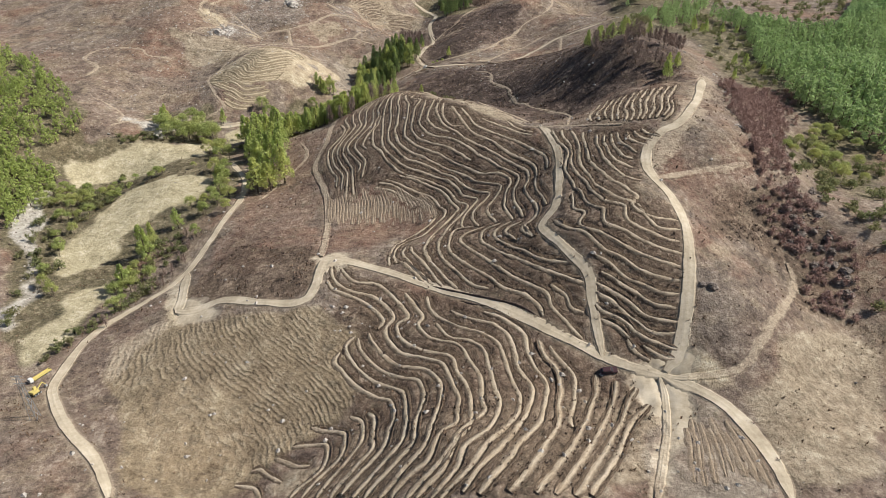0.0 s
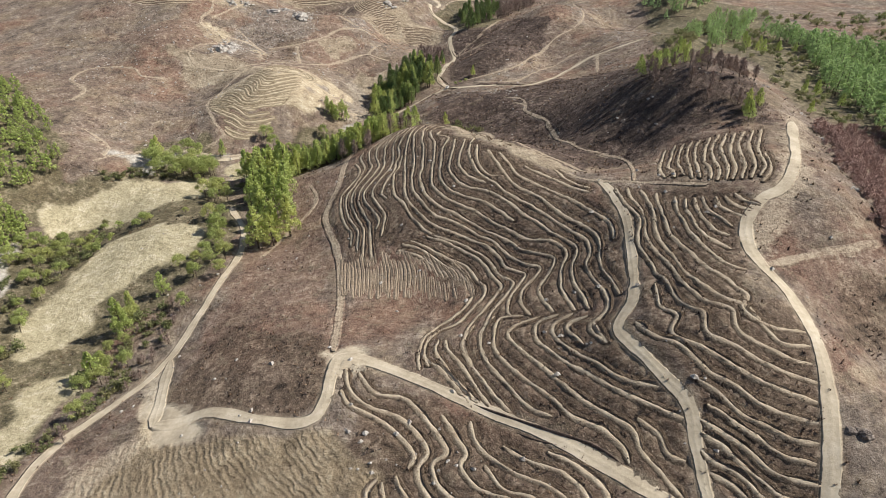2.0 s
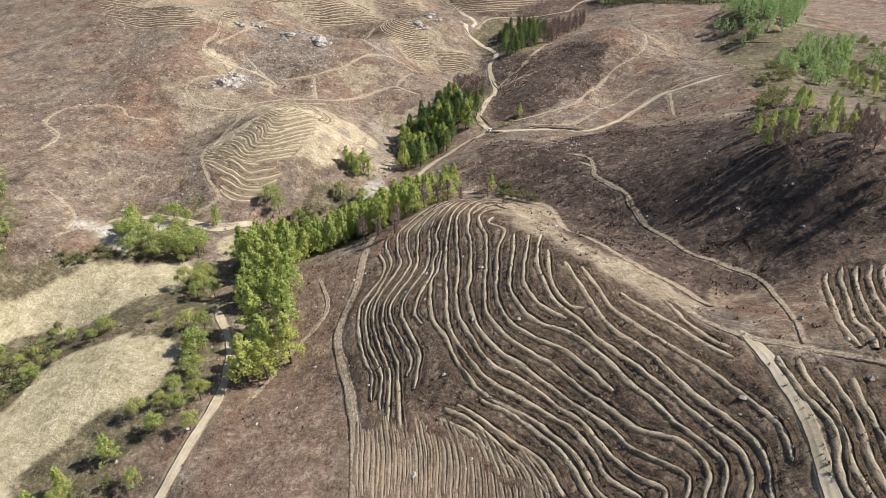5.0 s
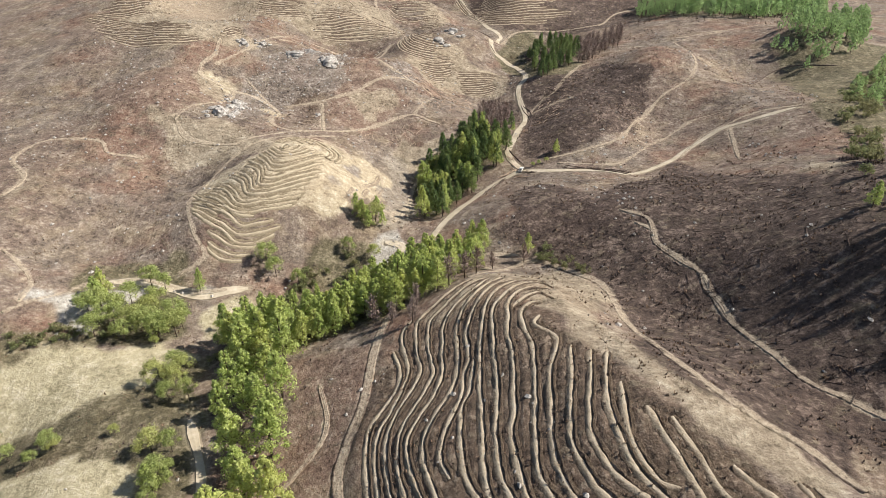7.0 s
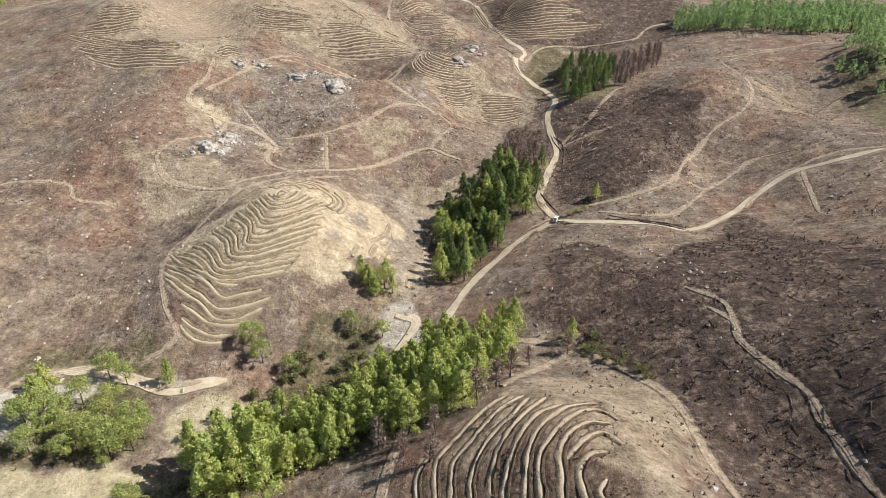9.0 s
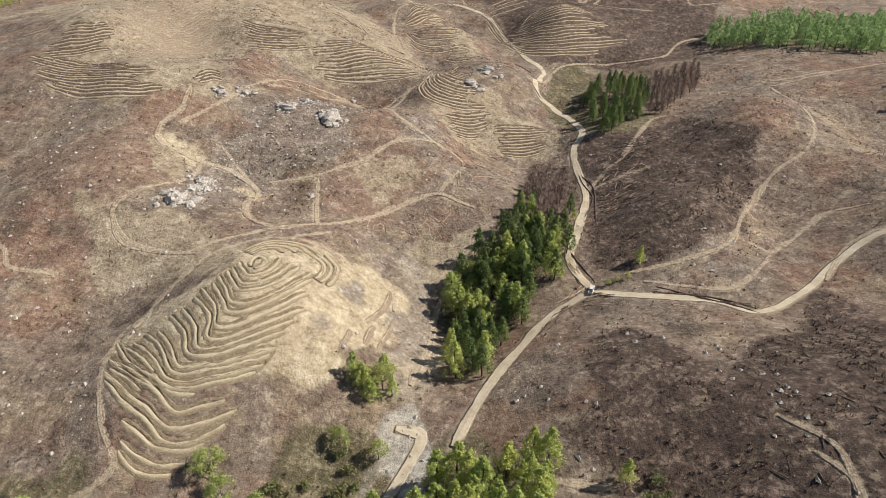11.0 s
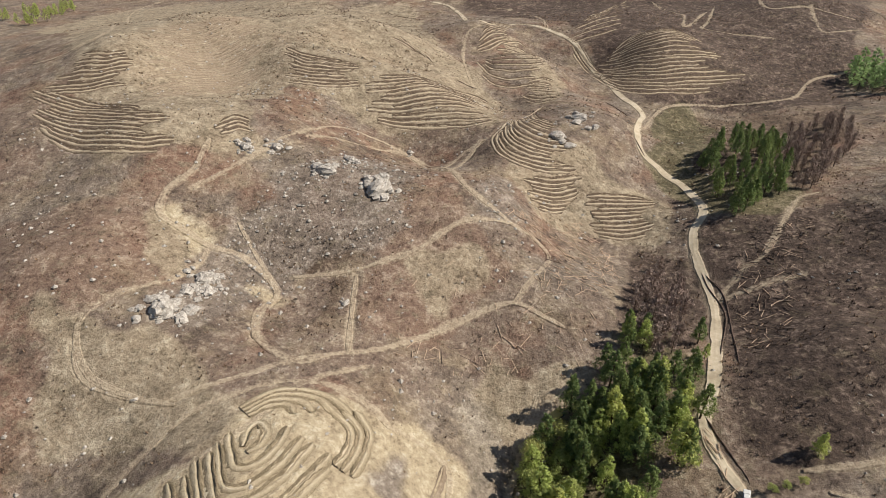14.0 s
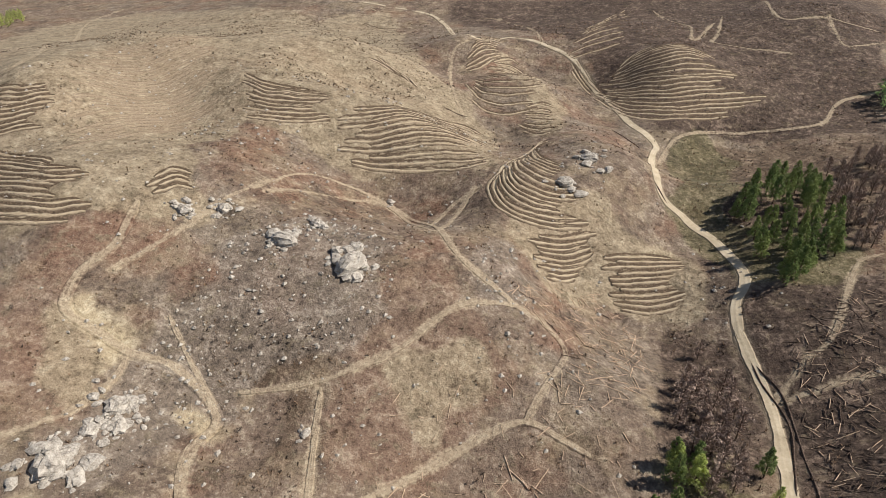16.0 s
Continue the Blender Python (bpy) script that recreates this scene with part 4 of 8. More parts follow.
    ("straw", [(-75.7, 589.7), (-53.7, 600.3), (-43.2, 588.6), (-19, 578), (-21.7, 556.9), (-48.8, 554), (-70.6, 550.8), (-83.3, 569.1)]),
    ("dark", [(-19, 578), (-4.5, 613.9), (32.2, 664.4), (20.2, 582.7), (-5.1, 572)]),
    ("dark", [(20.7, 919.6), (8.7, 806.1), (35.3, 786.6), (63.9, 728), (94.9, 760.6), (189.9, 1003.7)]),
    ("red", [(-207.5, 499.3), (-193.1, 505.6), (-172, 490.9), (-163.1, 473.3), (-175.4, 460.5)]),
    ("red", [(-117.8, 519.1), (-98.8, 541), (-91.1, 524.4), (-111.2, 495.8)]),
    ("red", [(-172.9, 505), (-159.8, 503), (-159.3, 493.4), (-171.5, 494.8)]),
    ("straw", [(87.5, 391.6), (96.3, 394.3), (77.7, 352.7), (69.2, 329.5), (67.8, 340.7), (73.6, 361.8)]),
    ("gravel", [(-178.4, 330.3), (-168.1, 329.2), (-164, 338.3), (-154.8, 346.9), (-139.3, 346), (-120.5, 348.4), (-117, 346.2), (-134.2, 342.7), (-151.8, 341.2), (-159.2, 326.3), (-154.2, 314.4), (-160.9, 312.5), (-165.9, 323.1), (-175.2, 325.5)]),
    ("stony", [(-163.4, 527), (-145.4, 549.8), (-121.4, 542.5), (-123.5, 517.4), (-137, 511.3), (-157.2, 510.6)]),
    ("brush", [(-158.5, 503.4), (-145.8, 509.7), (-123.6, 507.9), (-122.7, 496.4), (-139.6, 487.8), (-151.4, 491.7)]),
    ("straw", [(-192.9, 492.3), (-179, 502.4), (-163.9, 491.3), (-166.5, 467.7), (-177.2, 468.8)]),
    ("straw", [(-104.7, 503.6), (-83.7, 516.5), (-78.9, 502.5), (-92.8, 487.7)]),
    ("brush", [(-132.2, 490.7), (-124, 491.9), (-115.5, 466.8), (-125, 463.9)]),
    ("red", [(-238, 474.4), (-186.8, 492.2), (-166.2, 473.8), (-186.8, 449.3), (-207.2, 443.7)]),
    ("green", [(196.9, 547), (209.6, 504.1), (204.5, 428.6), (183.8, 371.4), (167.3, 291.3), (147, 308.5), (153.9, 356.9), (158.4, 415.1)]),
    ("pale", [(-172.1, 488.9), (-167.6, 493), (-162.1, 481.5), (-165, 477.8)]),
    ("pale", [(-188.5, 494.3), (-187.3, 506.2), (-183.1, 504.3), (-180, 492.4), (-170.9, 491.4), (-172.1, 488.9)]),
    ("lane", [(51.2, 119.7), (69.9, 114.2), (58.4, 108.6), (46.9, 80), (41.1, 79.7), (50.7, 106.7), (44, 118)]),
    ("track", [(64.4, 194.7), (70.6, 194.2), (79.8, 201.3), (108.9, 261.4), (112.4, 258.3), (89.5, 206.6), (69.5, 180.5), (66, 172.4), (61.4, 173.2)]),
    ("lane", [(-90.9, 164.4), (-98.5, 196.7), (-92.7, 191.7), (-85, 167.1), (-70.7, 163.1), (-68.8, 156.9), (-82.6, 153.5)]),
    ("lane", [(-48.6, 179.4), (-35.5, 177.2), (-34.3, 169.3), (-41.7, 168.9), (-45.3, 173)]),
    ("track", [(-101.6, 128.7), (-103.3, 145.8), (-90.7, 159.4), (-84.4, 153.2), (-92.8, 134.7), (-96.9, 126)]),
    ("dark", [(-9.9, 373.8), (22.4, 379.3), (67.8, 372.8), (36.8, 304), (9, 301.8), (8.6, 333.7), (-0.4, 357.6)]),
    ("straw", [(-8.5, 360.3), (4.1, 338.7), (2.1, 300.4), (14.2, 280), (33, 266.3), (38.2, 248.4), (27.9, 244.7), (13.7, 259.8), (1.4, 277.2), (-9.7, 298.1)]),
    ("track", [(-72.8, 397.3), (-66.2, 432.3), (-64.7, 444.5), (-63.1, 470), (-52.8, 476.6), (-45.4, 474.7), (-61, 455.2), (-61.2, 419.3), (-62.8, 401.3)]),
]


# ---- terraces: earth benches cut along the slopes, each a ledge with a raised lip ----
MAIN_HILL = (
    [(-52.3, 300), (-49.1, 291.5), (-49.4, 285.6), (-52.4, 280.5), (-54.6, 275.4), (-53.9, 267), (-51.9, 258.6), (-49.1, 250.7), (-46.4, 244.8), (-45.4, 236.6)],
    [(-49, 312.8), (-50.7, 309.3), (-50.8, 306.3), (-50.3, 303.2), (-47, 291.6), (-47.9, 285.8), (-50, 279.1), (-52.2, 273.4), (-51.2, 263.9), (-48.2, 254.8), (-45.4, 248.1), (-43.5, 242.8), (-42.8, 233.3)],
    [(-32.4, 328.5), (-35.6, 325.7), (-38.7, 322.3), (-42.1, 317.7), (-45.9, 313.1), (-47.1, 308.9), (-46.2, 301.6), (-45.4, 297.1), (-43.7, 290.1), (-44.9, 285.7), (-47.3, 280.8), (-49.7, 273.4), (-48.7, 263.8), (-45.9, 254.7), (-42.8, 247.4), (-41.2, 240.4), (-39.9, 226)],
    [(-28.7, 327.5), (-34.9, 321.7), (-39.5, 314.7), (-42.8, 310.4), (-43.4, 305.5), (-42.4, 297.7), (-40.4, 289.3), (-41.4, 284), (-44.3, 278.2), (-46.5, 271.5), (-45.9, 263.3), (-42.7, 253.9), (-39.5, 245.4), (-38.9, 240.4), (-36.6, 225.2)],
    [(-27.5, 326), (-31.4, 319.2), (-35.9, 313.3), (-38.6, 308.1), (-39.4, 303.6), (-38.9, 299.6), (-38.6, 294.6), (-38.2, 286.6), (-39.7, 280.4), (-42.5, 275.3), (-44.5, 268.6), (-42.8, 261.3), (-38.2, 251), (-35.8, 244.5), (-36.8, 240.5)],
    [(-23.7, 325.7), (-29.6, 317.6), (-33.5, 310.8), (-35.1, 305.6), (-35.5, 301.8), (-35.4, 298.7), (-34.3, 289.4), (-35.6, 280), (-38.7, 274.5), (-40.8, 267.6), (-38.6, 258.3), (-35.5, 251.1), (-33.7, 245.8), (-34, 241.4), (-34.6, 236.4)],
    [(-20.3, 322.6), (-25.4, 318.8), (-29.7, 312), (-31.9, 306), (-32.8, 301.1), (-32.8, 298.1), (-31.7, 289.4), (-32.8, 284.6), (-32.9, 277.3), (-35.9, 269.7), (-36.6, 263), (-34.1, 256.6)],
    [(-30.6, 288.5), (-31, 279.5), (-32.6, 273.5), (-32.2, 262.9), (-30.3, 255.4), (-27.2, 249.4), (-24.1, 241.1), (-20.3, 235), (-15.9, 229.9), (-6, 223.1), (-1.2, 217.6), (2.5, 212.4), (5, 205.5), (8.9, 200.2), (6.9, 195.5), (2.9, 190), (0.8, 185.6), (-0.7, 180.2), (-1.5, 174.2), (-0, 166.9)],
    [(-12.5, 325.5), (-19.3, 321.3), (-25.1, 314.5), (-28.1, 307.7), (-28.7, 301.9), (-29, 297.1), (-29, 286.6), (-27.9, 268.1), (-27.3, 257.7), (-25.4, 249.6), (-22.5, 243.1), (-18.2, 236.4), (-13.9, 232.1), (-8.3, 228), (0.6, 220.6), (5, 214.2), (7.5, 207.3), (12.4, 201.8), (10.5, 198.1), (7.5, 193.3), (6.4, 187.7), (7, 184.7)],
    [(-9, 318.1), (-13.2, 321.6), (-18.6, 317.4), (-23, 311.4), (-26, 305.9), (-26.2, 300.6), (-26.1, 296.5), (-25.7, 289), (-24.8, 278.3), (-24.9, 264.2), (-23.7, 254.1), (-20.7, 247.2), (-18.3, 241.8), (-14.7, 236.9), (-9, 232.6), (-2.8, 227.2), (3.8, 220.3), (8.6, 211.8), (12.5, 206.2), (16.7, 202.4), (15.2, 199.2), (11.1, 195), (10.3, 189.4), (12.3, 182.7)],
    [(-11.2, 315.7), (-16, 314.9), (-20.5, 310.3), (-22.3, 305.2), (-22.3, 299.9), (-22.5, 295.8), (-21.2, 283.6), (-21.2, 270.4), (-21.7, 263), (-19.7, 251.7), (-16.9, 245.3), (-13.3, 240.3), (-9, 236.2), (-4.9, 232.3), (-0.3, 227.9), (9.1, 217.3), (12.5, 212.1), (20.3, 204.7), (20.9, 202.5), (19.4, 199.3), (15.8, 194), (16.1, 188), (17.9, 181.1)],
    [(-13.5, 305.6), (-16.8, 304.7), (-19.3, 299.5), (-16.8, 287.5), (-16.6, 273), (-17.2, 263.9), (-17.1, 254.6), (-14.9, 249.1), (-11.1, 243), (-5.6, 237.7), (-0.9, 234.2), (3.4, 228.5), (9.4, 221.5), (14.4, 215.9), (20.5, 211.3), (23.7, 206.4), (24.4, 202.8), (22.6, 198.7), (21.3, 191.6), (22.3, 184.4), (23.1, 178.7)],
    [(-14.5, 298.5), (-15.9, 294.9), (-11.2, 288.5), (-13, 279.3), (-13.8, 267.1), (-13.7, 255), (-10.5, 247.1), (-6.2, 242.7), (-2, 239.5), (2, 236.6), (5.7, 232.1), (10.6, 224.7)],
    [(-8.3, 284.7), (-9.3, 273.9), (-10.4, 263), (-10.4, 257.7), (-7.6, 249.6), (-3.3, 244.7), (2.2, 241.3), (6, 237.7), (9.7, 232.9), (14.3, 225.7), (18, 220.2), (22.8, 212.1), (26.7, 206.3), (27, 202.4), (25.1, 197.5), (24.7, 191.9), (25.8, 183.6), (26.1, 176.9)],
    [(-4.2, 282.6), (-5.8, 271.2), (-6.8, 263.5), (-6.9, 258.2), (-3.2, 249.7), (2.4, 244.6)],
    [(-0.8, 281.2), (-2.7, 271.4), (-3.1, 262.6), (-1.5, 254.1), (0.5, 249.3), (5.1, 244.2), (8.9, 238), (12.4, 233.7), (17.5, 226.8), (21.8, 220.4), (26.4, 212.3), (30.1, 205.6), (30.2, 199.8), (28.6, 195.7), (29.8, 187.3), (30.7, 179.9), (30.4, 175.3), (28.4, 172.1), (25.1, 169.6), (25.4, 166.5), (27.2, 161.7)],
    [(-0, 269.8), (-0.4, 262.5), (-0.4, 256), (2.6, 249), (6.6, 246.6)],
    [(3.5, 262.7), (6.4, 253.8), (9.5, 245.9), (12.9, 238.7), (17, 233.9), (21.3, 227), (26.4, 217.8), (30.6, 211.2), (32.9, 205.9), (33.1, 201), (32.3, 197.6), (32.2, 191.8), (33.1, 184.4), (33.3, 177)],
    [(7.6, 259.9), (10.7, 252), (13.5, 245.1), (18.8, 237.9), (25.6, 229), (29.7, 222.8), (33.2, 216.4), (36.5, 209.7), (37.2, 205.1), (36.7, 201.3)],
    [(15.9, 250.2), (19.8, 245.3), (25.3, 238.4), (30, 230.9), (34.1, 224.9)],
    [(26.1, 247.3), (28.3, 239.5), (31.5, 232.1), (34.5, 227.4)],
    [(-28.1, 227.8), (-20.7, 223.2), (-14.4, 217.1), (-10.6, 213.3)],
    [(-26.4, 229.8), (-19.8, 225.1), (-12.8, 218.4), (-6.3, 210.8), (-3, 203.6), (-2.9, 200.5), (-5.3, 195), (-9.2, 190.6), (-14.2, 186.3), (-17, 181.3), (-17.7, 173.9), (-17.3, 167.8)],
    [(-23.6, 229.8), (-17.3, 225), (-11.1, 219.8), (-4.6, 214), (-1.7, 207.2), (0.7, 202.2), (-0.1, 197.4), (-3.3, 193.1), (-7.1, 187.8), (-12.8, 184.9), (-15.9, 180.3), (-16.2, 173.7), (-14.8, 168.7)],
    [(-17.9, 229.8), (-10.3, 224.9), (-3.7, 218.5), (0.9, 212), (2.9, 206.4), (5.7, 200.1), (3.5, 196), (0.2, 191), (-2.2, 187.6), (-4.5, 184.1), (-5.8, 177.6), (-5.2, 171.6), (-3.7, 166.8)],
    [(-9.8, 308.8), (-13.1, 311.8), (-16.1, 310.3), (-19.8, 305.6), (-21.1, 303.9)],
)
EAST_SLOPE = (
    [(41.3, 222.8), (42.2, 215.1), (44.2, 206), (43, 199.9), (41.8, 194), (42.1, 189), (42.5, 184.2), (42.3, 179.5), (43.1, 175.9), (43.1, 170), (43.6, 166.2), (44.7, 163.2), (47, 160.2), (46.6, 155.2), (52, 151.1), (57.5, 147.1), (65.4, 143.9)],
    [(44.4, 221.1), (44.2, 215.9), (45.5, 208.7), (44.5, 199), (44.5, 193.8), (44.9, 188), (45.8, 182.3), (46.1, 177.5), (45.9, 172.1), (47, 167.5), (48.3, 163.5), (51.1, 161), (52.9, 159.3), (52.9, 154.4), (59.3, 149.5), (65.6, 147.4)],
    [(47.6, 218.1), (48.3, 210.9), (48.1, 204.7), (47, 196.8), (47.2, 191.4), (47.7, 185.2), (47.6, 181.3), (47.8, 176.7), (49, 170.4), (50.3, 166.6), (52.1, 163.2), (55.9, 160.2), (60, 152), (66.7, 151.3)],
    [(51, 214.1), (50.3, 208.7), (50.2, 201.8), (49.9, 195.9), (50.5, 190.9), (51.5, 184.7), (52, 179.5), (53.2, 174.3), (54.8, 170.4), (55.6, 166.4), (57.3, 163), (54.9, 159.3), (59.7, 155.1), (67, 154.7)],
    [(54.6, 209.6), (53.9, 203.9), (54.1, 195.6), (54.7, 187.9), (55.7, 182.1), (56.7, 177.2), (58.3, 174.3), (60.8, 172.8)],
    [(56.8, 207), (56.1, 202.8), (56.3, 192.9), (57.7, 187.6), (59.3, 184.3), (60.6, 182.1)],
    [(58.9, 206), (58.4, 199.3), (59.5, 191.1), (62.3, 187.7)],
    [(60.9, 205.4), (60.7, 199.1), (63.8, 190.6)],
    [(63.7, 203.8), (63.8, 198), (67.7, 192.9)],
    [(65.8, 203), (66.9, 198), (69.8, 194.6)],
    [(68.4, 203.1), (69.6, 198.8), (72.4, 195.8)],
    [(40.8, 175.3), (40, 169.9), (39.8, 166.4), (40.9, 164.1), (41.9, 161.7), (40.1, 157.4), (45.9, 151.8), (50.7, 147.7), (56.7, 143.7), (64.3, 140.4)],
    [(33.7, 164.4), (36.3, 158.9), (40.3, 155.1), (44.7, 148.5), (48.6, 145.5), (53.9, 140.9), (58.3, 138.6), (63.3, 136.9)],
    [(42.7, 146.9), (45.7, 144.4), (49.4, 140.7), (53.7, 137.7), (58, 134.9), (62.4, 133.5)],
    [(43.7, 142.5), (47.1, 140.4), (51.8, 136.1), (55.4, 132.8), (61, 130.3)],
    [(42.2, 140.5), (45.2, 138.5), (49.5, 134.7), (52.9, 131), (56.1, 129), (61, 127.1)],
    [(41.9, 138.6), (45.4, 135.9), (48.5, 132.2), (51.9, 128.9), (54.9, 126.1), (60.1, 124.7)],
    [(41.5, 135.9), (43.9, 133.5), (47.7, 131), (50.6, 127.3), (54.1, 124.4), (59.6, 121.2)],
    [(42.6, 132.3), (46.4, 129.4), (48.8, 126.2)],
    [(51.9, 123.8), (54.6, 121), (58.4, 119)],
    [(48.2, 125.9), (50.1, 122.7), (52.8, 119.9)],
)
SADDLE = (
    [(66.6, 255.2), (64.2, 250.7), (58.1, 234.4), (55.7, 226.2), (55.4, 221.4)],
    [(69.6, 255.5), (66, 247.5), (60, 232.3), (58.6, 224.3), (57.6, 220.1)],
    [(71.7, 253.7), (67.4, 244.8), (62.8, 232.7), (60.9, 224.3), (60.3, 220)],
    [(73.9, 252.5), (69.9, 244.5), (65.6, 232.3), (63.2, 222.8), (61.5, 216.6)],
    [(75.9, 251), (72.1, 243.8), (67.3, 230.6), (65, 221.6), (63.3, 215.6)],
    [(78.7, 249.9), (73.4, 239.1), (68.7, 227.2), (67.7, 220), (65.4, 213.2)],
    [(81.5, 250.3), (74.8, 237.4), (70.9, 225.5), (69.5, 217.7), (66.8, 211.5)],
    [(83.7, 249.4), (77.5, 237), (73.8, 225.4), (71.6, 216.6), (68.8, 210.6)],
    [(86.3, 248.8), (78.8, 233.5), (75.6, 224.3), (73.4, 215.8), (70.3, 210)],
    [(89.3, 248.8), (82.2, 235.9), (79, 226.3), (76.9, 218.4), (72.6, 209.2)],
    [(92, 248.8), (84.8, 234.4), (81.1, 223.7), (78.3, 215.2), (74.7, 208.5)],
    [(94.7, 248.8), (86.3, 231.4), (82.5, 221.4), (80.8, 214.5), (77.2, 208.7)],
    [(85, 224.2), (81.7, 213.3), (79.6, 209.3), (76.7, 205.6)],
)
HILL_FOOT = (
    [(-14.3, 183.2), (-16.4, 177.9), (-16.1, 172.7), (-12.1, 167.7), (-7.6, 160.2), (-4.9, 155.8)],
    [(-12.8, 180.3), (-13.5, 175.6), (-10.6, 168.3), (-6.9, 161.1), (-2.8, 155.4)],
    [(-10.9, 179.6), (-10, 174.7), (-6.2, 167.3), (-3.4, 160.3), (-0.1, 153.8)],
    [(-3, 184.4), (-6.1, 178), (-6.1, 173.5), (-3.3, 165.5), (0, 158.4), (4.4, 150.9)],
    [(2.6, 186.2), (-0.7, 181.7), (-1.7, 174.9), (-0.4, 168), (4.2, 158.9), (8.3, 151.5), (13.2, 147.3)],
    [(10.1, 183), (4.1, 184.1), (2.2, 177.7), (2.3, 170.6), (6.4, 162.3), (13.1, 153.2), (17.4, 146.4), (23.1, 142.4), (26.7, 138.2), (27.5, 135.3)],
    [(14.5, 180.9), (7.6, 179.2), (5.8, 176), (8.4, 169.3), (14.4, 159), (18.1, 152.2), (23.5, 146.1), (29, 141.1), (30.1, 137.2), (33.6, 133.1), (37.3, 128.2)],
    [(18.8, 179.5), (13.7, 178.7), (12.4, 173.7), (14.6, 167.4), (19, 159.6), (24.4, 152.7), (29.8, 147.4), (35.2, 143.6), (39.4, 141.1)],
    [(22.2, 177.6), (17.6, 176.1), (17, 170.9), (20.7, 162.5), (24.9, 156.4), (28.6, 151.7), (35.1, 147.5)],
    [(25.2, 174.4), (21, 174.3), (20.3, 171.3), (22.3, 164.2)],
    [(26, 170.7), (27.1, 161.7)],
    [(30.3, 143.1), (34, 139.6), (35.2, 136.3), (38.4, 134.6)],
)
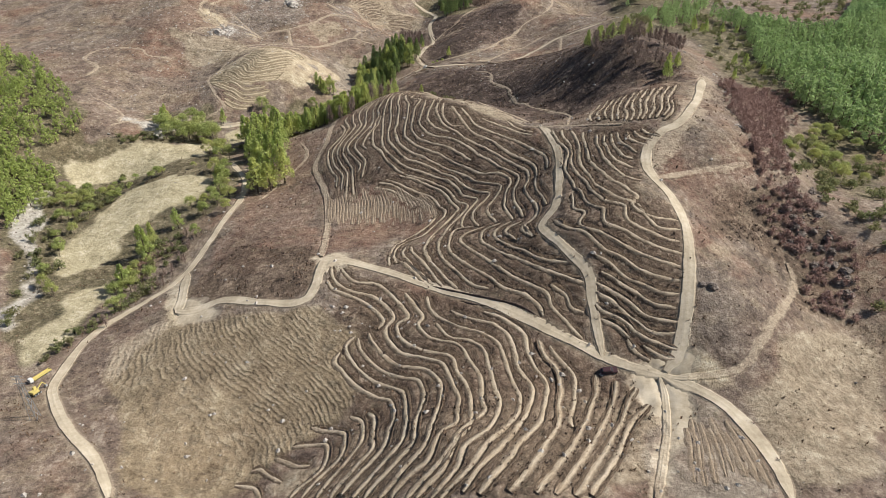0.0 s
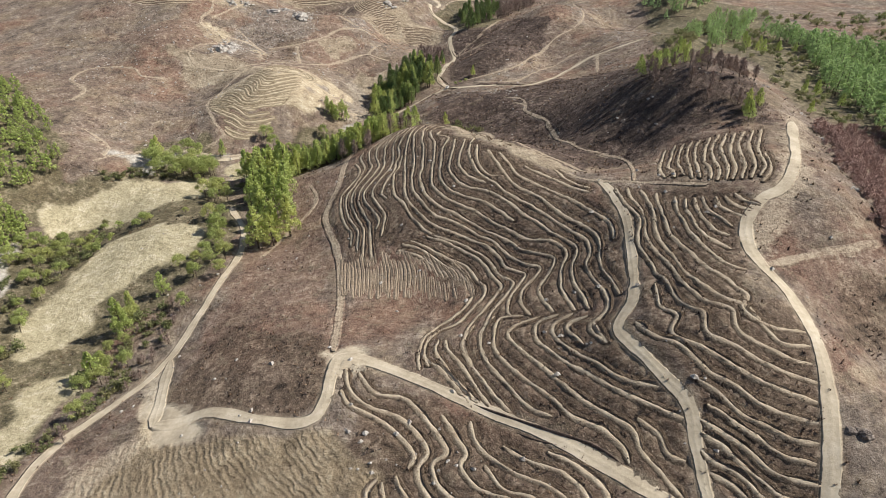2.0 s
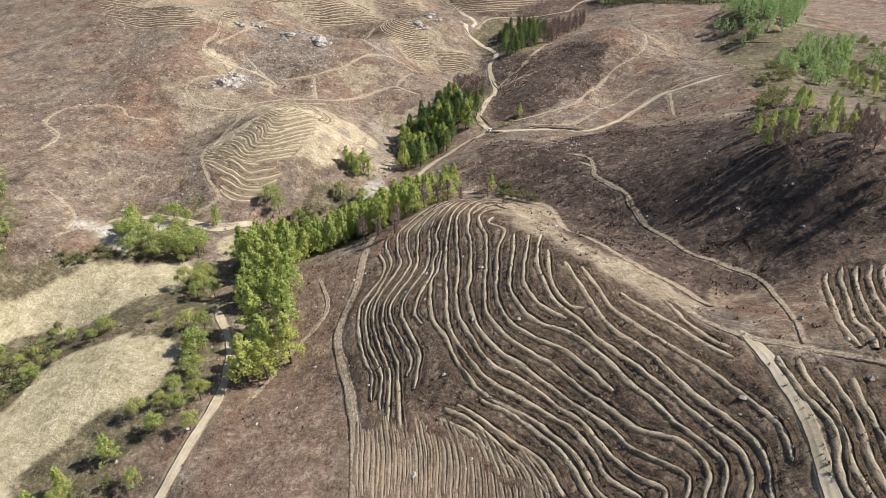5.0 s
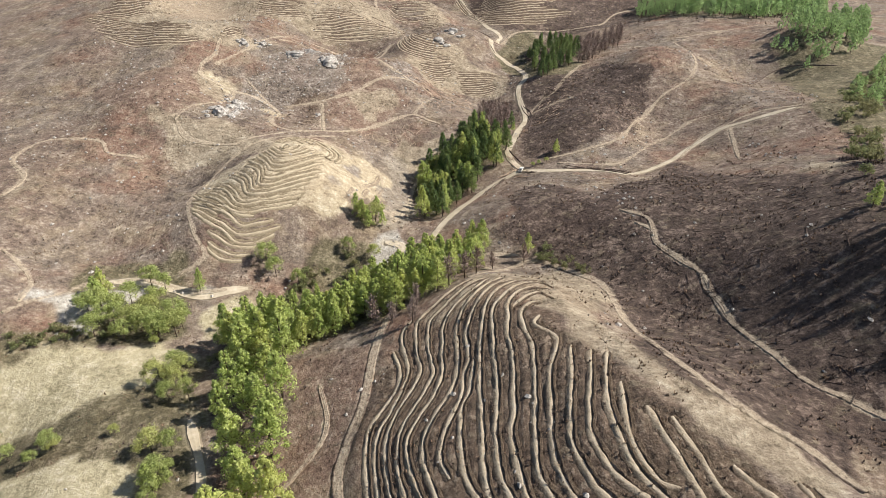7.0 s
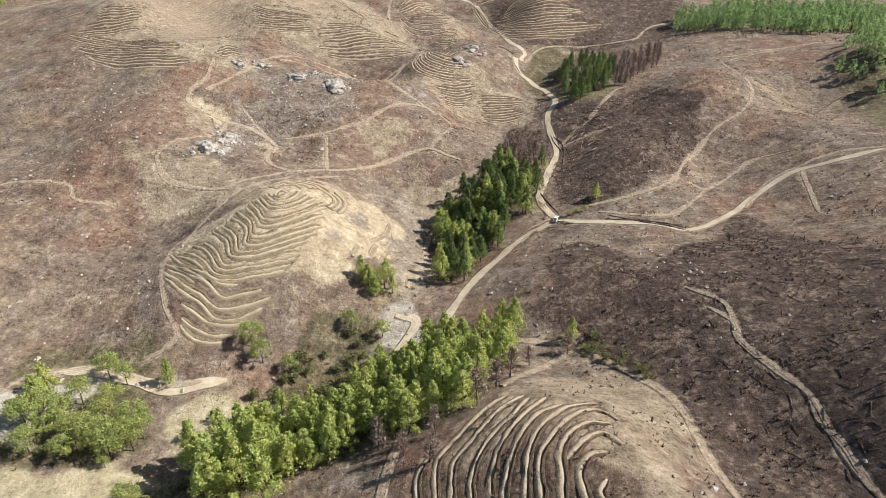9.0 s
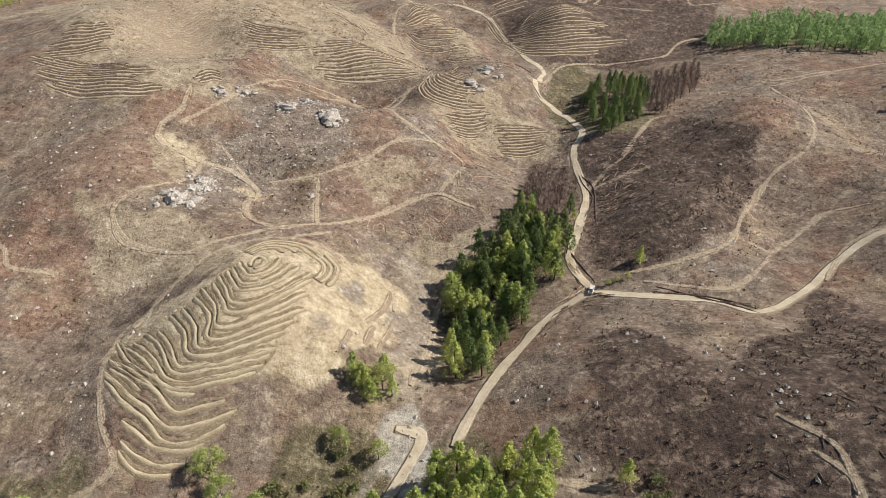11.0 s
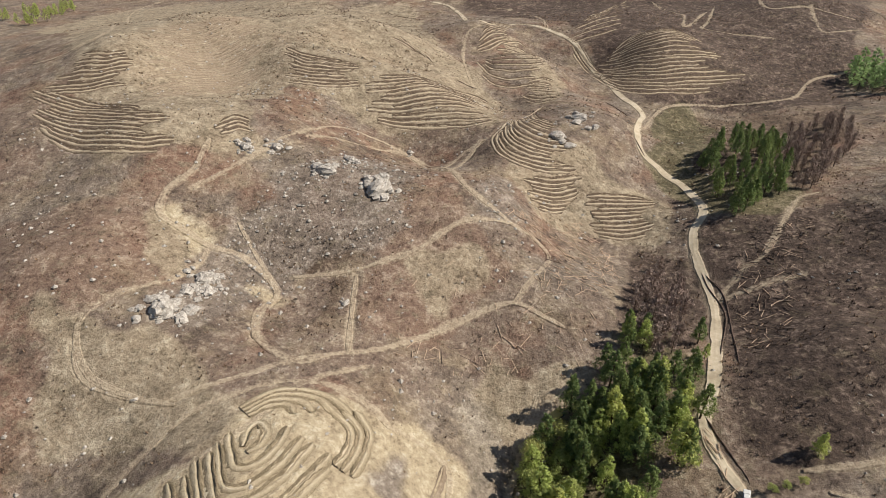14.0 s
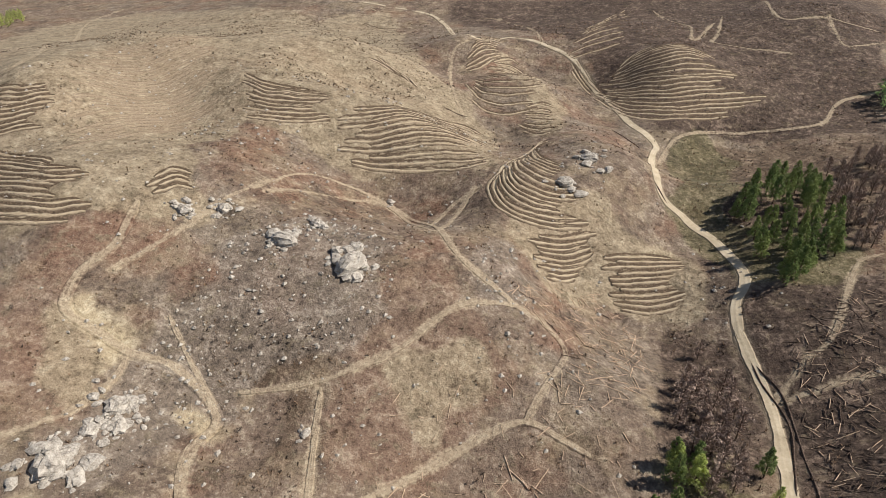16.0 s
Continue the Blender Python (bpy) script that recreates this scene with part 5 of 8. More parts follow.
FRONT_SLOPE = (
    [(-37.1, 162.6), (-33.9, 157.9), (-26.4, 153.2), (-21.8, 149), (-17.3, 143.2), (-18.7, 140.2)],
    [(-36.6, 170.1), (-34.5, 162.1), (-29.5, 157.2), (-22.3, 153.8), (-16.9, 148.3), (-14.2, 143.7), (-16.3, 140.1), (-15.3, 136.2), (-11.2, 130.8), (-5.8, 127.6), (0.1, 123.7), (2.1, 116.6), (4, 109.6), (3.7, 105.1), (3.2, 99.5), (-0.6, 96.5), (-3.1, 89.4), (-6.6, 86.8), (-9.5, 84), (-10.4, 82.1)],
    [(-33.2, 168.5), (-28.2, 161.1), (-20.3, 158.4), (-14.7, 151.3), (-10.6, 145.2), (-10.2, 142.5), (-13.2, 140.6), (-11.5, 135.5), (-5.9, 130.4), (2.2, 126), (3.6, 120.3), (6.1, 113.5), (6.8, 105.5), (5.9, 97.1), (1.6, 91.6), (-0.5, 87.9), (-4.4, 84), (-7.3, 81)],
    [(-11.5, 152.9), (-7.9, 146.5), (-5.8, 142), (-7, 139.4), (-3, 133.7), (4.4, 130), (7.2, 123.6), (9.7, 117.2), (9.4, 107.5), (9.8, 102.8), (3.8, 95.8), (2.1, 90.7), (0.1, 85.7), (-2.9, 82.8), (-5.3, 80.4)],
    [(-1.8, 139), (1.5, 133.4), (7.5, 130.7), (10.9, 126.8), (12.3, 120.1), (12.9, 113.9), (13.5, 104.9), (10.2, 96.4), (4.6, 90.8), (3.5, 86.1), (0.5, 82.5), (-2.4, 79.5)],
    [(-4.8, 150.4), (-3.2, 143.9), (3.9, 136.8), (10.4, 133), (14.6, 129.2), (16.3, 123.6), (17.2, 116.9), (18.8, 109.9), (17.6, 103.1), (14.9, 98), (10.4, 92.2), (7.5, 87.4), (5.4, 84.4), (1.5, 81.1), (-0.5, 79.1)],
    [(2.3, 142.9), (7.7, 138.3), (13.5, 135.4), (17.6, 131.3), (19.3, 125.3), (19.5, 119.9), (22.3, 114.3), (21.6, 109.1), (17.7, 98.9), (12, 89.6), (7.6, 84.5), (4, 79.6)],
    [(11.5, 139.7), (17.9, 135.5), (22, 130.9), (22.6, 125.9), (23.8, 120.4), (25.6, 116.8), (26, 113.3), (24, 105.7), (21.9, 99.3), (16.6, 91.8), (14.4, 87.6), (10.9, 82.8), (7.3, 78.6)],
    [(25.4, 128.6), (26.6, 124.3), (29.4, 119.9), (29.4, 113.7), (27.7, 107.1), (25.9, 99.3), (21.7, 91.7), (20.3, 88.8), (17.1, 83.5), (12.8, 78.8)],
    [(28.5, 127), (30.8, 122.9), (33.5, 118.6), (33.3, 114), (31.5, 107.7), (29.8, 101.9), (29.7, 99.5)],
    [(39.1, 118.4), (38.1, 113.3), (35.6, 107.5), (32.8, 101.6), (29.3, 94.7), (25.9, 89.2), (21.6, 83.1), (18.2, 78.3)],
    [(43.7, 116.2), (42.3, 111.7), (39.4, 106.1), (35.6, 98.9), (30.7, 90.7), (26.5, 84.5), (22, 78.2)],
    [(48, 113.5), (44.6, 108.8), (41.5, 102.4), (37.1, 95.3), (34.5, 90.8), (30, 84.3), (25.9, 78.3)],
    [(49.7, 108), (44.7, 103.1), (40.7, 96.4), (37.9, 91.3), (33.7, 84.9), (29.3, 78.7)],
    [(-29.3, 134), (-30.2, 131.5), (-27.4, 127.7), (-22.2, 121.5), (-16.7, 117), (-13.3, 114.5), (-12, 109), (-12.8, 104.4), (-13.5, 98.9), (-16.5, 94.9), (-19.5, 91.7), (-22.1, 87.9)],
    [(-25.6, 138.7), (-27.6, 136.3), (-26.6, 132.7), (-22.1, 126.7), (-16.4, 121.4), (-11, 117.5), (-9.5, 114.1), (-8.7, 105.1), (-9.7, 98), (-13, 93.9), (-16.4, 89.6), (-19.1, 85.6)],
    [(-24.4, 138.1), (-22.8, 133.7), (-17.7, 127.6), (-11.3, 122.3), (-6.3, 119.4), (-4.6, 113.4), (-5.1, 109.1), (-6.3, 102.4), (-6.5, 96.5), (-10.1, 91.8), (-14.1, 87.9), (-16.3, 84.4)],
    [(-21.4, 139), (-19.8, 136.1), (-15.6, 130.7), (-10.9, 126.1), (-4.2, 122.7), (-0.6, 116.2), (-0.7, 109.4), (-2.3, 101.5), (-3.8, 94.3), (-7.8, 89.4), (-10.7, 85.7), (-13, 83.1)],
    [(-33.8, 112.6), (-25.5, 108.7), (-23.9, 105.9), (-24.2, 100.7), (-27.3, 97.3), (-30.2, 93.9), (-31.7, 90.5)],
    [(-38, 107.8), (-30.2, 106.6), (-28.2, 104.4), (-28.3, 99.3), (-30.7, 96.3), (-33.6, 93.7), (-34.9, 91.5)],
    [(-23.6, 113.2), (-20.8, 111.1), (-19.5, 107.5), (-19.8, 102.8), (-23.1, 97.2), (-26, 93.2), (-28.1, 89.2)],
    [(-19.1, 112.7), (-16.9, 109.6), (-16.9, 103.9), (-16.4, 99.6), (-20, 95.1), (-23.7, 90), (-24.4, 87.8)],
    [(-47.3, 102.2), (-44.9, 102.3), (-41.5, 99.2), (-38.4, 97.2)],
    [(-41.8, 105.1), (-35.4, 101.5), (-32.1, 100.6)],
    [(-50.2, 98.1), (-45.2, 97), (-42.4, 93.3)],
)
MOUND_FOOT = (
    [(-120.1, 421.6), (-121.6, 426.1), (-120.8, 429.3), (-118, 427.6), (-117.2, 423.2), (-118.4, 420.2)],
    [(-151, 395.3), (-140.6, 385.4), (-130.7, 380.4), (-125, 377), (-119, 377.5)],
    [(-148.8, 388.5), (-138.7, 381.4), (-130.6, 378), (-124, 373.9), (-120.4, 373.8), (-111.6, 378.2)],
    [(-146.9, 383.5), (-136.5, 376.3), (-129.8, 373.1), (-123.7, 370), (-116.6, 371.9), (-108.7, 377.4)],
    [(-145.3, 380.5), (-136.7, 374.3), (-128.8, 370.3), (-123.6, 367.2), (-117.3, 368.3), (-110.5, 373.8)],
    [(-135, 369.9), (-128.7, 367.1), (-124.8, 365.5), (-118.3, 366.4), (-114.2, 368.9)],
    [(-133.4, 365.5), (-128.3, 363.3), (-122.9, 362.4), (-117, 364.1)],
    [(-133, 363.6), (-129.1, 360.9), (-124.6, 360.1), (-119.4, 361.4)],
)
UPPER_HILL = (
    [(-166.9, 690.9), (-159.1, 690.5), (-153.2, 688.7)],
    [(-164.2, 695.5), (-155.2, 691.1), (-149, 688.2)],
    [(-159.8, 693.4), (-150.8, 689.7), (-144.8, 686.1)],
    [(-154.1, 692.3), (-145.5, 688.9), (-140.4, 684.1)],
    [(-231.9, 880), (-215.3, 881.6), (-204.1, 879.3)],
    [(-223.5, 860.1), (-206, 848.4), (-194.7, 850)],
    [(-230.2, 902.5), (-217.1, 895.1), (-207.9, 893.9)],
)
# families of benches: how many lie from each key line to the next
MOUND_FAMILIES = (
    (4, [(-115.2, 434.8), (-117.3, 437), (-122.1, 434.7), (-125.2, 428.7)], [(-103.2, 441.5), (-108.9, 444.5), (-120.6, 442.6), (-129.9, 429.8)]),
    (3, [(-125.5, 425.1), (-121.6, 419), (-117.3, 414.9), (-114.1, 419.4), (-113.7, 426.9), (-115.2, 434.8)], [(-128.9, 418), (-121, 407), (-116.1, 400.6), (-108.3, 404.9), (-103.5, 420.8), (-104.5, 439.5)], [(-133.3, 409), (-121.7, 397.1), (-120, 389.2), (-112.4, 392.4), (-101.1, 403.5), (-97.3, 411.6)], [(-139.2, 397.6), (-130, 388.9), (-124.4, 381.9), (-115.7, 384.9), (-104.4, 391.3), (-100, 395)], [(-149.5, 394.3), (-134.2, 383.8), (-126.9, 377.3), (-120.4, 378.3), (-110.1, 383.2), (-103.2, 388)]),
    (3, [(-147.1, 387.3), (-135.6, 381.4), (-128.2, 376.6)], [(-146.5, 382.6), (-139.4, 378.3), (-135.4, 375.7)]),
    (3, [(-108.9, 440.2), (-103.3, 438.1), (-101.1, 433.3), (-102.4, 421.6)], [(-104, 443.9), (-98.7, 439.8), (-97.6, 434.3), (-97.9, 421.6)]),
)
FAR_FAMILIES = (
    (14, [(-111.7, 753.4), (-106.2, 764.5), (-101.7, 770.8), (-96.9, 769.4), (-92.1, 763.2)], [(-121.2, 705.3), (-111.8, 686.5), (-97.1, 682.5), (-81.2, 690.4), (-72, 706.9)]),
    (10, [(-123.8, 765.9), (-117, 795.3), (-105.9, 793.7)], [(-126.9, 734.2), (-117.1, 744.1), (-106.5, 767.3)]),
    (7, [(-86.9, 690.9), (-77.4, 698.4), (-70.1, 699.3)], [(-89.3, 673.8), (-79.3, 660.4), (-66.8, 661.5)]),
    (10, [(-38.5, 762), (-27.9, 770.8), (-15.7, 772.5), (-0.6, 778.1), (10.1, 773.2)], [(-49, 752.6), (-34.4, 744.4), (-15.5, 733.1), (8.7, 743.2), (32.9, 757.4)], [(-53.7, 739.4), (-38.3, 710.1), (-16.8, 702.8), (15.5, 717.6), (56, 729.1)]),
    (10, [(-56.3, 831.7), (-39.3, 880.8), (-17.8, 909.3)], [(-69.4, 774.8), (-53, 781), (-33, 791.6)]),
    (4, [(-67.5, 772.2), (-58.5, 754.2), (-50.7, 734.4)], [(-62.7, 775.2), (-53.8, 756.4), (-44.6, 736.8)]),
    (7, [(-70.3, 650.8), (-77.5, 649.4), (-79.1, 634.4), (-73.8, 614.2), (-69.5, 609.4), (-66.3, 607)], [(-79.5, 642), (-86.8, 614.4), (-85.2, 596), (-75.5, 588.3), (-65.6, 589.5), (-55.7, 596.3)], [(-88.9, 601.4), (-93.3, 590.7), (-88, 576.9), (-78, 572.7), (-64.8, 576.6), (-51.3, 583.9)]),
    (9, [(-78.5, 568.2), (-64.6, 573.7), (-48.3, 583.9)], [(-70.8, 553.6), (-63.6, 558.2), (-57.3, 564.9)]),
    (11, [(-52.9, 571.8), (-37.6, 578.6), (-20.8, 583.6)], [(-47.9, 555.5), (-36.5, 555.9), (-23.8, 560.3)]),
    (13, [(-284.8, 556.6), (-264.8, 551), (-244.9, 547.7), (-220, 537.9), (-206.7, 544.6)], [(-259, 527.1), (-239.5, 515.9), (-219.8, 512.1), (-203.3, 515), (-190.8, 524)]),
    (10, [(-273.9, 576.7), (-259.7, 577.6), (-252, 588.5)], [(-279.4, 550.4), (-258.2, 555.7), (-241.5, 567.3)]),
)
STRAW_FAMILIES = (
    (10, [(-206.3, 636), (-195.1, 628.6), (-176.7, 626.1), (-161.2, 630.4)], [(-193.1, 606.7), (-181, 606.1), (-168.8, 610.3), (-157.1, 617.3)]),
    (13, [(-160, 619.2), (-143.5, 627.6), (-126.7, 648.7), (-111.6, 667.1), (-99, 657.2)], [(-151.5, 598.3), (-134.3, 600.7), (-117, 602.7), (-102, 604.5), (-91.8, 612.8)]),
    (4, [(-191.2, 539.7), (-188.4, 550.4), (-179.9, 550.6)], [(-187.2, 535.9), (-183, 543.9), (-175, 544.7)]),
)
FAINT_FAMILIES = (
    (2, [(-87.8, 401.1), (-86.9, 406.7), (-87.5, 412.8)], [(-82.5, 404.7), (-82.6, 412), (-82.2, 421.9)]),
    (2, [(-84.9, 418.6), (-82.9, 428.5), (-81.6, 439.3), (-82.1, 446.2)], [(-79.4, 403.1), (-78.3, 411.7), (-78, 420.7), (-77.8, 432.9)]),
    (15, [(-44.4, 208.6), (-46.4, 221.2), (-49.1, 236.3)], [(-27.1, 206.6), (-27.4, 220.5), (-31, 231.5)], [(-2.9, 198.1), (-4.4, 209.5), (-10.3, 219.8)]),
    (24, [(-276.8, 625.6), (-254, 645.2), (-237.9, 686)], [(-225.1, 547.8), (-220.5, 583.6), (-196.9, 610.3)]),
    (8, [(56.3, 103.1), (53.8, 92.2), (50.6, 80.4)], [(65.9, 100.5), (66.9, 89.8), (66.3, 80.2)]),
)


def between(families, ragged=2.2):
    """Bench lines that pass evenly from key line to key line, with uneven ends."""
    lines = []
    for count, *keys in families:
        for a, b in zip(keys, keys[1:]):
            n = max(len(a), 12)
            p, q = (np.stack([np.interp(np.linspace(0, len(k) - 1, n), np.arange(len(k)), np.array(k)[:, c]) for c in (0, 1)], 1) for k in (a, b))
            steps = count + (b is keys[-1] and len(keys) > 2) if len(keys) > 2 else count
            for f in np.arange(steps) / (count if len(keys) > 2 else max(count - 1, 1)):
                jog = 0.12 * math.sin(7.0 * f + len(lines))
                g = min(max(f + jog / max(count, 1), 0.0), 1.0)
                row = p * (1 - g) + q * g
                ends = 0.5 + 0.5 * np.sin(np.array([3.7, 5.3]) * (len(lines) + 1) + np.array([0.0, 1.9]))
                u = np.linspace(ragged * ends[0], n - 1 - ragged * ends[1], n)
                row = np.stack([np.interp(u, np.arange(n), row[:, k]) for k in (0, 1)], 1)
                lines.append([tuple(r) for r in row[::1 if len(a) > 6 else 2]])
    return lines


# low dark banks along road edges
BANKS = (
    [(-4.2, 155.1), (4.7, 149.2), (13.5, 143.5), (20.7, 139.6), (26.3, 135.1)],
    [(5.1, 145.5), (9.5, 142.5), (14.5, 140.2)],
    [(7.3, 441.9), (21.7, 438.7), (34.5, 431.4)],
    [(-9.8, 535.8), (-5.3, 521.8), (-8.5, 485.9)],
    [(-19.4, 468), (-12.8, 452.8), (-11.9, 449)],
    [(-11.1, 537.6), (-9.6, 530), (-6.5, 514.9), (-12.1, 491.5)],
    [(-31.2, 423.3), (-26.8, 430.5), (-21.5, 437.3)],
    [(-31.9, 617.8), (-28.8, 612.6), (-26.8, 609.8)],
    [(-43.6, 691.3), (-37.5, 680.3), (-30.3, 669.5)],
    [(6.8, 445.4), (21.2, 437.4), (34.4, 428.8)],
    [(173, 550.8), (142.2, 564), (103.3, 524)],
    [(-106.4, 688), (-95, 686.5), (-89.3, 685.3)],
    [(-126.5, 674), (-118.2, 673.5), (-113, 675.4)],
)


def downhill(line):
    """+1 where the land falls to the right of a line, -1 where to its left."""
    side = across(line)
    r = relief(*(line + 4 * side).T) - relief(*(line - 4 * side).T)
    return -1.0 if np.mean(r) > 0 else 1.0


TERRACE_SETS = [
    ("main hill terraces", "pale earth terrace bench along a burnt scrub slope", 1.0, [spline(p, 0.85) for p in MAIN_HILL]),
    ("east slope terraces", "dry earth terrace bench on a dark brushy slope", 0.95, [spline(p, 0.85) for p in EAST_SLOPE]),
    ("saddle terraces", "narrow earth terrace bench below a burnt hilltop", 1.0, [spline(p, 0.85) for p in SADDLE]),
    ("hill foot terraces", "curved earth terrace bench above the dirt road", 1.0, [spline(p, 0.85) for p in HILL_FOOT]),
    ("front slope terraces", "broad pale earth terrace bench with stones", 1.05, [spline(p, 0.8) for p in FRONT_SLOPE]),
    ("mound terraces", "straw-coloured earth terrace bench round a bare mound", 1.0, [spline(p, 0.85) for p in between(MOUND_FAMILIES, 0.5) + list(MOUND_FOOT)]),
    ("far hill terraces", "thin terrace bench following a distant hillside", 1.1, [spline(p, 1.3) for p in between(FAR_FAMILIES) + list(UPPER_HILL)]),
    ("straw hill terraces", "pale straw-coloured terrace bench on a rounded hill", 1.25, [spline(p, 1.3) for p in between(STRAW_FAMILIES)]),
    ("furrow terraces", "faint shallow furrow bench on a stony slope", 0.75, [spline(p, 1.2) for p in between(FAINT_FAMILIES)]),
]
TERRACE_LINES = [l for _, _, _, lines in TERRACE_SETS for l in lines]


PALE_WIDTH = 2.4    # wider ways are pale dusty roads, narrower ones dull tracks
ROAD_LINES = {name: spline(p) for name, (w, p) in ROADS.items()}


def axis(breaks):
    """Grid lines: (start, end, step) runs joined."""
    return np.unique(np.round(np.concatenate([np.arange(a, b, s) for a, b, s in breaks] + [[breaks[-1][1]]]), 3))


XS = axis([(-2400, -480, 60), (-480, -270, 4), (-270, 132, 1.03), (132, 320, 4), (320, 2400, 60)])
YS = axis([(-1500, 40, 40), (40, 75, 4), (75, 640, 1.03), (640, 860, 1.5), (860, 1100, 8), (1100, 4000, 100)])


GROUND_USES = {}
USE_NAMES = ("furrow", "straw", "track", "brush", "gravel", "stony", "dust", "red", "dark", "grey", "clear", "green", "field", "pale", "patch", "lane")


def build_ground():
    gx, gy = np.meshgrid(XS, YS)
    z = land(gx, gy)
    uses = {}
    road_d = distance_field(XS, YS, list(ROAD_LINES.values()), 7.0)
    pale_d = distance_field(XS, YS, [ROAD_LINES[n] for n in ROADS if ROADS[n][0] > PALE_WIDTH], 7.0)
    half = 1.3
    dull = [ROAD_LINES[n] for n in ROADS if ROADS[n][0] <= PALE_WIDTH]
    uses["track"] = np.clip(1.3 - distance_field(XS, YS, dull, 4.5) / (0.7 + 2.0 * value_noise(gx, gy, 9, 78)), 0, 1) * (0.55 + 0.5 * value_noise(gx, gy, 14, 79))
    z += 0.45 * (value_noise(gx, gy, 2.2, 8) - 0.5) * np.clip(road_d - 1.5, 0, 1) * (np.abs(gx + 70) < 210)
    for lo, hi in ((0.0, 1.65), (1.65, 2.35), (2.35, 9.0)):
        d = distance_field(XS, YS, [ROAD_LINES[n] for n in ROADS if lo < ROADS[n][0] <= hi], 4.0)
        z -= 0.55 * np.clip((0.45 * min(hi, 3.2) - d) / 0.5 + 0.5, 0, 1)
    uses["dust"] = np.clip(1.0 - (pale_d - half) / 1.6, 0, 1) ** 2 * (0.4 + 0.6 * value_noise(gx, gy, 6, 77))
    bench_d = distance_field(XS, YS, [l for g, _, _, lines in TERRACE_SETS if g != "furrow terraces" for l in lines], 4.0)
    z -= 0.42 * np.clip(1.9 - bench_d / 0.75, 0, 1)
    z += 0.25 * np.clip((bench_d - 1.0) / 1.0, 0, 1) * np.clip(4.0 - bench_d, 0, 1)
    jx = gx + 11 * (value_noise(gx, gy, 13, 21) - 0.5) + 5 * (value_noise(gx, gy, 4.5, 23) - 0.5)
    jy = gy + 11 * (value_noise(gx, gy, 13, 22) - 0.5) + 5 * (value_noise(gx, gy, 4.5, 24) - 0.5)
    for kind, polygon in ZONES:
        p = np.array(polygon, float)
        inner = inside(jx, jy, p).astype(float)
        edge = np.vstack([spline(np.vstack([p, p[:1]]), 4.0)])
        lo, hi = p.min(0) - 12, p.max(0) + 12
        i0, i1 = np.searchsorted(XS, (lo[0], hi[0]))
        j0, j1 = np.searchsorted(YS, (lo[1], hi[1]))
        soft = inner.copy()
        sub = inner[j0:j1, i0:i1]
        for _ in range(16):
            pad = np.pad(sub, 1, mode="edge")
            sub = (pad[:-2, 1:-1] + pad[2:, 1:-1] + pad[1:-1, :-2] + pad[1:-1, 2:] + 2 * sub) / 6
        soft[j0:j1, i0:i1] = sub
        uses[kind] = np.maximum(uses.get(kind, 0), soft)
    idx = np.arange(gx.size).reshape(gx.shape)
    faces = np.stack([idx[:-1, :-1], idx[:-1, 1:], idx[1:, 1:], idx[1:, :-1]], -1).reshape(-1, 4)
    me = mesh_of("ground", np.stack([gx, gy, z], -1).reshape(-1, 3), faces)
    # furrows follow the slope on the front clearing and run straight on the plot below the crest
    uses["furrow"] = np.where(gy > 170, 6.0 * gx, 11.0 * relief(gx, gy) + 1.2 * gx)
    for name in USE_NAMES:
        layer = me.attributes.new(name, "FLOAT", "POINT")
        layer.data.foreach_set("value", np.ascontiguousarray(np.broadcast_to(uses.get(name, 0.0), gx.shape), dtype=np.float32).ravel())
    me.materials.append(SOIL)
    GROUND_USES.update(uses)
    return tagged(new("ground", me), "burnt brown scrub hills with dry earth and pale cleared patches", "ground", kind="structure")


ground = build_ground()


def sampled(field, x, y):
    """A ground field between its grid lines at plan points."""
    i, j = np.clip(np.searchsorted(XS, x) - 1, 0, len(XS) - 2), np.clip(np.searchsorted(YS, y) - 1, 0, len(YS) - 2)
    u, v = np.clip((x - XS[i]) / (XS[i + 1] - XS[i]), 0, 1), np.clip((y - YS[j]) / (YS[j + 1] - YS[j]), 0, 1)
    return (field[j, i] * (1 - u) + field[j, i + 1] * u) * (1 - v) + (field[j + 1, i] * (1 - u) + field[j + 1, i + 1] * u) * v


ROAD_CUT = np.array([-1.75, -1.25, -0.9, -0.55, -0.2, 0.2, 0.55, 0.9, 1.25, 1.75])
ROAD_RISE = np.array([-0.5, -0.02, 0.07, -0.05, 0.05, 0.05, -0.05, 0.07, -0.02, -0.5])
ROAD_WEAR = np.array([0.0, 0.14, 0.66, 1.0, 0.85, 0.85, 1.0, 0.66, 0.14, 0.0])


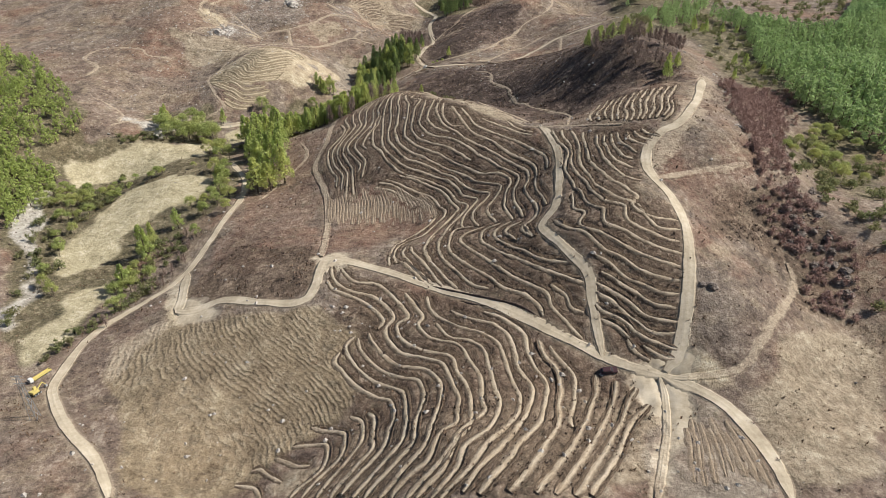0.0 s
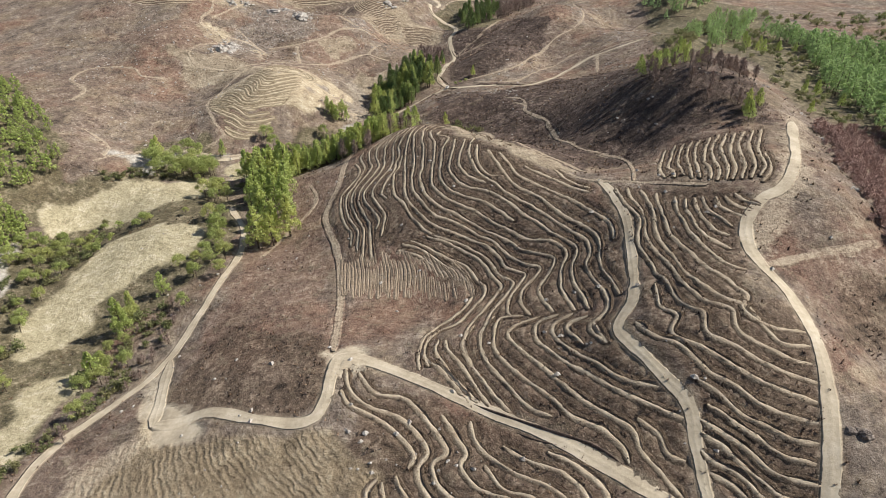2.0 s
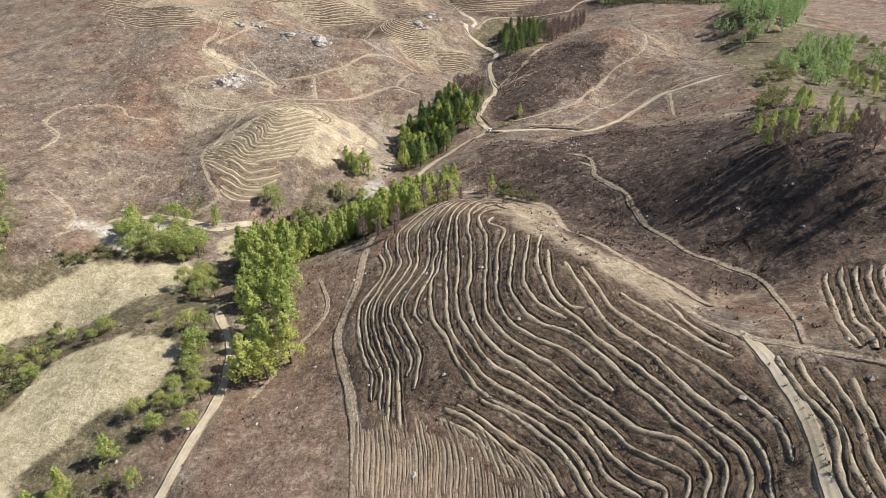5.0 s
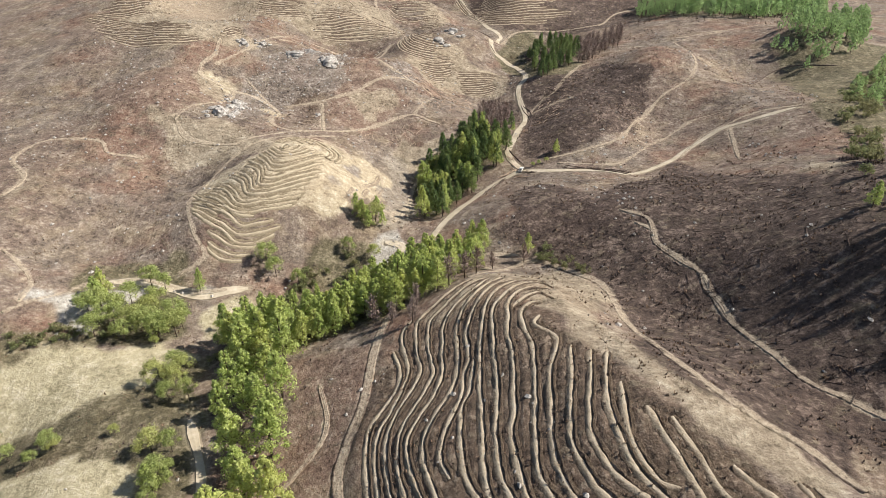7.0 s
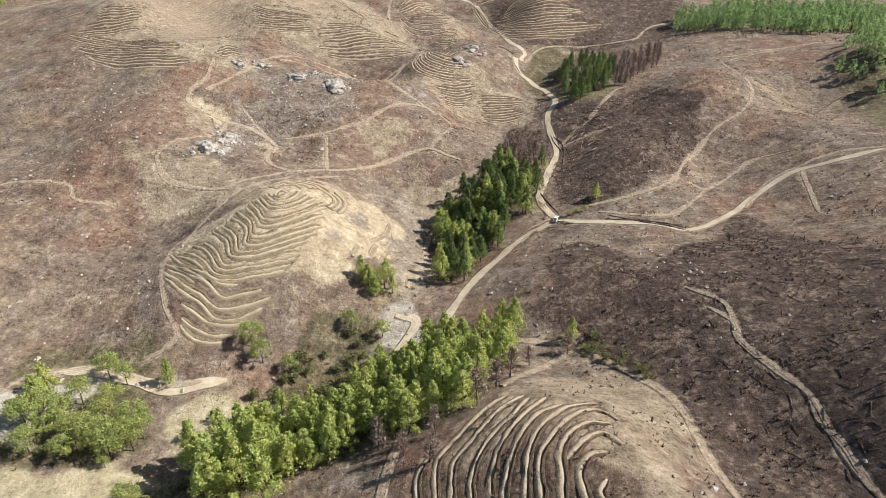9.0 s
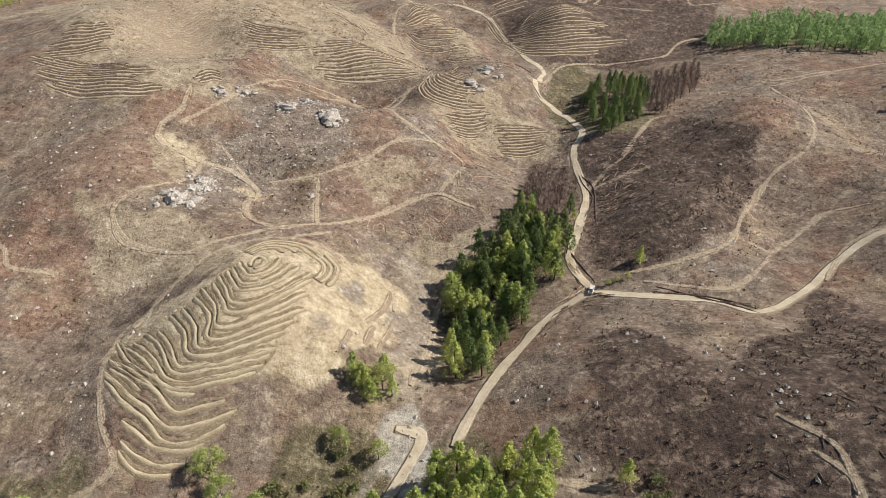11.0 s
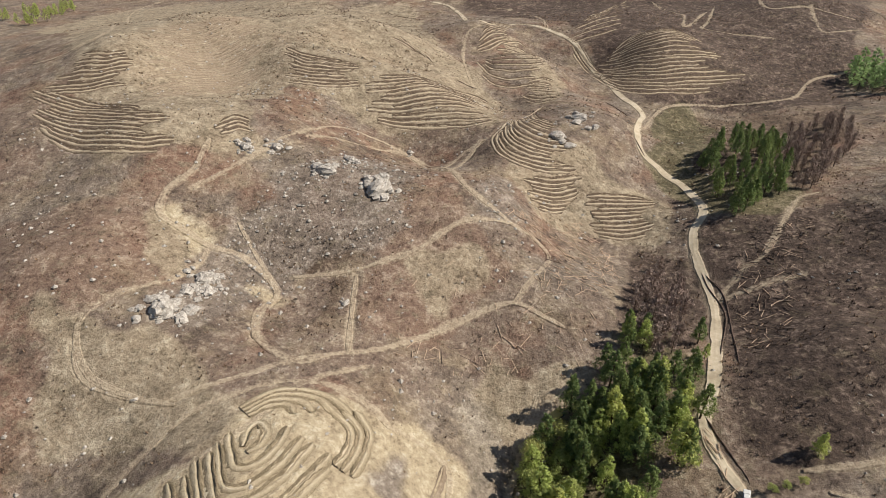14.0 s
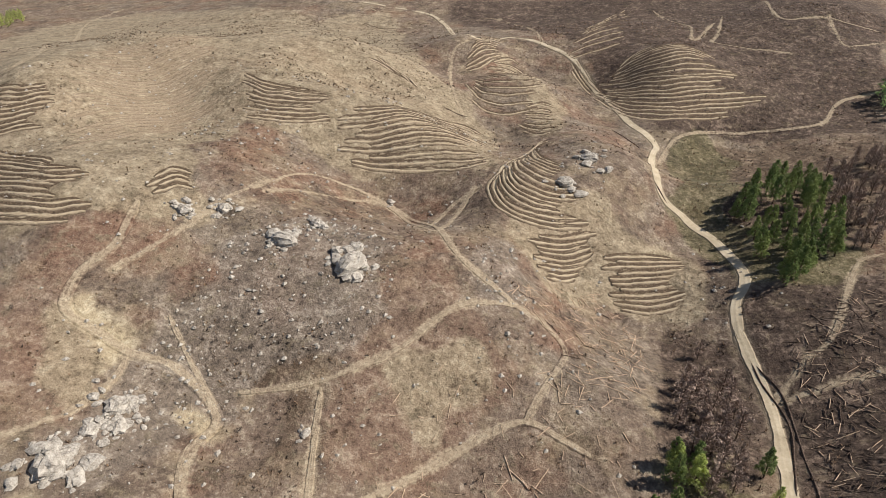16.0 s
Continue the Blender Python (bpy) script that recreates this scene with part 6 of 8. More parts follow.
def build_roads():
    """Worn ways: each a strip of the land's own soil, bare in the wheel lines and overgrown at its edges."""
    for name, (width, points) in ROADS.items():
        line = ROAD_LINES[name]
        n = len(line)
        pale = width > PALE_WIDTH
        h = width / 2 * (0.80 + 0.45 * value_noise(line[:, 0], line[:, 1], 7, 31)) * (1.0 if pale else 0.85)
        h = h * np.clip(np.minimum(np.arange(n), np.arange(n)[::-1]) / 4.0 + 0.4, 0, 1)
        off = h[:, None] * (ROAD_CUT + 0.25 * (value_noise(line[:, 0][:, None] + ROAD_CUT * 11, line[:, 1][:, None], 3.0, 33) - 0.5))
        me = strip("dirt_road", line, off, np.broadcast_to(ROAD_RISE, (n, 10)), lambda x, y: 0.8 * land(x, y) + 0.2 * land(x.mean(1), y.mean(1))[:, None], SOIL)
        co = np.empty(n * 10 * 3, np.float32)
        me.vertices.foreach_get("co", co)
        x, y = co[0::3].astype(float), co[1::3].astype(float)
        worn = (ROAD_WEAR[None] * (0.75 + 0.5 * value_noise(line[:, 0], line[:, 1], 12, 34))[:, None]).ravel()
        for use in USE_NAMES:
            values = sampled(np.broadcast_to(GROUND_USES.get(use, 0.0), (len(YS), len(XS))), x, y)
            if use == ("lane" if pale else "track"):
                values = np.maximum(values, worn if pale else 0.85 * worn)
            layer = me.attributes.new(use, "FLOAT", "POINT")
            layer.data.foreach_set("value", np.ascontiguousarray(values, dtype=np.float32))
        tagged(new("road" if pale else "track", me), "pale dusty dirt road with wheel ruts" if pale else "narrow dull dirt track across burnt scrub", "road", kind="structure")


build_roads()


# offsets downhill and heights over the bench's middle
BENCH_CUT = np.array([-1.75, -1.20, -0.75, -0.25, 0.28, 0.70, 1.35, 2.3])
BENCH_RISE = np.array([-0.30, 0.42, -0.38, 0.10, 0.20, 0.02, 0.0, -0.55])
# 1 is darkest: scrub on the banks, painted shade in the uphill ditch
RISER_AND_DITCH = np.array([1.0, 1.0, 1.0, 0.15, 0.0, 0.45, 0.80, 1.0])


def build_terraces():
    for group, label, size, lines in TERRACE_SETS:
        soft = group == "furrow terraces"
        for line in lines:
            n = len(line)
            if n < 4:
                continue
            sign = downhill(line)
            if sign < 0:
                line = line[::-1]
            wob = size * (0.46 + 0.30 * value_noise(line[:, 0], line[:, 1], 11, 51) + 0.20 * value_noise(line[:, 0], line[:, 1], 1.9, 53))
            taper = np.clip(np.minimum(np.arange(n), np.arange(n)[::-1]) / 3.0 + 0.45, 0, 1)
            off = (wob * taper)[:, None] * BENCH_CUT + 0.40 * (value_noise(line[:, 0], line[:, 1], 4.5, 54) - 0.5)[:, None] + 0.3 * (value_noise(line[:, 0][:, None] + BENCH_CUT * 9, line[:, 1][:, None], 1.3, 55) - 0.5)
            rise = (0.5 if soft else 1.0) * (BENCH_RISE[None] + 0.36 * (value_noise(line[:, 0][:, None] + BENCH_CUT * 3, line[:, 1][:, None], 1.5, 52) - 0.5)) * taper[:, None] + (0.14 if soft else 0.0)

            def level(x, y):
                z = land(x, y)
                mid = z[:, 4:5]
                return z * np.array([1, 0.9, 0.5, 0.3, 0.2, 0.6, 0.95, 1]) + mid * np.array([0, 0.1, 0.5, 0.7, 0.8, 0.4, 0.05, 0])

            me = strip("terrace", line, off, rise, level, STRAW_BENCH if group == "mound terraces" else FURROW_EARTH if soft else BENCH)
            layer = me.attributes.new("riser", "FLOAT", "POINT")
            layer.data.foreach_set("value", np.ascontiguousarray(np.broadcast_to(RISER_AND_DITCH, (n, 8)), dtype=np.float32).ravel())
            tagged(new("terrace", me), label, "terrace", group, "structure")


build_terraces()


def build_banks():
    for points in BANKS:
        line = spline(points, 1.0)
        n = len(line)
        taper = np.clip(np.minimum(np.arange(n), np.arange(n)[::-1]) / 3.0, 0.1, 1)
        size = 0.36 * taper * (0.7 + 0.6 * value_noise(line[:, 0], line[:, 1], 2.5, 81))
        me = strip("dark_bank", line, size[:, None] * np.array([-0.9, -0.6, -0.2, 0.2, 0.6, 0.9]), size[:, None] * np.array([-0.5, 0.5, 1.0, 0.95, 0.45, -0.5]), land, BURNT_LOG)
        tagged(new("dark_bank", me), "low dark bank edging the road", "bank", "road banks", "structure")


build_banks()


# ---- trees ----
GROVES = (
    ("poplar_grove", "pine", 26, 17, [(-111, 323.7), (-95.5, 331.3), (-74, 276.8), (-72.2, 248.3), (-77, 239.3), (-88, 253.7), (-102.6, 292.4)]),
    ("track_grove", "broadleaf", 9, 9, [(-124.9, 301.1), (-115.8, 314.2), (-105, 290.7), (-111.9, 276.9), (-106.8, 258.2), (-99.2, 259), (-106.2, 281.6)]),
    ("field_hedge", "broadleaf", 20, 5, [(-171.3, 256.5), (-164, 270.6), (-165.4, 281.1), (-148.2, 279.9), (-126.4, 282.2), (-120.5, 291.9), (-116.6, 282.4), (-136.2, 270.4), (-141.7, 264.1), (-150.2, 252.6), (-161.7, 251.1)]),
    ("field_grove", "broadleaf", 16, 11, [(-158.3, 324), (-151.5, 335.6), (-139.7, 336.8), (-128.6, 330.9), (-126.9, 322.3), (-139.9, 317.5), (-152.6, 317.6)]),
    ("strip_west", "pine", 34, 12, [(-98.4, 333.5), (-91.2, 344.1), (-77.6, 337), (-67.8, 328.7), (-70.8, 318.4), (-78.2, 315.2), (-87.5, 314), (-97.6, 320.7)]),
    ("strip_mid", "pine", 46, 13, [(-80.2, 345.9), (-68.2, 358.8), (-62, 363.1), (-49.5, 356.6), (-39.4, 342.2), (-40.1, 328.3), (-48.6, 321.1), (-60.3, 320.5), (-70.8, 329.1)]),
    ("strip_east", "pine", 22, 12, [(-59.4, 369), (-47.4, 371), (-37.2, 372.8), (-28.8, 371.5), (-32.1, 350.8), (-39.4, 343.4), (-50, 361.8)]),
    ("strip_brush", "shrub", 34, 4, [(-105.6, 346), (-98.9, 368.3), (-79.3, 377.5), (-69.6, 365), (-81.6, 355.4), (-91.6, 343.7), (-93.1, 326.5), (-101.8, 315.3), (-111.6, 311.6), (-110.4, 320.7)]),
    ("valley_pines", "pine", 24, 14, [(-62.4, 449.1), (-58.5, 459), (-45.5, 464.3), (-35.9, 477.5), (-28.6, 487.7), (-22.2, 473.7), (-23.2, 450.2), (-32.2, 442.8), (-43.6, 432.4), (-45.8, 413.3), (-55.2, 401.1), (-60.5, 411.5), (-58.6, 432.9)]),
    ("valley_dark_pines", "dark_pine", 26, 13, [(-62.4, 449.6), (-58.6, 459.4), (-45.5, 464.8), (-35.8, 478.1), (-28.5, 488.5), (-22.1, 474.3), (-23.1, 450.8), (-32.1, 443.4), (-43.5, 432.9), (-45.8, 413.9), (-55.3, 401.6), (-60.6, 412.1), (-58.7, 433.4)]),
    ("valley_broadleaf", "broadleaf", 10, 9, [(-63.9, 455), (-50.2, 466.3), (-44.4, 453), (-52.7, 437.8), (-59.7, 438.2)]),
    ("bare_valley", "bare", 16, 9, [(-32.8, 535.1), (-19.4, 544.1), (-16.7, 515.7), (-28, 495.8), (-35.7, 499.6)]),
    ("bare_valley_south", "bare", 20, 9, [(-34.5, 520.9), (-19.2, 518.6), (-20.1, 494), (-27.7, 479.5), (-33.9, 489.9)]),
    ("dark_pines", "dark_pine", 52, 11, [(-3.2, 610), (18.3, 637.9), (34, 652.6), (28.8, 602.9), (20.5, 577.8), (3.9, 559.1), (-5.7, 564.9), (-7.3, 591.2)]),
    ("bare_wood", "bare", 36, 10, [(42.9, 659.6), (67.1, 664.1), (61, 626), (36.4, 582), (24.6, 578.7), (29.2, 611.2)]),
    ("summit_bare", "bare", 60, 7, [(73.5, 317.3), (98, 331.7), (145.9, 383.7), (103.6, 278.4), (93.5, 266.5), (82.5, 271), (69.6, 287.2)]),
    ("summit_green", "pine", 18, 8, [(69.2, 342.3), (81.1, 339.5), (132.3, 404.7), (92.7, 292.5), (76.2, 294.8), (65.8, 305.4)]),
    ("summit_corner", "pine", 4, 7, [(94.2, 264.9), (99.9, 267.1), (96.8, 256.1), (91.4, 254.4)]),
    ("brush_slope", "bare", 130, 3.5, [(113.2, 248.4), (168.7, 302.6), (155, 257.4), (120.9, 209.3), (119.5, 193), (105.9, 180.9), (100.3, 194.2), (106.3, 225.6)]),
    ("slope_oaks", "broadleaf", 24, 6, [(145.4, 249.5), (166.4, 251.4), (170, 231.8), (155.1, 196.9), (135.5, 188.4), (134.2, 207.8), (126.8, 216.9)]),
    ("slope_bushes", "shrub", 46, 4, [(138.7, 235.1), (160.1, 238.3), (169.5, 219.6), (118.1, 130), (120.7, 147), (123.7, 165.8), (123.3, 188), (119.5, 199.7)]),
    ("brush_cliff", "bare", 120, 3, [(99.6, 179.3), (116.5, 182.4), (124.5, 159.8), (117.4, 136.4), (102.5, 138.7), (104.3, 159), (97.7, 166.6)]),
    ("road_oaks", "broadleaf", 22, 6, [(-116.2, 152.3), (-120.9, 186.8), (-121.8, 213.7), (-107.6, 226.7), (-104.2, 271.8), (-108.8, 305.2), (-98.5, 253.1), (-101, 214.3), (-109.3, 205.2), (-109.5, 185.1), (-111.7, 161.3)]),
    ("river_oaks", "broadleaf", 26, 6, [(-181.9, 245.5), (-179.7, 263.1), (-165.9, 271), (-149.6, 229.5), (-152.6, 216.5), (-140.2, 184.9), (-130.3, 149.3), (-137.3, 154.9), (-149.3, 190.7)]),
    ("riverside", "shrub", 40, 4, [(-169.1, 214.2), (-180.7, 264.5), (-169.7, 272.7), (-161.9, 287.5), (-150.6, 251.9), (-155.7, 226.6), (-145.5, 198), (-143.8, 177.2), (-139.1, 163.1), (-136.2, 150), (-152.8, 173.9)]),
    ("road_brush", "shrub", 34, 3, [(-111.3, 163.5), (-119.8, 197.2), (-114.4, 211.7), (-107.3, 225.1), (-101.9, 209.3), (-105.6, 194.9), (-106.6, 178.2), (-113.9, 154.1), (-117, 140.4), (-122, 140.2), (-121.6, 154.7)]),
    ("road_brush_brown", "bare", 26, 4, [(-113, 170.7), (-116.4, 211.2), (-107, 224.3), (-97.7, 210.9), (-100.2, 187.9), (-106, 168.8), (-114.3, 145), (-113.6, 134.6)]),
    ("ford_shrubs", "shrub", 16, 3, [(-174.9, 309.8), (-162.9, 318.3), (-146.1, 319.3), (-156.6, 313.2), (-169.6, 305.9)]),
    ("slope_shrubs", "shrub", 12, 3, [(-14, 364.8), (-6, 366), (5.3, 351.8), (7.2, 341.4), (1, 350.7), (-9.6, 360.1)]),
    ("wood_east_wood", "pine", 820, 11, [(203.7, 499.9), (211.9, 446.2), (188.9, 383.3), (167.3, 291.3), (162.3, 269.7), (169, 253), (174.2, 225.8), (260, 300), (327.5, 476.5), (271.6, 439.9), (243.2, 445.5)]),
    ("wood_west_wood", "pine", 330, 9, [(-351.5, 422.4), (-285.5, 404), (-254, 385.7), (-216.3, 345.7), (-192.5, 314.4), (-191.4, 298.2), (-202.4, 278.1), (-228, 244.7)]),
    ("wood_west_wood_low", "pine", 70, 8, [(-215.4, 273.1), (-194.1, 274.1), (-182.8, 266.6), (-183.4, 248.8), (-180.9, 232), (-178.6, 216.9)]),
    ("wood_north_east_wood", "pine", 300, 13, [(97.3, 754.4), (266.8, 782.5), (229.3, 705.9), (163.3, 666.2), (90.6, 720.4)]),
    ("wood_east_far_wood", "pine", 120, 11, [(138.6, 573.8), (152.4, 597.3), (222.9, 704.7), (269.9, 720.4), (198, 576.8), (170.2, 557), (154.4, 554.6)]),
    ("wood_east_mid_wood", "pine", 75, 9, [(149, 495.9), (195.1, 549.4), (221.7, 547.2), (178.9, 467.8), (140, 430)]),
    ("wood_north_west_wood", "pine", 30, 10, [(-601.5, 842), (-578.6, 912.2), (-547.3, 883), (-531, 806)]),
    ("brush_ridge", "bare", 330, 4, [(113.8, 253.9), (152.2, 300.5), (171.3, 299.6), (162.9, 276.4), (145, 256), (118.6, 195.4), (114.4, 164.7), (103.8, 154.9), (102.7, 179.8), (104.8, 202.9)]),
    ("edge_shrubs", "shrub", 50, 5, [(149, 495.9), (195.1, 549.4), (86.2, 345.4), (82.5, 351)]),
    ("ridge_scrub", "shrub", 60, 4, [(195.6, 542.9), (209.6, 504.1), (204.5, 428.6), (183.8, 371.4), (167.3, 291.3), (147, 308.5), (153.9, 356.9), (158.4, 415.1)]),
    ("ridge_pines", "pine", 14, 8, [(195.6, 542.9), (209.6, 504.1), (204.5, 428.6), (183.8, 371.4), (167.3, 291.3), (147, 308.5), (153.9, 356.9), (158.4, 415.1)]),
    ("wood_back", "pine", 160, 12, [(273.4, 443.1), (327.5, 476.5), (372.2, 550.4), (351.9, 556.8)]),
    ("scrub_hillside", "shrub", 60, 5, [(231.2, 562.2), (344.7, 556.5), (301.9, 480), (251.5, 462.7), (210.9, 473.6)]),
    ("valley_fill", "dark_pine", 34, 12, [(-36.9, 502.6), (-18.6, 504.5), (-15.9, 483.3), (-20.2, 452.9), (-29.6, 442.9), (-35.5, 433.2), (-44.7, 404), (-57.9, 404.7), (-58, 430.8), (-64.5, 454.4), (-62.3, 464.3), (-46.9, 470.5)]),
)
SINGLE_TREES = (
    ("pine", 20, [(-117.6, 207)]),
    ("pine", 9, [(-111.8, 226.2), (-119.8, 217.6)]),
    ("pine", 10, [(-117.7, 187.1), (-117, 191.8)]),
    ("shrub", 5, [(-120.3, 184), (-115.5, 214.6), (-111.1, 210.4), (-105.3, 181.2)]),
    ("broadleaf", 9, [(-110.4, 239)]),
    ("broadleaf", 7, [(-102.3, 233.8), (-99.6, 241.3), (-93.7, 234.4), (-95.5, 245.5)]),
    ("pine", 10, [(-105.8, 263.9)]),
    ("pine", 13, [(-157.8, 335.8), (-157.1, 331.4)]),
    ("broadleaf", 9, [(-147.1, 345.7), (-141.5, 344.7)]),
    ("pine", 9, [(-130, 346.9)]),
    ("broadleaf", 4, [(-112.6, 337.1), (-117.1, 329.7), (-132.4, 317.6)]),
    ("pine", 9, [(-79.9, 392.4), (-76.7, 390.4), (-74.8, 398.4), (-82.2, 394.6), (-71.9, 393.6)]),
    ("broadleaf", 8, [(-72.4, 376.4)]),
    ("broadleaf", 9, [(-97.7, 358.8), (-106.3, 359.3), (-110.6, 362.8), (-82.8, 378)]),
    ("broadleaf", 10, [(-95.1, 308.4), (-100.6, 311.3)]),
    ("pine", 9, [(-13.5, 365.4)]),
    ("pine", 8, [(3.3, 456.8)]),
    ("pine", 7, [(-16.7, 489), (3.3, 458)]),
    ("broadleaf", 8, [(-57.6, 457.9), (-52.8, 454.6)]),
    ("broadleaf", 9, [(-80.7, 393.4), (-74.7, 394.9)]),
    ("pine", 10, [(-37.8, 493.8), (-33.4, 490.7)]),
    ("bare", 10, [(-62, 320.2), (-39.5, 329.6), (-35, 336.2), (-31.5, 342.4), (-48.4, 320.2), (-48.6, 311), (-55.2, 315.5), (-26, 352.7), (-15, 360.3)]),
    ("broadleaf", 3, [(-5.1, 448.1), (-1.4, 449.3), (-8.1, 446.9)]),
)


def leaf_cloud(rng, lobes, per_lobe, size):
    """Small leaf triangles round the surfaces of lobes (x, y, z, radius, flatness): (n * 3, 3) corners."""
    out = []
    for x, y, z, r, flat in lobes:
        d = rng.normal(size=(per_lobe, 3))
        d /= np.linalg.norm(d, axis=1)[:, None]
        c = np.array([x, y, z]) + d * np.array([r, r, r * flat]) * rng.uniform(0.35, 1.2, (per_lobe, 1))
        a = np.cross(d, rng.normal(size=(per_lobe, 3)))
        a /= np.linalg.norm(a, axis=1)[:, None] + 1e-9
        b = np.cross(d, a) + 0.5 * rng.normal(size=(per_lobe, 3))
        s = size * rng.uniform(0.6, 1.35, (per_lobe, 1))
        out.append(np.stack([c - a * s, c + a * s, c + b * s * 1.5], 1))
    return np.concatenate(out).reshape(-1, 3)


@functools.lru_cache(None)
def crown_points(kind, seed, light=False):
    """Crown of a tree of height one."""
    rng = np.random.default_rng(seed)
    lobes = []
    if kind in ("pine", "dark_pine"):
        n = 16 if light else 44
        for i in range(n):
            f = (i + 0.5) / n
            z = 0.20 + 0.76 * f
            wide = (0.23 if kind == "pine" else 0.20) * (1 - f) ** 0.75 + 0.028
            a = i * 2.4 + rng.uniform(-0.6, 0.6)
            reach = wide * rng.uniform(0.35, 1.0)
            lobes.append((math.cos(a) * reach, math.sin(a) * reach, z, wide * rng.uniform(0.22, 0.46), rng.uniform(0.8, 1.5)))
        return leaf_cloud(rng, lobes, 32 if light else 66, 0.0145 if not light else 0.026)
    if kind == "broadleaf":
        n = 14 if light else 22
        for i in range(n):
            a, e = rng.uniform(0, 6.28), rng.uniform(-0.25, 1.35)
            r = 0.34 * rng.uniform(0.55, 1.0)
            lobes.append((math.cos(a) * math.cos(e) * r, math.sin(a) * math.cos(e) * r, 0.56 + math.sin(e) * 0.30, rng.uniform(0.10, 0.17), rng.uniform(0.6, 0.95)))
        return leaf_cloud(rng, lobes, 26 if light else 100, 0.0180)
    if kind == "shrub":
        for i in range(11):
            a, r = rng.uniform(0, 6.28), rng.uniform(0.05, 0.5)
            lobes.append((math.cos(a) * r, math.sin(a) * r, rng.uniform(0.25, 0.75), rng.uniform(0.16, 0.30), 0.8))
        return leaf_cloud(rng, lobes, 24, 0.065)
    # scorched: bare limbs and twigs with a few brown tufts
    out = []
    for i in range(190):
        z = rng.uniform(0.22, 0.92)
        a, up = rng.uniform(0, 6.28), rng.uniform(0.2, 0.9)
        reach = 0.34 * (1.05 - z) ** 0.6 * rng.uniform(0.4, 1)
        root = np.array([math.cos(a) * reach * 0.25, math.sin(a) * reach * 0.25, z - 0.06])
        tip = np.array([math.cos(a) * reach, math.sin(a) * reach, z + up * 0.12])
        w = np.cross(tip - root, rng.normal(size=3))
        w *= 0.010 / (np.linalg.norm(w) + 1e-9)
        out += [root - w, root + w, tip]
    lobes = [(rng.normal() * 0.10, rng.normal() * 0.10, rng.uniform(0.35, 0.85), 0.11, 0.9) for _ in range(16)]
    return np.vstack([np.array(out), leaf_cloud(rng, lobes, 14, 0.022)])


def trunk_points(kind, seed, sides=6):
    """A tapered, slightly bent trunk with limbs for a tree of height one: corners and quads."""
    rng = np.random.default_rng(seed + 500)
    verts, faces = [], []

    def limb(points, radii):
        base = len(verts)
        for p, r in zip(points, radii):
            for k in range(sides):
                a = 2 * math.pi * k / sides
                verts.append((p[0] + r * math.cos(a), p[1] + r * math.sin(a), p[2]))
        for j in range(len(points) - 1):
            for k in range(sides):
                faces.append((base + j * sides + k, base + j * sides + (k + 1) % sides, base + (j + 1) * sides + (k + 1) % sides, base + (j + 1) * sides + k))

    top = {"shrub": 0.45, "broadleaf": 0.6}.get(kind, 0.93)
    bend = rng.normal(size=2) * 0.018
    thick = 0.030 if kind == "shrub" else 0.019
    limb([(bend[0] * f * f, bend[1] * f * f, -0.05 + (top + 0.05) * f) for f in (0, 0.3, 0.65, 1)], [thick * (1.15 - 0.85 * f) for f in (0, 0.3, 0.65, 1)])
    for i in range(6):
        z, a, r = rng.uniform(0.28, 0.75) * top, i * 1.05 + rng.uniform(0, 0.6), rng.uniform(0.10, 0.2)
        limb([(0, 0, z), (math.cos(a) * r * 0.5, math.sin(a) * r * 0.5, z + 0.05), (math.cos(a) * r, math.sin(a) * r, z + 0.12)], [thick * 0.42, thick * 0.3, thick * 0.12])
    return np.array(verts), np.array(faces)


TREE_WORDS = {
    "pine": ("pine_tree", "light green pine tree with a loose uneven crown", "pine tree", "crown"),
    "dark_pine": ("pine_tree", "dark green pine tree standing in a valley grove", "pine tree", "crown"),
    "broadleaf": ("broadleaf_tree", "round green broadleaf tree with a dense crown", "tree", "crown"),
    "shrub": ("shrub", "low grey-green evergreen shrub on dry ground", "shrub", "foliage"),
    "bare": ("burnt_tree", "scorched brown tree with bare branches after fire", "burnt tree", "bare_crown"),
}
VARIANTS = {"pine": 7, "dark_pine": 5, "broadleaf": 6, "shrub": 4, "bare": 5}
tree_meshes = {}


def tree_data(kind, v):
    if (kind, v) not in tree_meshes:
        pts = crown_points(kind, 100 * v + len(kind))
        crown = mesh_of(kind + "_crown", pts, np.arange(len(pts)).reshape(-1, 3), False)
        crown.materials.append(LEAVES[kind])
        tv, tf = trunk_points(kind, 100 * v + len(kind))
        trunk = mesh_of(kind + "_trunk", tv, tf)
        trunk.materials.append(BARK)
        tree_meshes[kind, v] = trunk, crown
    return tree_meshes[kind, v]


def plant(kind, x, y, height, rng, group):
    name, label, category, crown_name = TREE_WORDS[kind]
    thing = tagged(new(name), label, category, group)
    s = height * rng.uniform(0.8, 1.2)
    thing.matrix_world = Matrix.LocRotScale((x, y, float(land(x, y)) - 0.1), Euler((rng.normal() * 0.03, rng.normal() * 0.03, rng.uniform(0, 6.28))), (s * rng.uniform(0.85, 1.2), s * rng.uniform(0.85, 1.2), s))
    for part_name, data in zip(("trunk", crown_name), tree_data(kind, int(rng.integers(VARIANTS[kind])))):
        ob = new(part_name, data)
        ob.parent = thing
        if part_name == "bare_crown":
            tagged(ob, kind="stuff")
    return thing


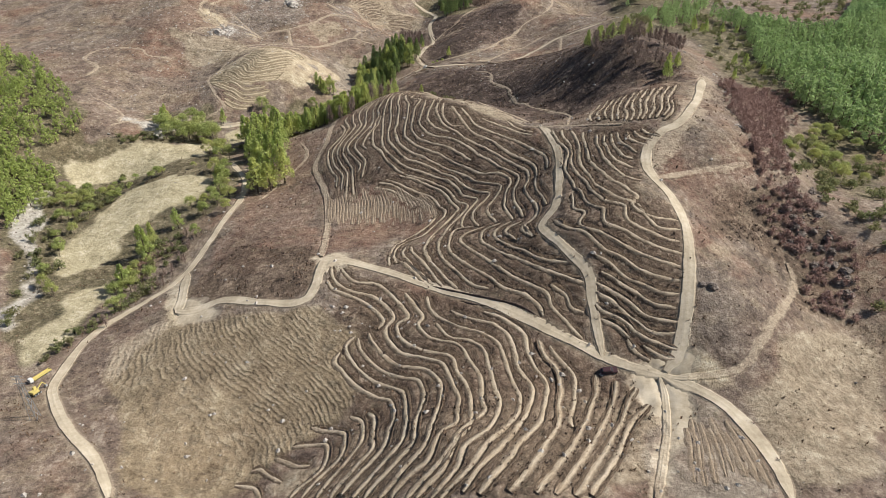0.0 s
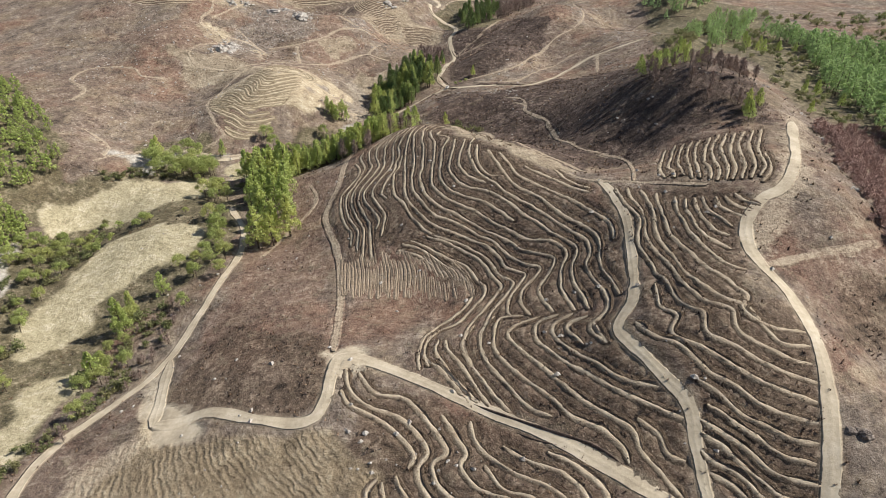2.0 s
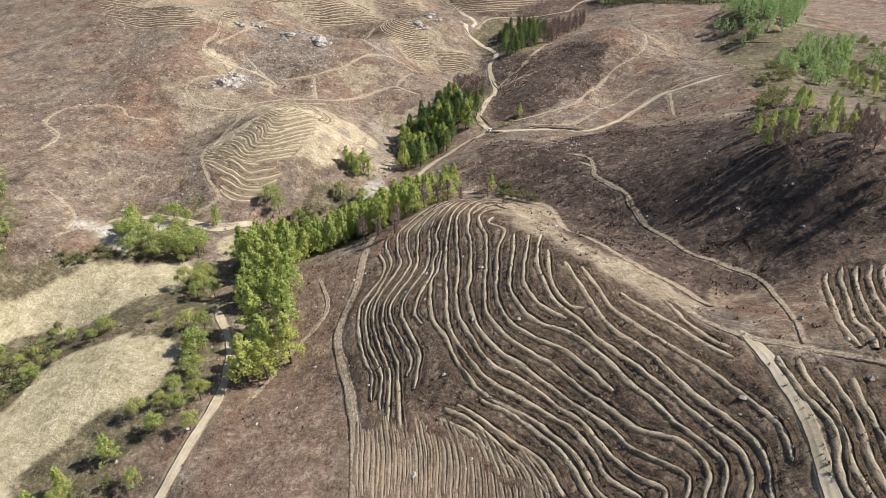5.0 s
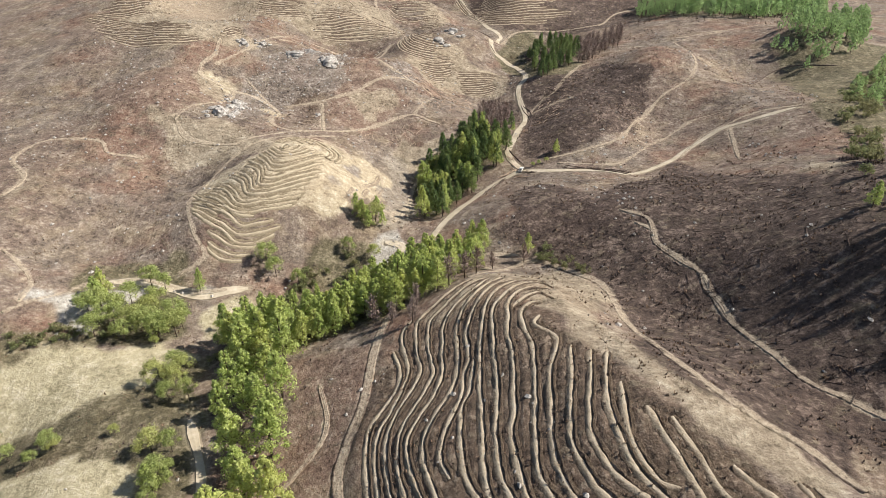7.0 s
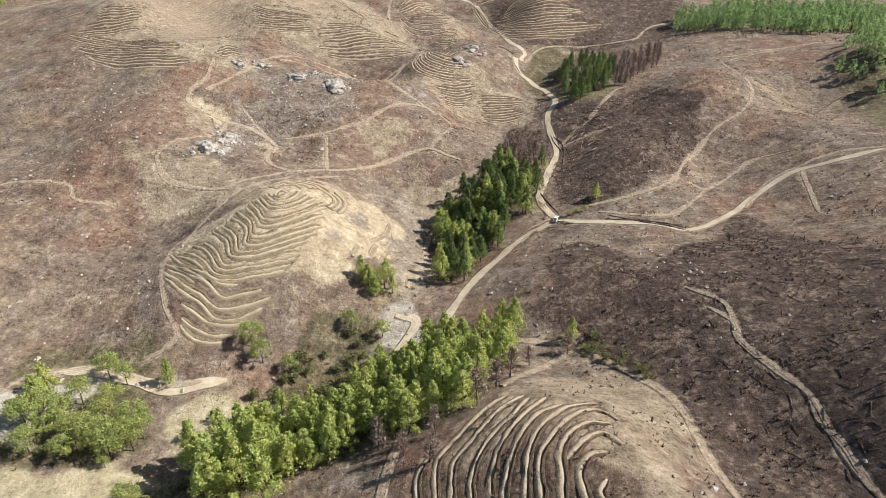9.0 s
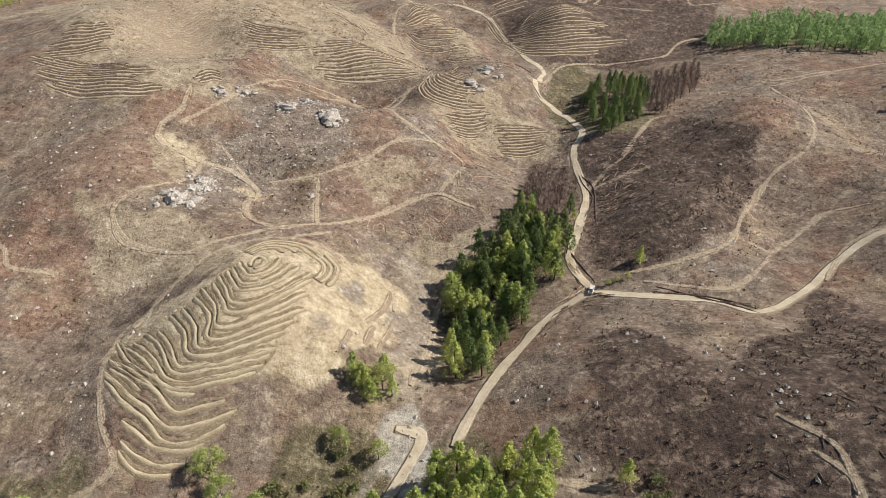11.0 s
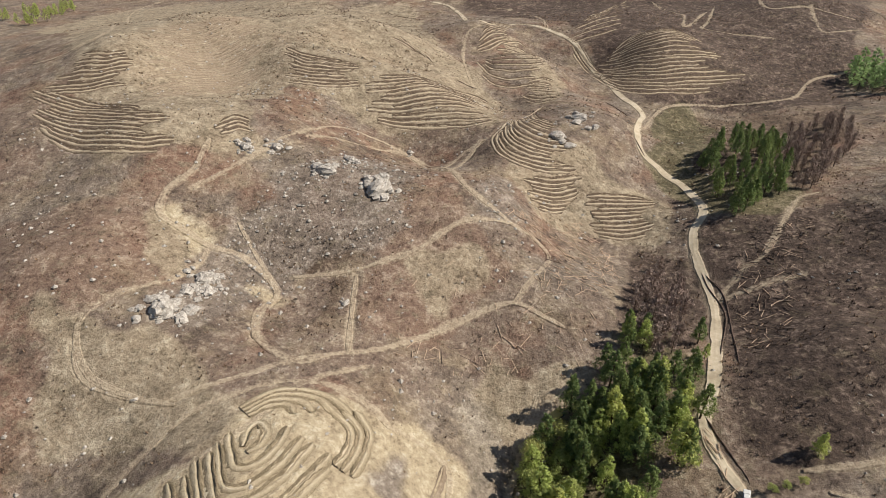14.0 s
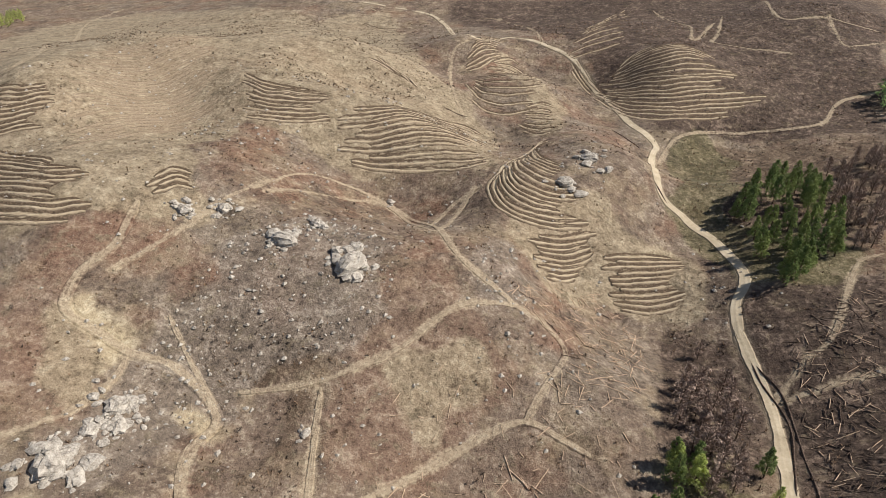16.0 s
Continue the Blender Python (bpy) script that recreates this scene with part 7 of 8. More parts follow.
def scatter(polygon, count, gap, rng):
    """Plan points strewn in an outline, no two nearer than the gap where room allows."""
    p = np.array(polygon, float)
    lo, hi = p.min(0), p.max(0)
    tries = lo + (hi - lo) * rng.random((count * 60, 2))
    tries = tries[inside(tries[:, 0], tries[:, 1], p)]
    out = np.empty((count, 2))
    n = 0
    for k, q in enumerate(tries):
        if n == count:
            break
        if n == 0 or ((out[:n] - q) ** 2).sum(1).min() > (gap * (1 - k / len(tries))) ** 2:
            out[n] = q
            n += 1
    return [(float(a), float(b)) for a, b in out[:n]]


def build_trees():
    rng = np.random.default_rng(7)
    for place, kind, count, height, polygon in GROVES:
        words = place.replace("_", " ")
        gap = {"shrub": 0.5, "bare": 0.28, "broadleaf": 0.42}.get(kind, 0.27) * height
        spots = scatter(polygon, count, gap, rng)
        if place.startswith("wood_"):
            leaves, bark, quads, n = [], [], [], 0
            for x, y in spots:
                s, a = height * rng.uniform(0.75, 1.25), rng.uniform(0, 6.28)
                turn = np.array([[math.cos(a), math.sin(a), 0], [-math.sin(a), math.cos(a), 0], [0, 0, 1]]) * s
                at = np.array([x, y, float(land(x, y)) - 0.1])
                v = int(rng.integers(9))
                leaves.append(crown_points(kind, 900 + v, True) @ turn * np.array([1.25, 1.25, 1.0]) + at)
                tv, tf = trunk_points(kind, 900 + v, 4)
                bark.append(tv @ turn + at)
                quads.append(tf + n)
                n += len(tv)
            pts = np.vstack(leaves)
            crown = mesh_of("wood_crowns", pts, np.arange(len(pts)).reshape(-1, 3), False)
            crown.materials.append(LEAVES["pine" if "west" in place else "wood"])
            wood = tagged(new("woodland", crown), "distant light green pine wood on a hillside", "woodland", kind="stuff")
            stems = mesh_of("wood_stems", np.vstack(bark), np.vstack(quads))
            stems.materials.append(BARK)
            new("trunks", stems).parent = wood
            continue
        if place.startswith("brush_"):
            twigs = []
            for x, y in spots:
                s, a = height * rng.uniform(0.6, 1.3), rng.uniform(0, 6.28)
                turn = np.array([[math.cos(a), math.sin(a), 0], [-math.sin(a), math.cos(a), 0], [0, 0, 1]]) * s
                twigs.append(crown_points("bare", 700 + int(rng.integers(6))) @ turn * np.array([1.7, 1.7, 0.9]) + np.array([x, y, float(land(x, y)) - 0.2 * s]))
            pts = np.vstack(twigs)
            thicket = mesh_of("thicket", pts, np.arange(len(pts)).reshape(-1, 3), False)
            thicket.materials.append(LEAVES["thicket"])
            tagged(new("burnt_thicket", thicket), "reddish brown burnt thicket on a rocky slope", "thicket", kind="stuff")
            continue
        for x, y in spots:
            plant(kind, x, y, height, rng, words)
    for kind, height, spots in SINGLE_TREES:
        for x, y in spots:
            plant(kind, x, y, height, rng, "scattered trees")


build_trees()


# ---- dry scrub, stones, rocks, felled timber ----
CAR_SPOT = [(42.4, 119), (48.1, 119)]
PICKUP_SPOT = [(-13.3, 445), (-12.1, 449.8)]
LORRY_SPOT = [(-118, 134.8), (-115.5, 141.1)]
DIGGER_SPOT = [(-114.9, 127.3), (-114.4, 129.4)]
EXCAVATOR_SPOT = [(-55.5, 466.2), (-53.8, 467.2)]
OUTCROPS = [(-123.1, 527), (-144.9, 532), (-139.2, 543.9), (-57.2, 615.5), (-66.2, 595.8), (-162.1, 456.9), (-160.3, 474.3), (-156.6, 469.8), (-161, 466.5), (-167, 540.4), (-176.1, 534.5), (-129, 588.3), (-119.7, 480.9)]
RIDGE_ROCKS = [(146.7, 353.6), (117.1, 267.5), (113.1, 244.1), (107.1, 220.7), (103.5, 206.7), (157.4, 388), (179.8, 459.3), (136.6, 234.7), (127, 212.8), (115.8, 184.2)]
CLIFF_ROCKS = [(108.8, 173.6), (109.7, 168.2), (110.8, 161.1), (118.6, 172.7), (118.8, 164.4), (117, 155.3), (109.7, 170.9), (110.6, 165.6), (106, 162.5), (114.5, 166.6), (115, 161), (114.6, 155.5), (116.4, 149.8), (115.7, 174.6), (114.5, 178.8), (117.9, 159.8), (117.1, 145.8), (111.4, 155.7), (71, 134.2), (121.7, 183.8), (119.3, 153)]
FELLED = [(-79.8, 534.6), (-70.8, 550.7), (-52.7, 559.1), (-40.8, 545), (-38.6, 522.9), (-54.4, 502.8), (-65.6, 507.7), (-63.2, 522.3), (-73, 530.1)]
FELLED_LOW = [(-98, 476), (-82, 490), (-66, 488), (-62, 480), (-74, 474), (-95, 468)]
PILE_ROAD = [(-30.2, 425.4), (-27.5, 430.6), (-24.4, 435.3), (-21.5, 437.3)]
PILE_EAST = [(-14.6, 437.8), (-10.6, 436.5)]
PILE_STACK = [(-11.9, 442.6), (-8.5, 442)]
PILE_SLOPE = [(-22.6, 442.3), (-18.9, 444.2), (-16.5, 446.9)]
PILE_BANK = [(6.8, 443), (15.3, 439.9), (23.2, 436.6), (30.8, 434)]
PILE_RED = [(11.1, 433.8), (15.6, 432.2), (19.6, 429.5)]
PILE_NORTH = [(-19.9, 464.5), (-17.9, 457.6), (-16.8, 452)]
BURN_SLOPE = [(-0.7, 543), (28.9, 564.3), (2.5, 489.6), (-5.2, 491.1), (-3, 514.5)]
SLOPE_LITTER = [(-105, 500), (-75, 515), (-45, 500), (-50, 478), (-75, 470), (-105, 465)]
BURN_HILL = [(5, 385), (55, 435), (75, 372), (100, 380), (95, 300), (50, 262), (35, 300), (15, 345)]
PYLON_SPOT = [(-107.4, 115.9), (-106, 115.9)]


def field_at(xs, ys, field, x, y):
    """Nearest values of a grid field at plan points."""
    i = np.clip(np.searchsorted(xs, x), 0, len(xs) - 1)
    j = np.clip(np.searchsorted(ys, y), 0, len(ys) - 1)
    return field[j, i]


def in_zone(kind, x, y):
    hit = np.zeros(len(x), bool)
    for k, p in ZONES:
        if k == kind:
            hit |= inside(x, y, p)
    return hit


def twig_clumps(x, y, size, rng, blades=6):
    """Upright spiky triangles: corners of one mesh for all clumps."""
    n = len(x)
    base = np.stack([x, y, land(x, y) - 0.05], 1)[:, None, :]
    a = rng.uniform(0, 2 * np.pi, (n, blades))
    lean = rng.uniform(0.15, 0.95, (n, blades))
    s = size[:, None] * rng.uniform(0.6, 1.2, (n, blades))
    out = np.stack([np.cos(a), np.sin(a), np.zeros_like(a)], -1)
    side = np.stack([-np.sin(a), np.cos(a), np.zeros_like(a)], -1)
    root = base + out * (0.35 * s * rng.random((n, blades)))[..., None]
    tip = root + out * (lean * s * 0.9)[..., None] + np.array([0, 0, 1.0]) * ((1.1 - lean * 0.7) * s)[..., None]
    w = side * (0.20 * s)[..., None]
    return np.stack([root - w, root + w, tip], 2).reshape(-1, 3)


def build_scrub():
    rng = np.random.default_rng(11)
    coarse_x, coarse_y = np.arange(-275, 140, 1.0), np.arange(70, 660, 1.0)
    road = distance_field(coarse_x, coarse_y, list(ROAD_LINES.values()), 4.0)
    bench = distance_field(coarse_x, coarse_y, TERRACE_LINES, 3.0)
    n = 280000
    x, y = rng.uniform(-270, 132, n), rng.uniform(74, 640, n)
    lumpy = value_noise(x, y, 9, 61) * 0.6 + value_noise(x, y, 2.5, 62) * 0.4
    chance = np.clip((lumpy - 0.32) * 1.6, 0.02, 1) * 0.42
    dark = in_zone("dark", x, y)
    brush = in_zone("brush", x, y)
    chance[dark] *= 2.4
    chance[brush] *= 1.7
    for kind, keep in (("field", 0.02), ("pale", 0.10), ("clear", 0.10), ("gravel", 0.02), ("grey", 0.45), ("red", 0.8)):
        chance[in_zone(kind, x, y)] *= keep
    chance[field_at(coarse_x, coarse_y, road, x, y) < 1.9] = 0
    chance[field_at(coarse_x, coarse_y, bench, x, y) < 1.25] *= 0.05
    take = rng.random(n) < chance
    x, y, dark, brush = x[take], y[take], dark[take], brush[take]
    size = (0.25 + 0.85 * rng.random(len(x)) ** 2) * np.where(dark, 0.95, np.where(brush, 0.95, 0.85))
    charred = (dark | brush) & (rng.random(len(x)) < 0.6) | (rng.random(len(x)) < 0.22)
    # rank growth along the terrace risers
    along = np.vstack([l for g, _, _, lines in TERRACE_SETS if g not in ("mound terraces", "straw hill terraces", "furrow terraces", "far hill terraces") for l in lines])
    along = np.repeat(along, 2, 0)
    reach = rng.uniform(1.1, 2.6, len(along)) * rng.choice([-1, 1], len(along))
    turn = rng.uniform(0, 6.28, len(along))
    rx, ry = along[:, 0] + reach * np.cos(turn), along[:, 1] + reach * np.sin(turn)
    rank = value_noise(rx, ry, 8, 66) > 0.34
    x, y = np.append(x, rx[rank]), np.append(y, ry[rank])
    size = np.append(size, rng.uniform(0.25, 0.75, rank.sum()))
    charred = np.append(charred, rng.random(rank.sum()) < 0.65)
    far_n = 26000
    fx, fy = rng.uniform(-420, 240, far_n), rng.uniform(640, 870, far_n)
    keep = rng.random(far_n) < np.clip(value_noise(fx, fy, 16, 65) * 1.4 - 0.3, 0.05, 1)
    x, y = np.append(x, fx[keep]), np.append(y, fy[keep])
    size = np.append(size, rng.uniform(0.5, 1.1, keep.sum()))
    charred = np.append(charred, rng.random(keep.sum()) < 0.5)
    for mask, mat, label in ((charred, CHAR_TWIGS, "charred dark scrub stubble on burnt slopes"), (~charred, DRY_TWIGS, "dry brown scrub and dead grass on the hills")):
        pts = twig_clumps(x[mask], y[mask], size[mask], rng)
        me = mesh_of("scrub", pts, np.arange(len(pts)).reshape(-1, 3), False)
        me.materials.append(mat)
        tagged(new("dry_scrub", me), label, "scrub", kind="stuff")


build_scrub()


def build_bushes():
    """Burnt-over bushes dotted about the slopes, too many to count."""
    rng = np.random.default_rng(12)
    n = 9000
    x, y = rng.uniform(-270, 132, n), rng.uniform(74, 760, n)
    chance = np.clip(value_noise(x, y, 26, 67) * 1.9 - 0.75, 0.03, 1) * 0.5
    for kind, keep in (("field", 0.0), ("pale", 0.12), ("clear", 0.1), ("gravel", 0.0), ("straw", 0.4)):
        chance[in_zone(kind, x, y)] *= keep
    road = np.vstack([l[::2] for l in ROAD_LINES.values()])
    benches = np.vstack([l[::2] for l in TERRACE_LINES])
    clumps = {0: [], 1: []}
    take = rng.random(n) < chance
    for px, py in zip(x[take], y[take]):
        if ((road - (px, py)) ** 2).sum(1).min() < 7 or ((benches - (px, py)) ** 2).sum(1).min() < 4:
            continue
        s = 0.35 + 0.65 * rng.random() ** 2.5
        z = float(land(px, py))
        lobes = [(px + rng.normal() * 0.45 * s, py + rng.normal() * 0.45 * s, z + s * rng.uniform(0.2, 0.7), s * rng.uniform(0.35, 0.6), 0.8) for _ in range(3)]
        clumps[int(rng.random() < 0.4)].append(leaf_cloud(rng, lobes, 13, 0.16 * s))
    for k, mat, label in ((0, CHAR_TWIGS, "dark burnt bushes dotted over the slopes"), (1, DRY_TWIGS, "dry brown bushes dotted over the slopes")):
        pts = np.vstack(clumps[k])
        me = mesh_of("bushes", pts, np.arange(len(pts)).reshape(-1, 3), False)
        me.materials.append(mat)
        tagged(new("burnt_bushes", me), label, "bushes", kind="stuff")


build_bushes()


def boulder_points(rng, rings=5, sides=8, rough=0.28):
    """A rough angular stone of radius one: corners and quads."""
    verts = []
    for j in range(rings + 1):
        e = -math.pi / 2 + math.pi * j / rings
        for k in range(sides):
            a = 2 * math.pi * k / sides + 0.3 * (j % 2)
            r = 1 + rough * rng.normal()
            verts.append((math.cos(e) * math.cos(a) * r, math.cos(e) * math.sin(a) * r, math.sin(e) * 0.75 * (1 + 0.5 * rough * rng.normal())))
    idx = np.arange((rings + 1) * sides).reshape(rings + 1, sides)
    faces = np.stack([idx[:-1], np.roll(idx[:-1], -1, 1), np.roll(idx[1:], -1, 1), idx[1:]], -1).reshape(-1, 4)
    return np.array(verts), faces


def build_stones():
    """Loose stones, too many to count."""
    rng = np.random.default_rng(13)
    shapes = [boulder_points(rng, 2, 5, 0.22) for _ in range(8)]
    n = 130000
    x, y = rng.uniform(-270, 132, n), rng.uniform(74, 650, n)
    chance = np.clip(value_noise(x, y, 22, 71) * 1.5 - 0.75, 0.015, 1) * 0.16
    chance[in_zone("stony", x, y)] = 0.55
    chance[in_zone("gravel", x, y)] = 0.4
    chance[in_zone("field", x, y)] *= 0.25
    front = inside(x, y, [(p[0], p[1]) for p in ((-40, 165), (40, 120), (30, 80), (-30, 85))])
    chance[front] = np.maximum(chance[front], 0.10)
    hill = (x < -50) & (y > 400)
    chance[hill] = np.maximum(chance[hill], 0.03 + 0.16 * np.clip(value_noise(x[hill], y[hill], 14, 72) * 2.2 - 1.1, 0, 1))
    take = rng.random(n) < chance
    verts, faces, m = [], [], 0
    for px, py in zip(x[take], y[take]):
        v, f = shapes[int(rng.integers(8))]
        s, a = 0.13 + 0.75 * rng.random() ** 3.5, rng.uniform(0, 6.28)
        turn = np.array([[math.cos(a), math.sin(a), 0], [-math.sin(a), math.cos(a), 0], [0, 0, 1]])
        verts.append(v @ turn * s + np.array([px, py, float(land(px, py)) + 0.2 * s]))
        faces.append(f + m)
        m += len(v)
    me = mesh_of("stones", np.vstack(verts), np.vstack(faces), False)
    me.materials.append(PALE_STONE)
    tagged(new("loose_stones", me), "loose pale stones strewn over the dry hills", "stones", kind="stuff")


build_stones()


def build_rocks():
    rng = np.random.default_rng(17)
    sizes = {0: 12.5, 1: 9.0, 2: 6.0, 3: 8.5, 4: 8.5, 5: 12.0, 6: 8.0, 7: 5.0, 8: 5.0, 9: 6.0, 10: 5.5, 11: 4.0}
    jobs = [(q, sizes.get(i, 3.0), "weathered grey limestone outcrop on a bare slope") for i, q in enumerate(OUTCROPS)]
    jobs += [(q, 2.2, "pale jagged rock on a ridge crest") for q in RIDGE_ROCKS] + [(q, 3.9, "dark brown rock in a burnt rocky slope") for q in CLIFF_ROCKS]
    for (px, py), size, label in jobs:
        crag = tagged(new("rock_outcrop"), label, "rock", "rock outcrops")
        crag.location = (px, py, float(land(px, py)))
        for k in range(24 if size > 4 else 8):
            v, f = boulder_points(rng, 9, 13, 0.14) if k == 0 else boulder_points(rng, 5, 7, 0.19)
            s = size * (0.36 if k == 0 else 0.05 + 0.19 * rng.random() ** 1.5)
            ox, oy = (0.0, 0.0) if k == 0 else size * 0.38 * rng.normal(size=2)
            v = v * np.array([s * rng.uniform(0.8, 1.4), s * rng.uniform(0.7, 1.1), s * (0.95 if k == 0 else rng.uniform(0.6, 1.0))])
            a = rng.uniform(0, 6.28)
            v = v @ np.array([[math.cos(a), math.sin(a), 0], [-math.sin(a), math.cos(a), 0], [0, 0, 1]])
            me = mesh_of("stone", v + np.array([ox, oy, float(land(px + ox, py + oy) - land(px, py)) + 0.08 * s]), f, False)
            me.materials.append(CLIFF_STONE if "dark" in label else PALE_STONE)
            new("stone", me).parent = crag


build_rocks()


def log_mesh(length, r, seed):
    rng = np.random.default_rng(seed)
    sides, verts = 7, []
    for j, f in enumerate((0, 0.35, 0.7, 1)):
        bend = rng.normal() * 0.05
        for k in range(sides):
            a = 2 * math.pi * k / sides
            q = r * (1 - 0.35 * f)
            verts.append((length * (f - 0.5), q * math.cos(a) + bend, q * math.sin(a)))
    idx = np.arange(4 * sides).reshape(4, sides)
    faces = np.stack([idx[:-1], np.roll(idx[:-1], -1, 1), np.roll(idx[1:], -1, 1), idx[1:]], -1).reshape(-1, 4)
    me = bpy.data.meshes.new("log")
    me.from_pydata(verts, [], [tuple(f) for f in faces] + [tuple(range(sides))[::-1], tuple(range(3 * sides, 4 * sides))])
    return me


LOGS = {}
for wood, mat in (("pale", LOG_WOOD), ("burnt", BURNT_LOG)):
    for i in range(4):
        LOGS[wood, i] = log_mesh(2.4 + 1.1 * i, 0.105 + 0.012 * i, 40 + i)
        LOGS[wood, i].materials.append(mat)


def lay_log(x, y, angle, wood, size, group, label, lift=0.0):
    ob = tagged(new("log", LOGS[wood, size]), label, "log", group)
    d = 1.2
    slope = math.atan2(float(land(x + d * math.cos(angle), y + d * math.sin(angle)) - land(x - d * math.cos(angle), y - d * math.sin(angle))), 2 * d)
    ob.matrix_world = Matrix.LocRotScale((x, y, float(land(x, y)) + 0.11 + lift), Euler((0, -slope, angle)), None)


def build_logs():
    rng = np.random.default_rng(19)
    for polygon, count, wood, group, label in ((FELLED, 110, 0.85, "felled trunks on the slope", "felled pine trunk lying on brown slope"),
                                               (FELLED_LOW, 16, 0.8, "felled trunks on the slope", "felled pine trunk lying on reddish soil"),
                                               (BURN_SLOPE, 30, 0.35, "charred trunks", "charred felled trunk on a burnt slope")):
        for x, y in scatter(polygon, count, 0.9, rng):
            lay_log(x, y, rng.normal() * 1.3 - 0.6, "pale" if rng.random() < wood else "burnt", int(rng.integers(4)), group, label)
    for line, per, wood, label in ((PILE_ROAD, 9, "burnt", "stacked pine log beside the dirt road"), (PILE_EAST, 8, "pale", "stacked reddish log at the road fork"),
                                   (PILE_STACK, 10, "burnt", "stacked charred log at the road fork"), (PILE_SLOPE, 9, "pale", "tumbled pine log below the grove"),
                                   (PILE_BANK, 14, "burnt", "charred log lined along the road bank"), (PILE_RED, 10, "pale", "reddish log heaped on bare soil"),
                                   (PILE_NORTH, 9, "pale", "peeled log lying along the road edge")):
        path = spline(line, 1.6)
        side = across(path)
        for k in range(per + 2):
            i = int(rng.integers(len(path)))
            heading = math.atan2(side[i, 0], -side[i, 1])
            o = rng.normal() * 0.55
            lay_log(path[i, 0] + side[i, 0] * o, path[i, 1] + side[i, 1] * o, heading + rng.normal() * 0.25, wood, int(rng.integers(3)), "log piles", label, 0.18 * (k % 3))


build_logs()


def build_timber():
    """Small felled timber and broken branches lying about, too many to count."""
    rng = np.random.default_rng(23)
    for name, mat, label, plots in (("pale", LOG_WOOD, "pale broken branches and thin trunks on brown slopes", ((FELLED, 110), (FELLED_LOW, 14), (SLOPE_LITTER, 50), (BURN_SLOPE, 90))),
                                    ("dark", BURNT_LOG, "charred broken branches on burnt slopes", ((BURN_SLOPE, 240), (BURN_HILL, 420)))):
        verts, faces, n = [], [], 0
        for polygon, count in plots:
            for x, y in scatter(polygon, count, 0.5, rng):
                length, r, a = rng.uniform(1.2, 4.2), rng.uniform(0.05, 0.12), rng.normal() * 1.3 - 0.6
                d = np.array([math.cos(a), math.sin(a)])
                side = np.array([-d[1], d[0]])
                for f in (-0.5, 0.5):
                    p = np.array([x, y]) + d * length * f
                    z = float(land(p[0], p[1])) + 0.15
                    for k in range(4):
                        u = 0.79 + 1.571 * k
                        q = p + side * r * math.cos(u)
                        verts.append((q[0], q[1], z + r * math.sin(u)))
                faces += [(n + k, n + (k + 1) % 4, n + 4 + (k + 1) % 4, n + 4 + k) for k in range(4)]
                n += 8
        me = mesh_of("timber", verts, faces, False)
        me.materials.append(mat)
        tagged(new("felled_timber", me), label, "timber", kind="stuff")


build_timber()


# ---- vehicles, pylon ----
def paint(name, colour, rough=0.35, metal=0.0):
    m, t, b = material(name, rough)
    n = noise_node(t, 3.0, coords=t.nodes.new("ShaderNodeTexCoord").outputs["Object"])
    t.links.new(mix(t, math_node(t, "MULTIPLY", n.outputs["Fac"], 0.35), colour, tuple(0.6 * c + 0.12 for c in colour)), b.inputs["Base Color"])
    b.inputs["Metallic"].default_value = metal
    b.inputs["Specular IOR Level"].default_value = 0.5
    return m


DARK_PAINT, WHITE_PAINT, YELLOW_PAINT = paint("dark_car_paint", (0.05, 0.012, 0.014)), paint("dusty_white_paint", (0.75, 0.74, 0.70)), paint("yellow_machine_paint", (0.58, 0.47, 0.14), 0.5)
GLASS_DARK, RUBBER, STEEL = paint("dark_window_glass", (0.02, 0.025, 0.03), 0.08), paint("tyre_rubber", (0.02, 0.02, 0.02), 0.85), paint("galvanised_steel", (0.45, 0.46, 0.47), 0.5, 0.6)
LAMP_LENS = paint("lamp_lens", (0.8, 0.8, 0.76), 0.15)


def part(name, bm, mat, parent, label=""):
    me = bpy.data.meshes.new(name)
    bm.to_mesh(me)
    bm.free()
    me.materials.append(mat)
    ob = new(name, me)
    ob.parent = parent
    return tagged(ob, label)


def block(x0, x1, y0, y1, z0, z1, bevel=0.06, taper=0.0, slope=0.0):
    """A bevelled box; taper draws the top in on all sides, slope pulls the front of the top back."""
    bm = bmesh.new()
    bmesh.ops.create_cube(bm, size=1)
    for v in bm.verts:
        top = v.co.z > 0
        x = x0 if v.co.x < 0 else x1
        y = y0 if v.co.y < 0 else y1
        if top:
            x += taper if v.co.x < 0 else -taper - slope
            y += taper if v.co.y < 0 else -taper
        v.co = (x, y, z1 if top else z0)
    bmesh.ops.bevel(bm, geom=bm.edges[:], offset=bevel, segments=2, affect="EDGES")
    return bm


def wheel_bm(x, y, z, r, w):
    bm = bmesh.new()
    bmesh.ops.create_cone(bm, cap_ends=True, segments=16, radius1=r, radius2=r, depth=w, matrix=Matrix.Translation((x, y, z)) @ Matrix.Rotation(math.pi / 2, 4, "X"))
    bmesh.ops.bevel(bm, geom=[e for e in bm.edges if len(e.link_faces) == 2 and e.calc_face_angle() > 1], offset=0.04, segments=1, affect="EDGES")
    return bm


def add_wheels(thing, xs, half, r, w):
    for x in xs:
        for s in (-1, 1):
            tyre = part("wheel", wheel_bm(x, s * half, r, r, w), RUBBER, thing)
            part("rim", wheel_bm(x, s * (half + w * 0.35), r, r * 0.55, w * 0.45), STEEL, tyre, "steel wheel rim")


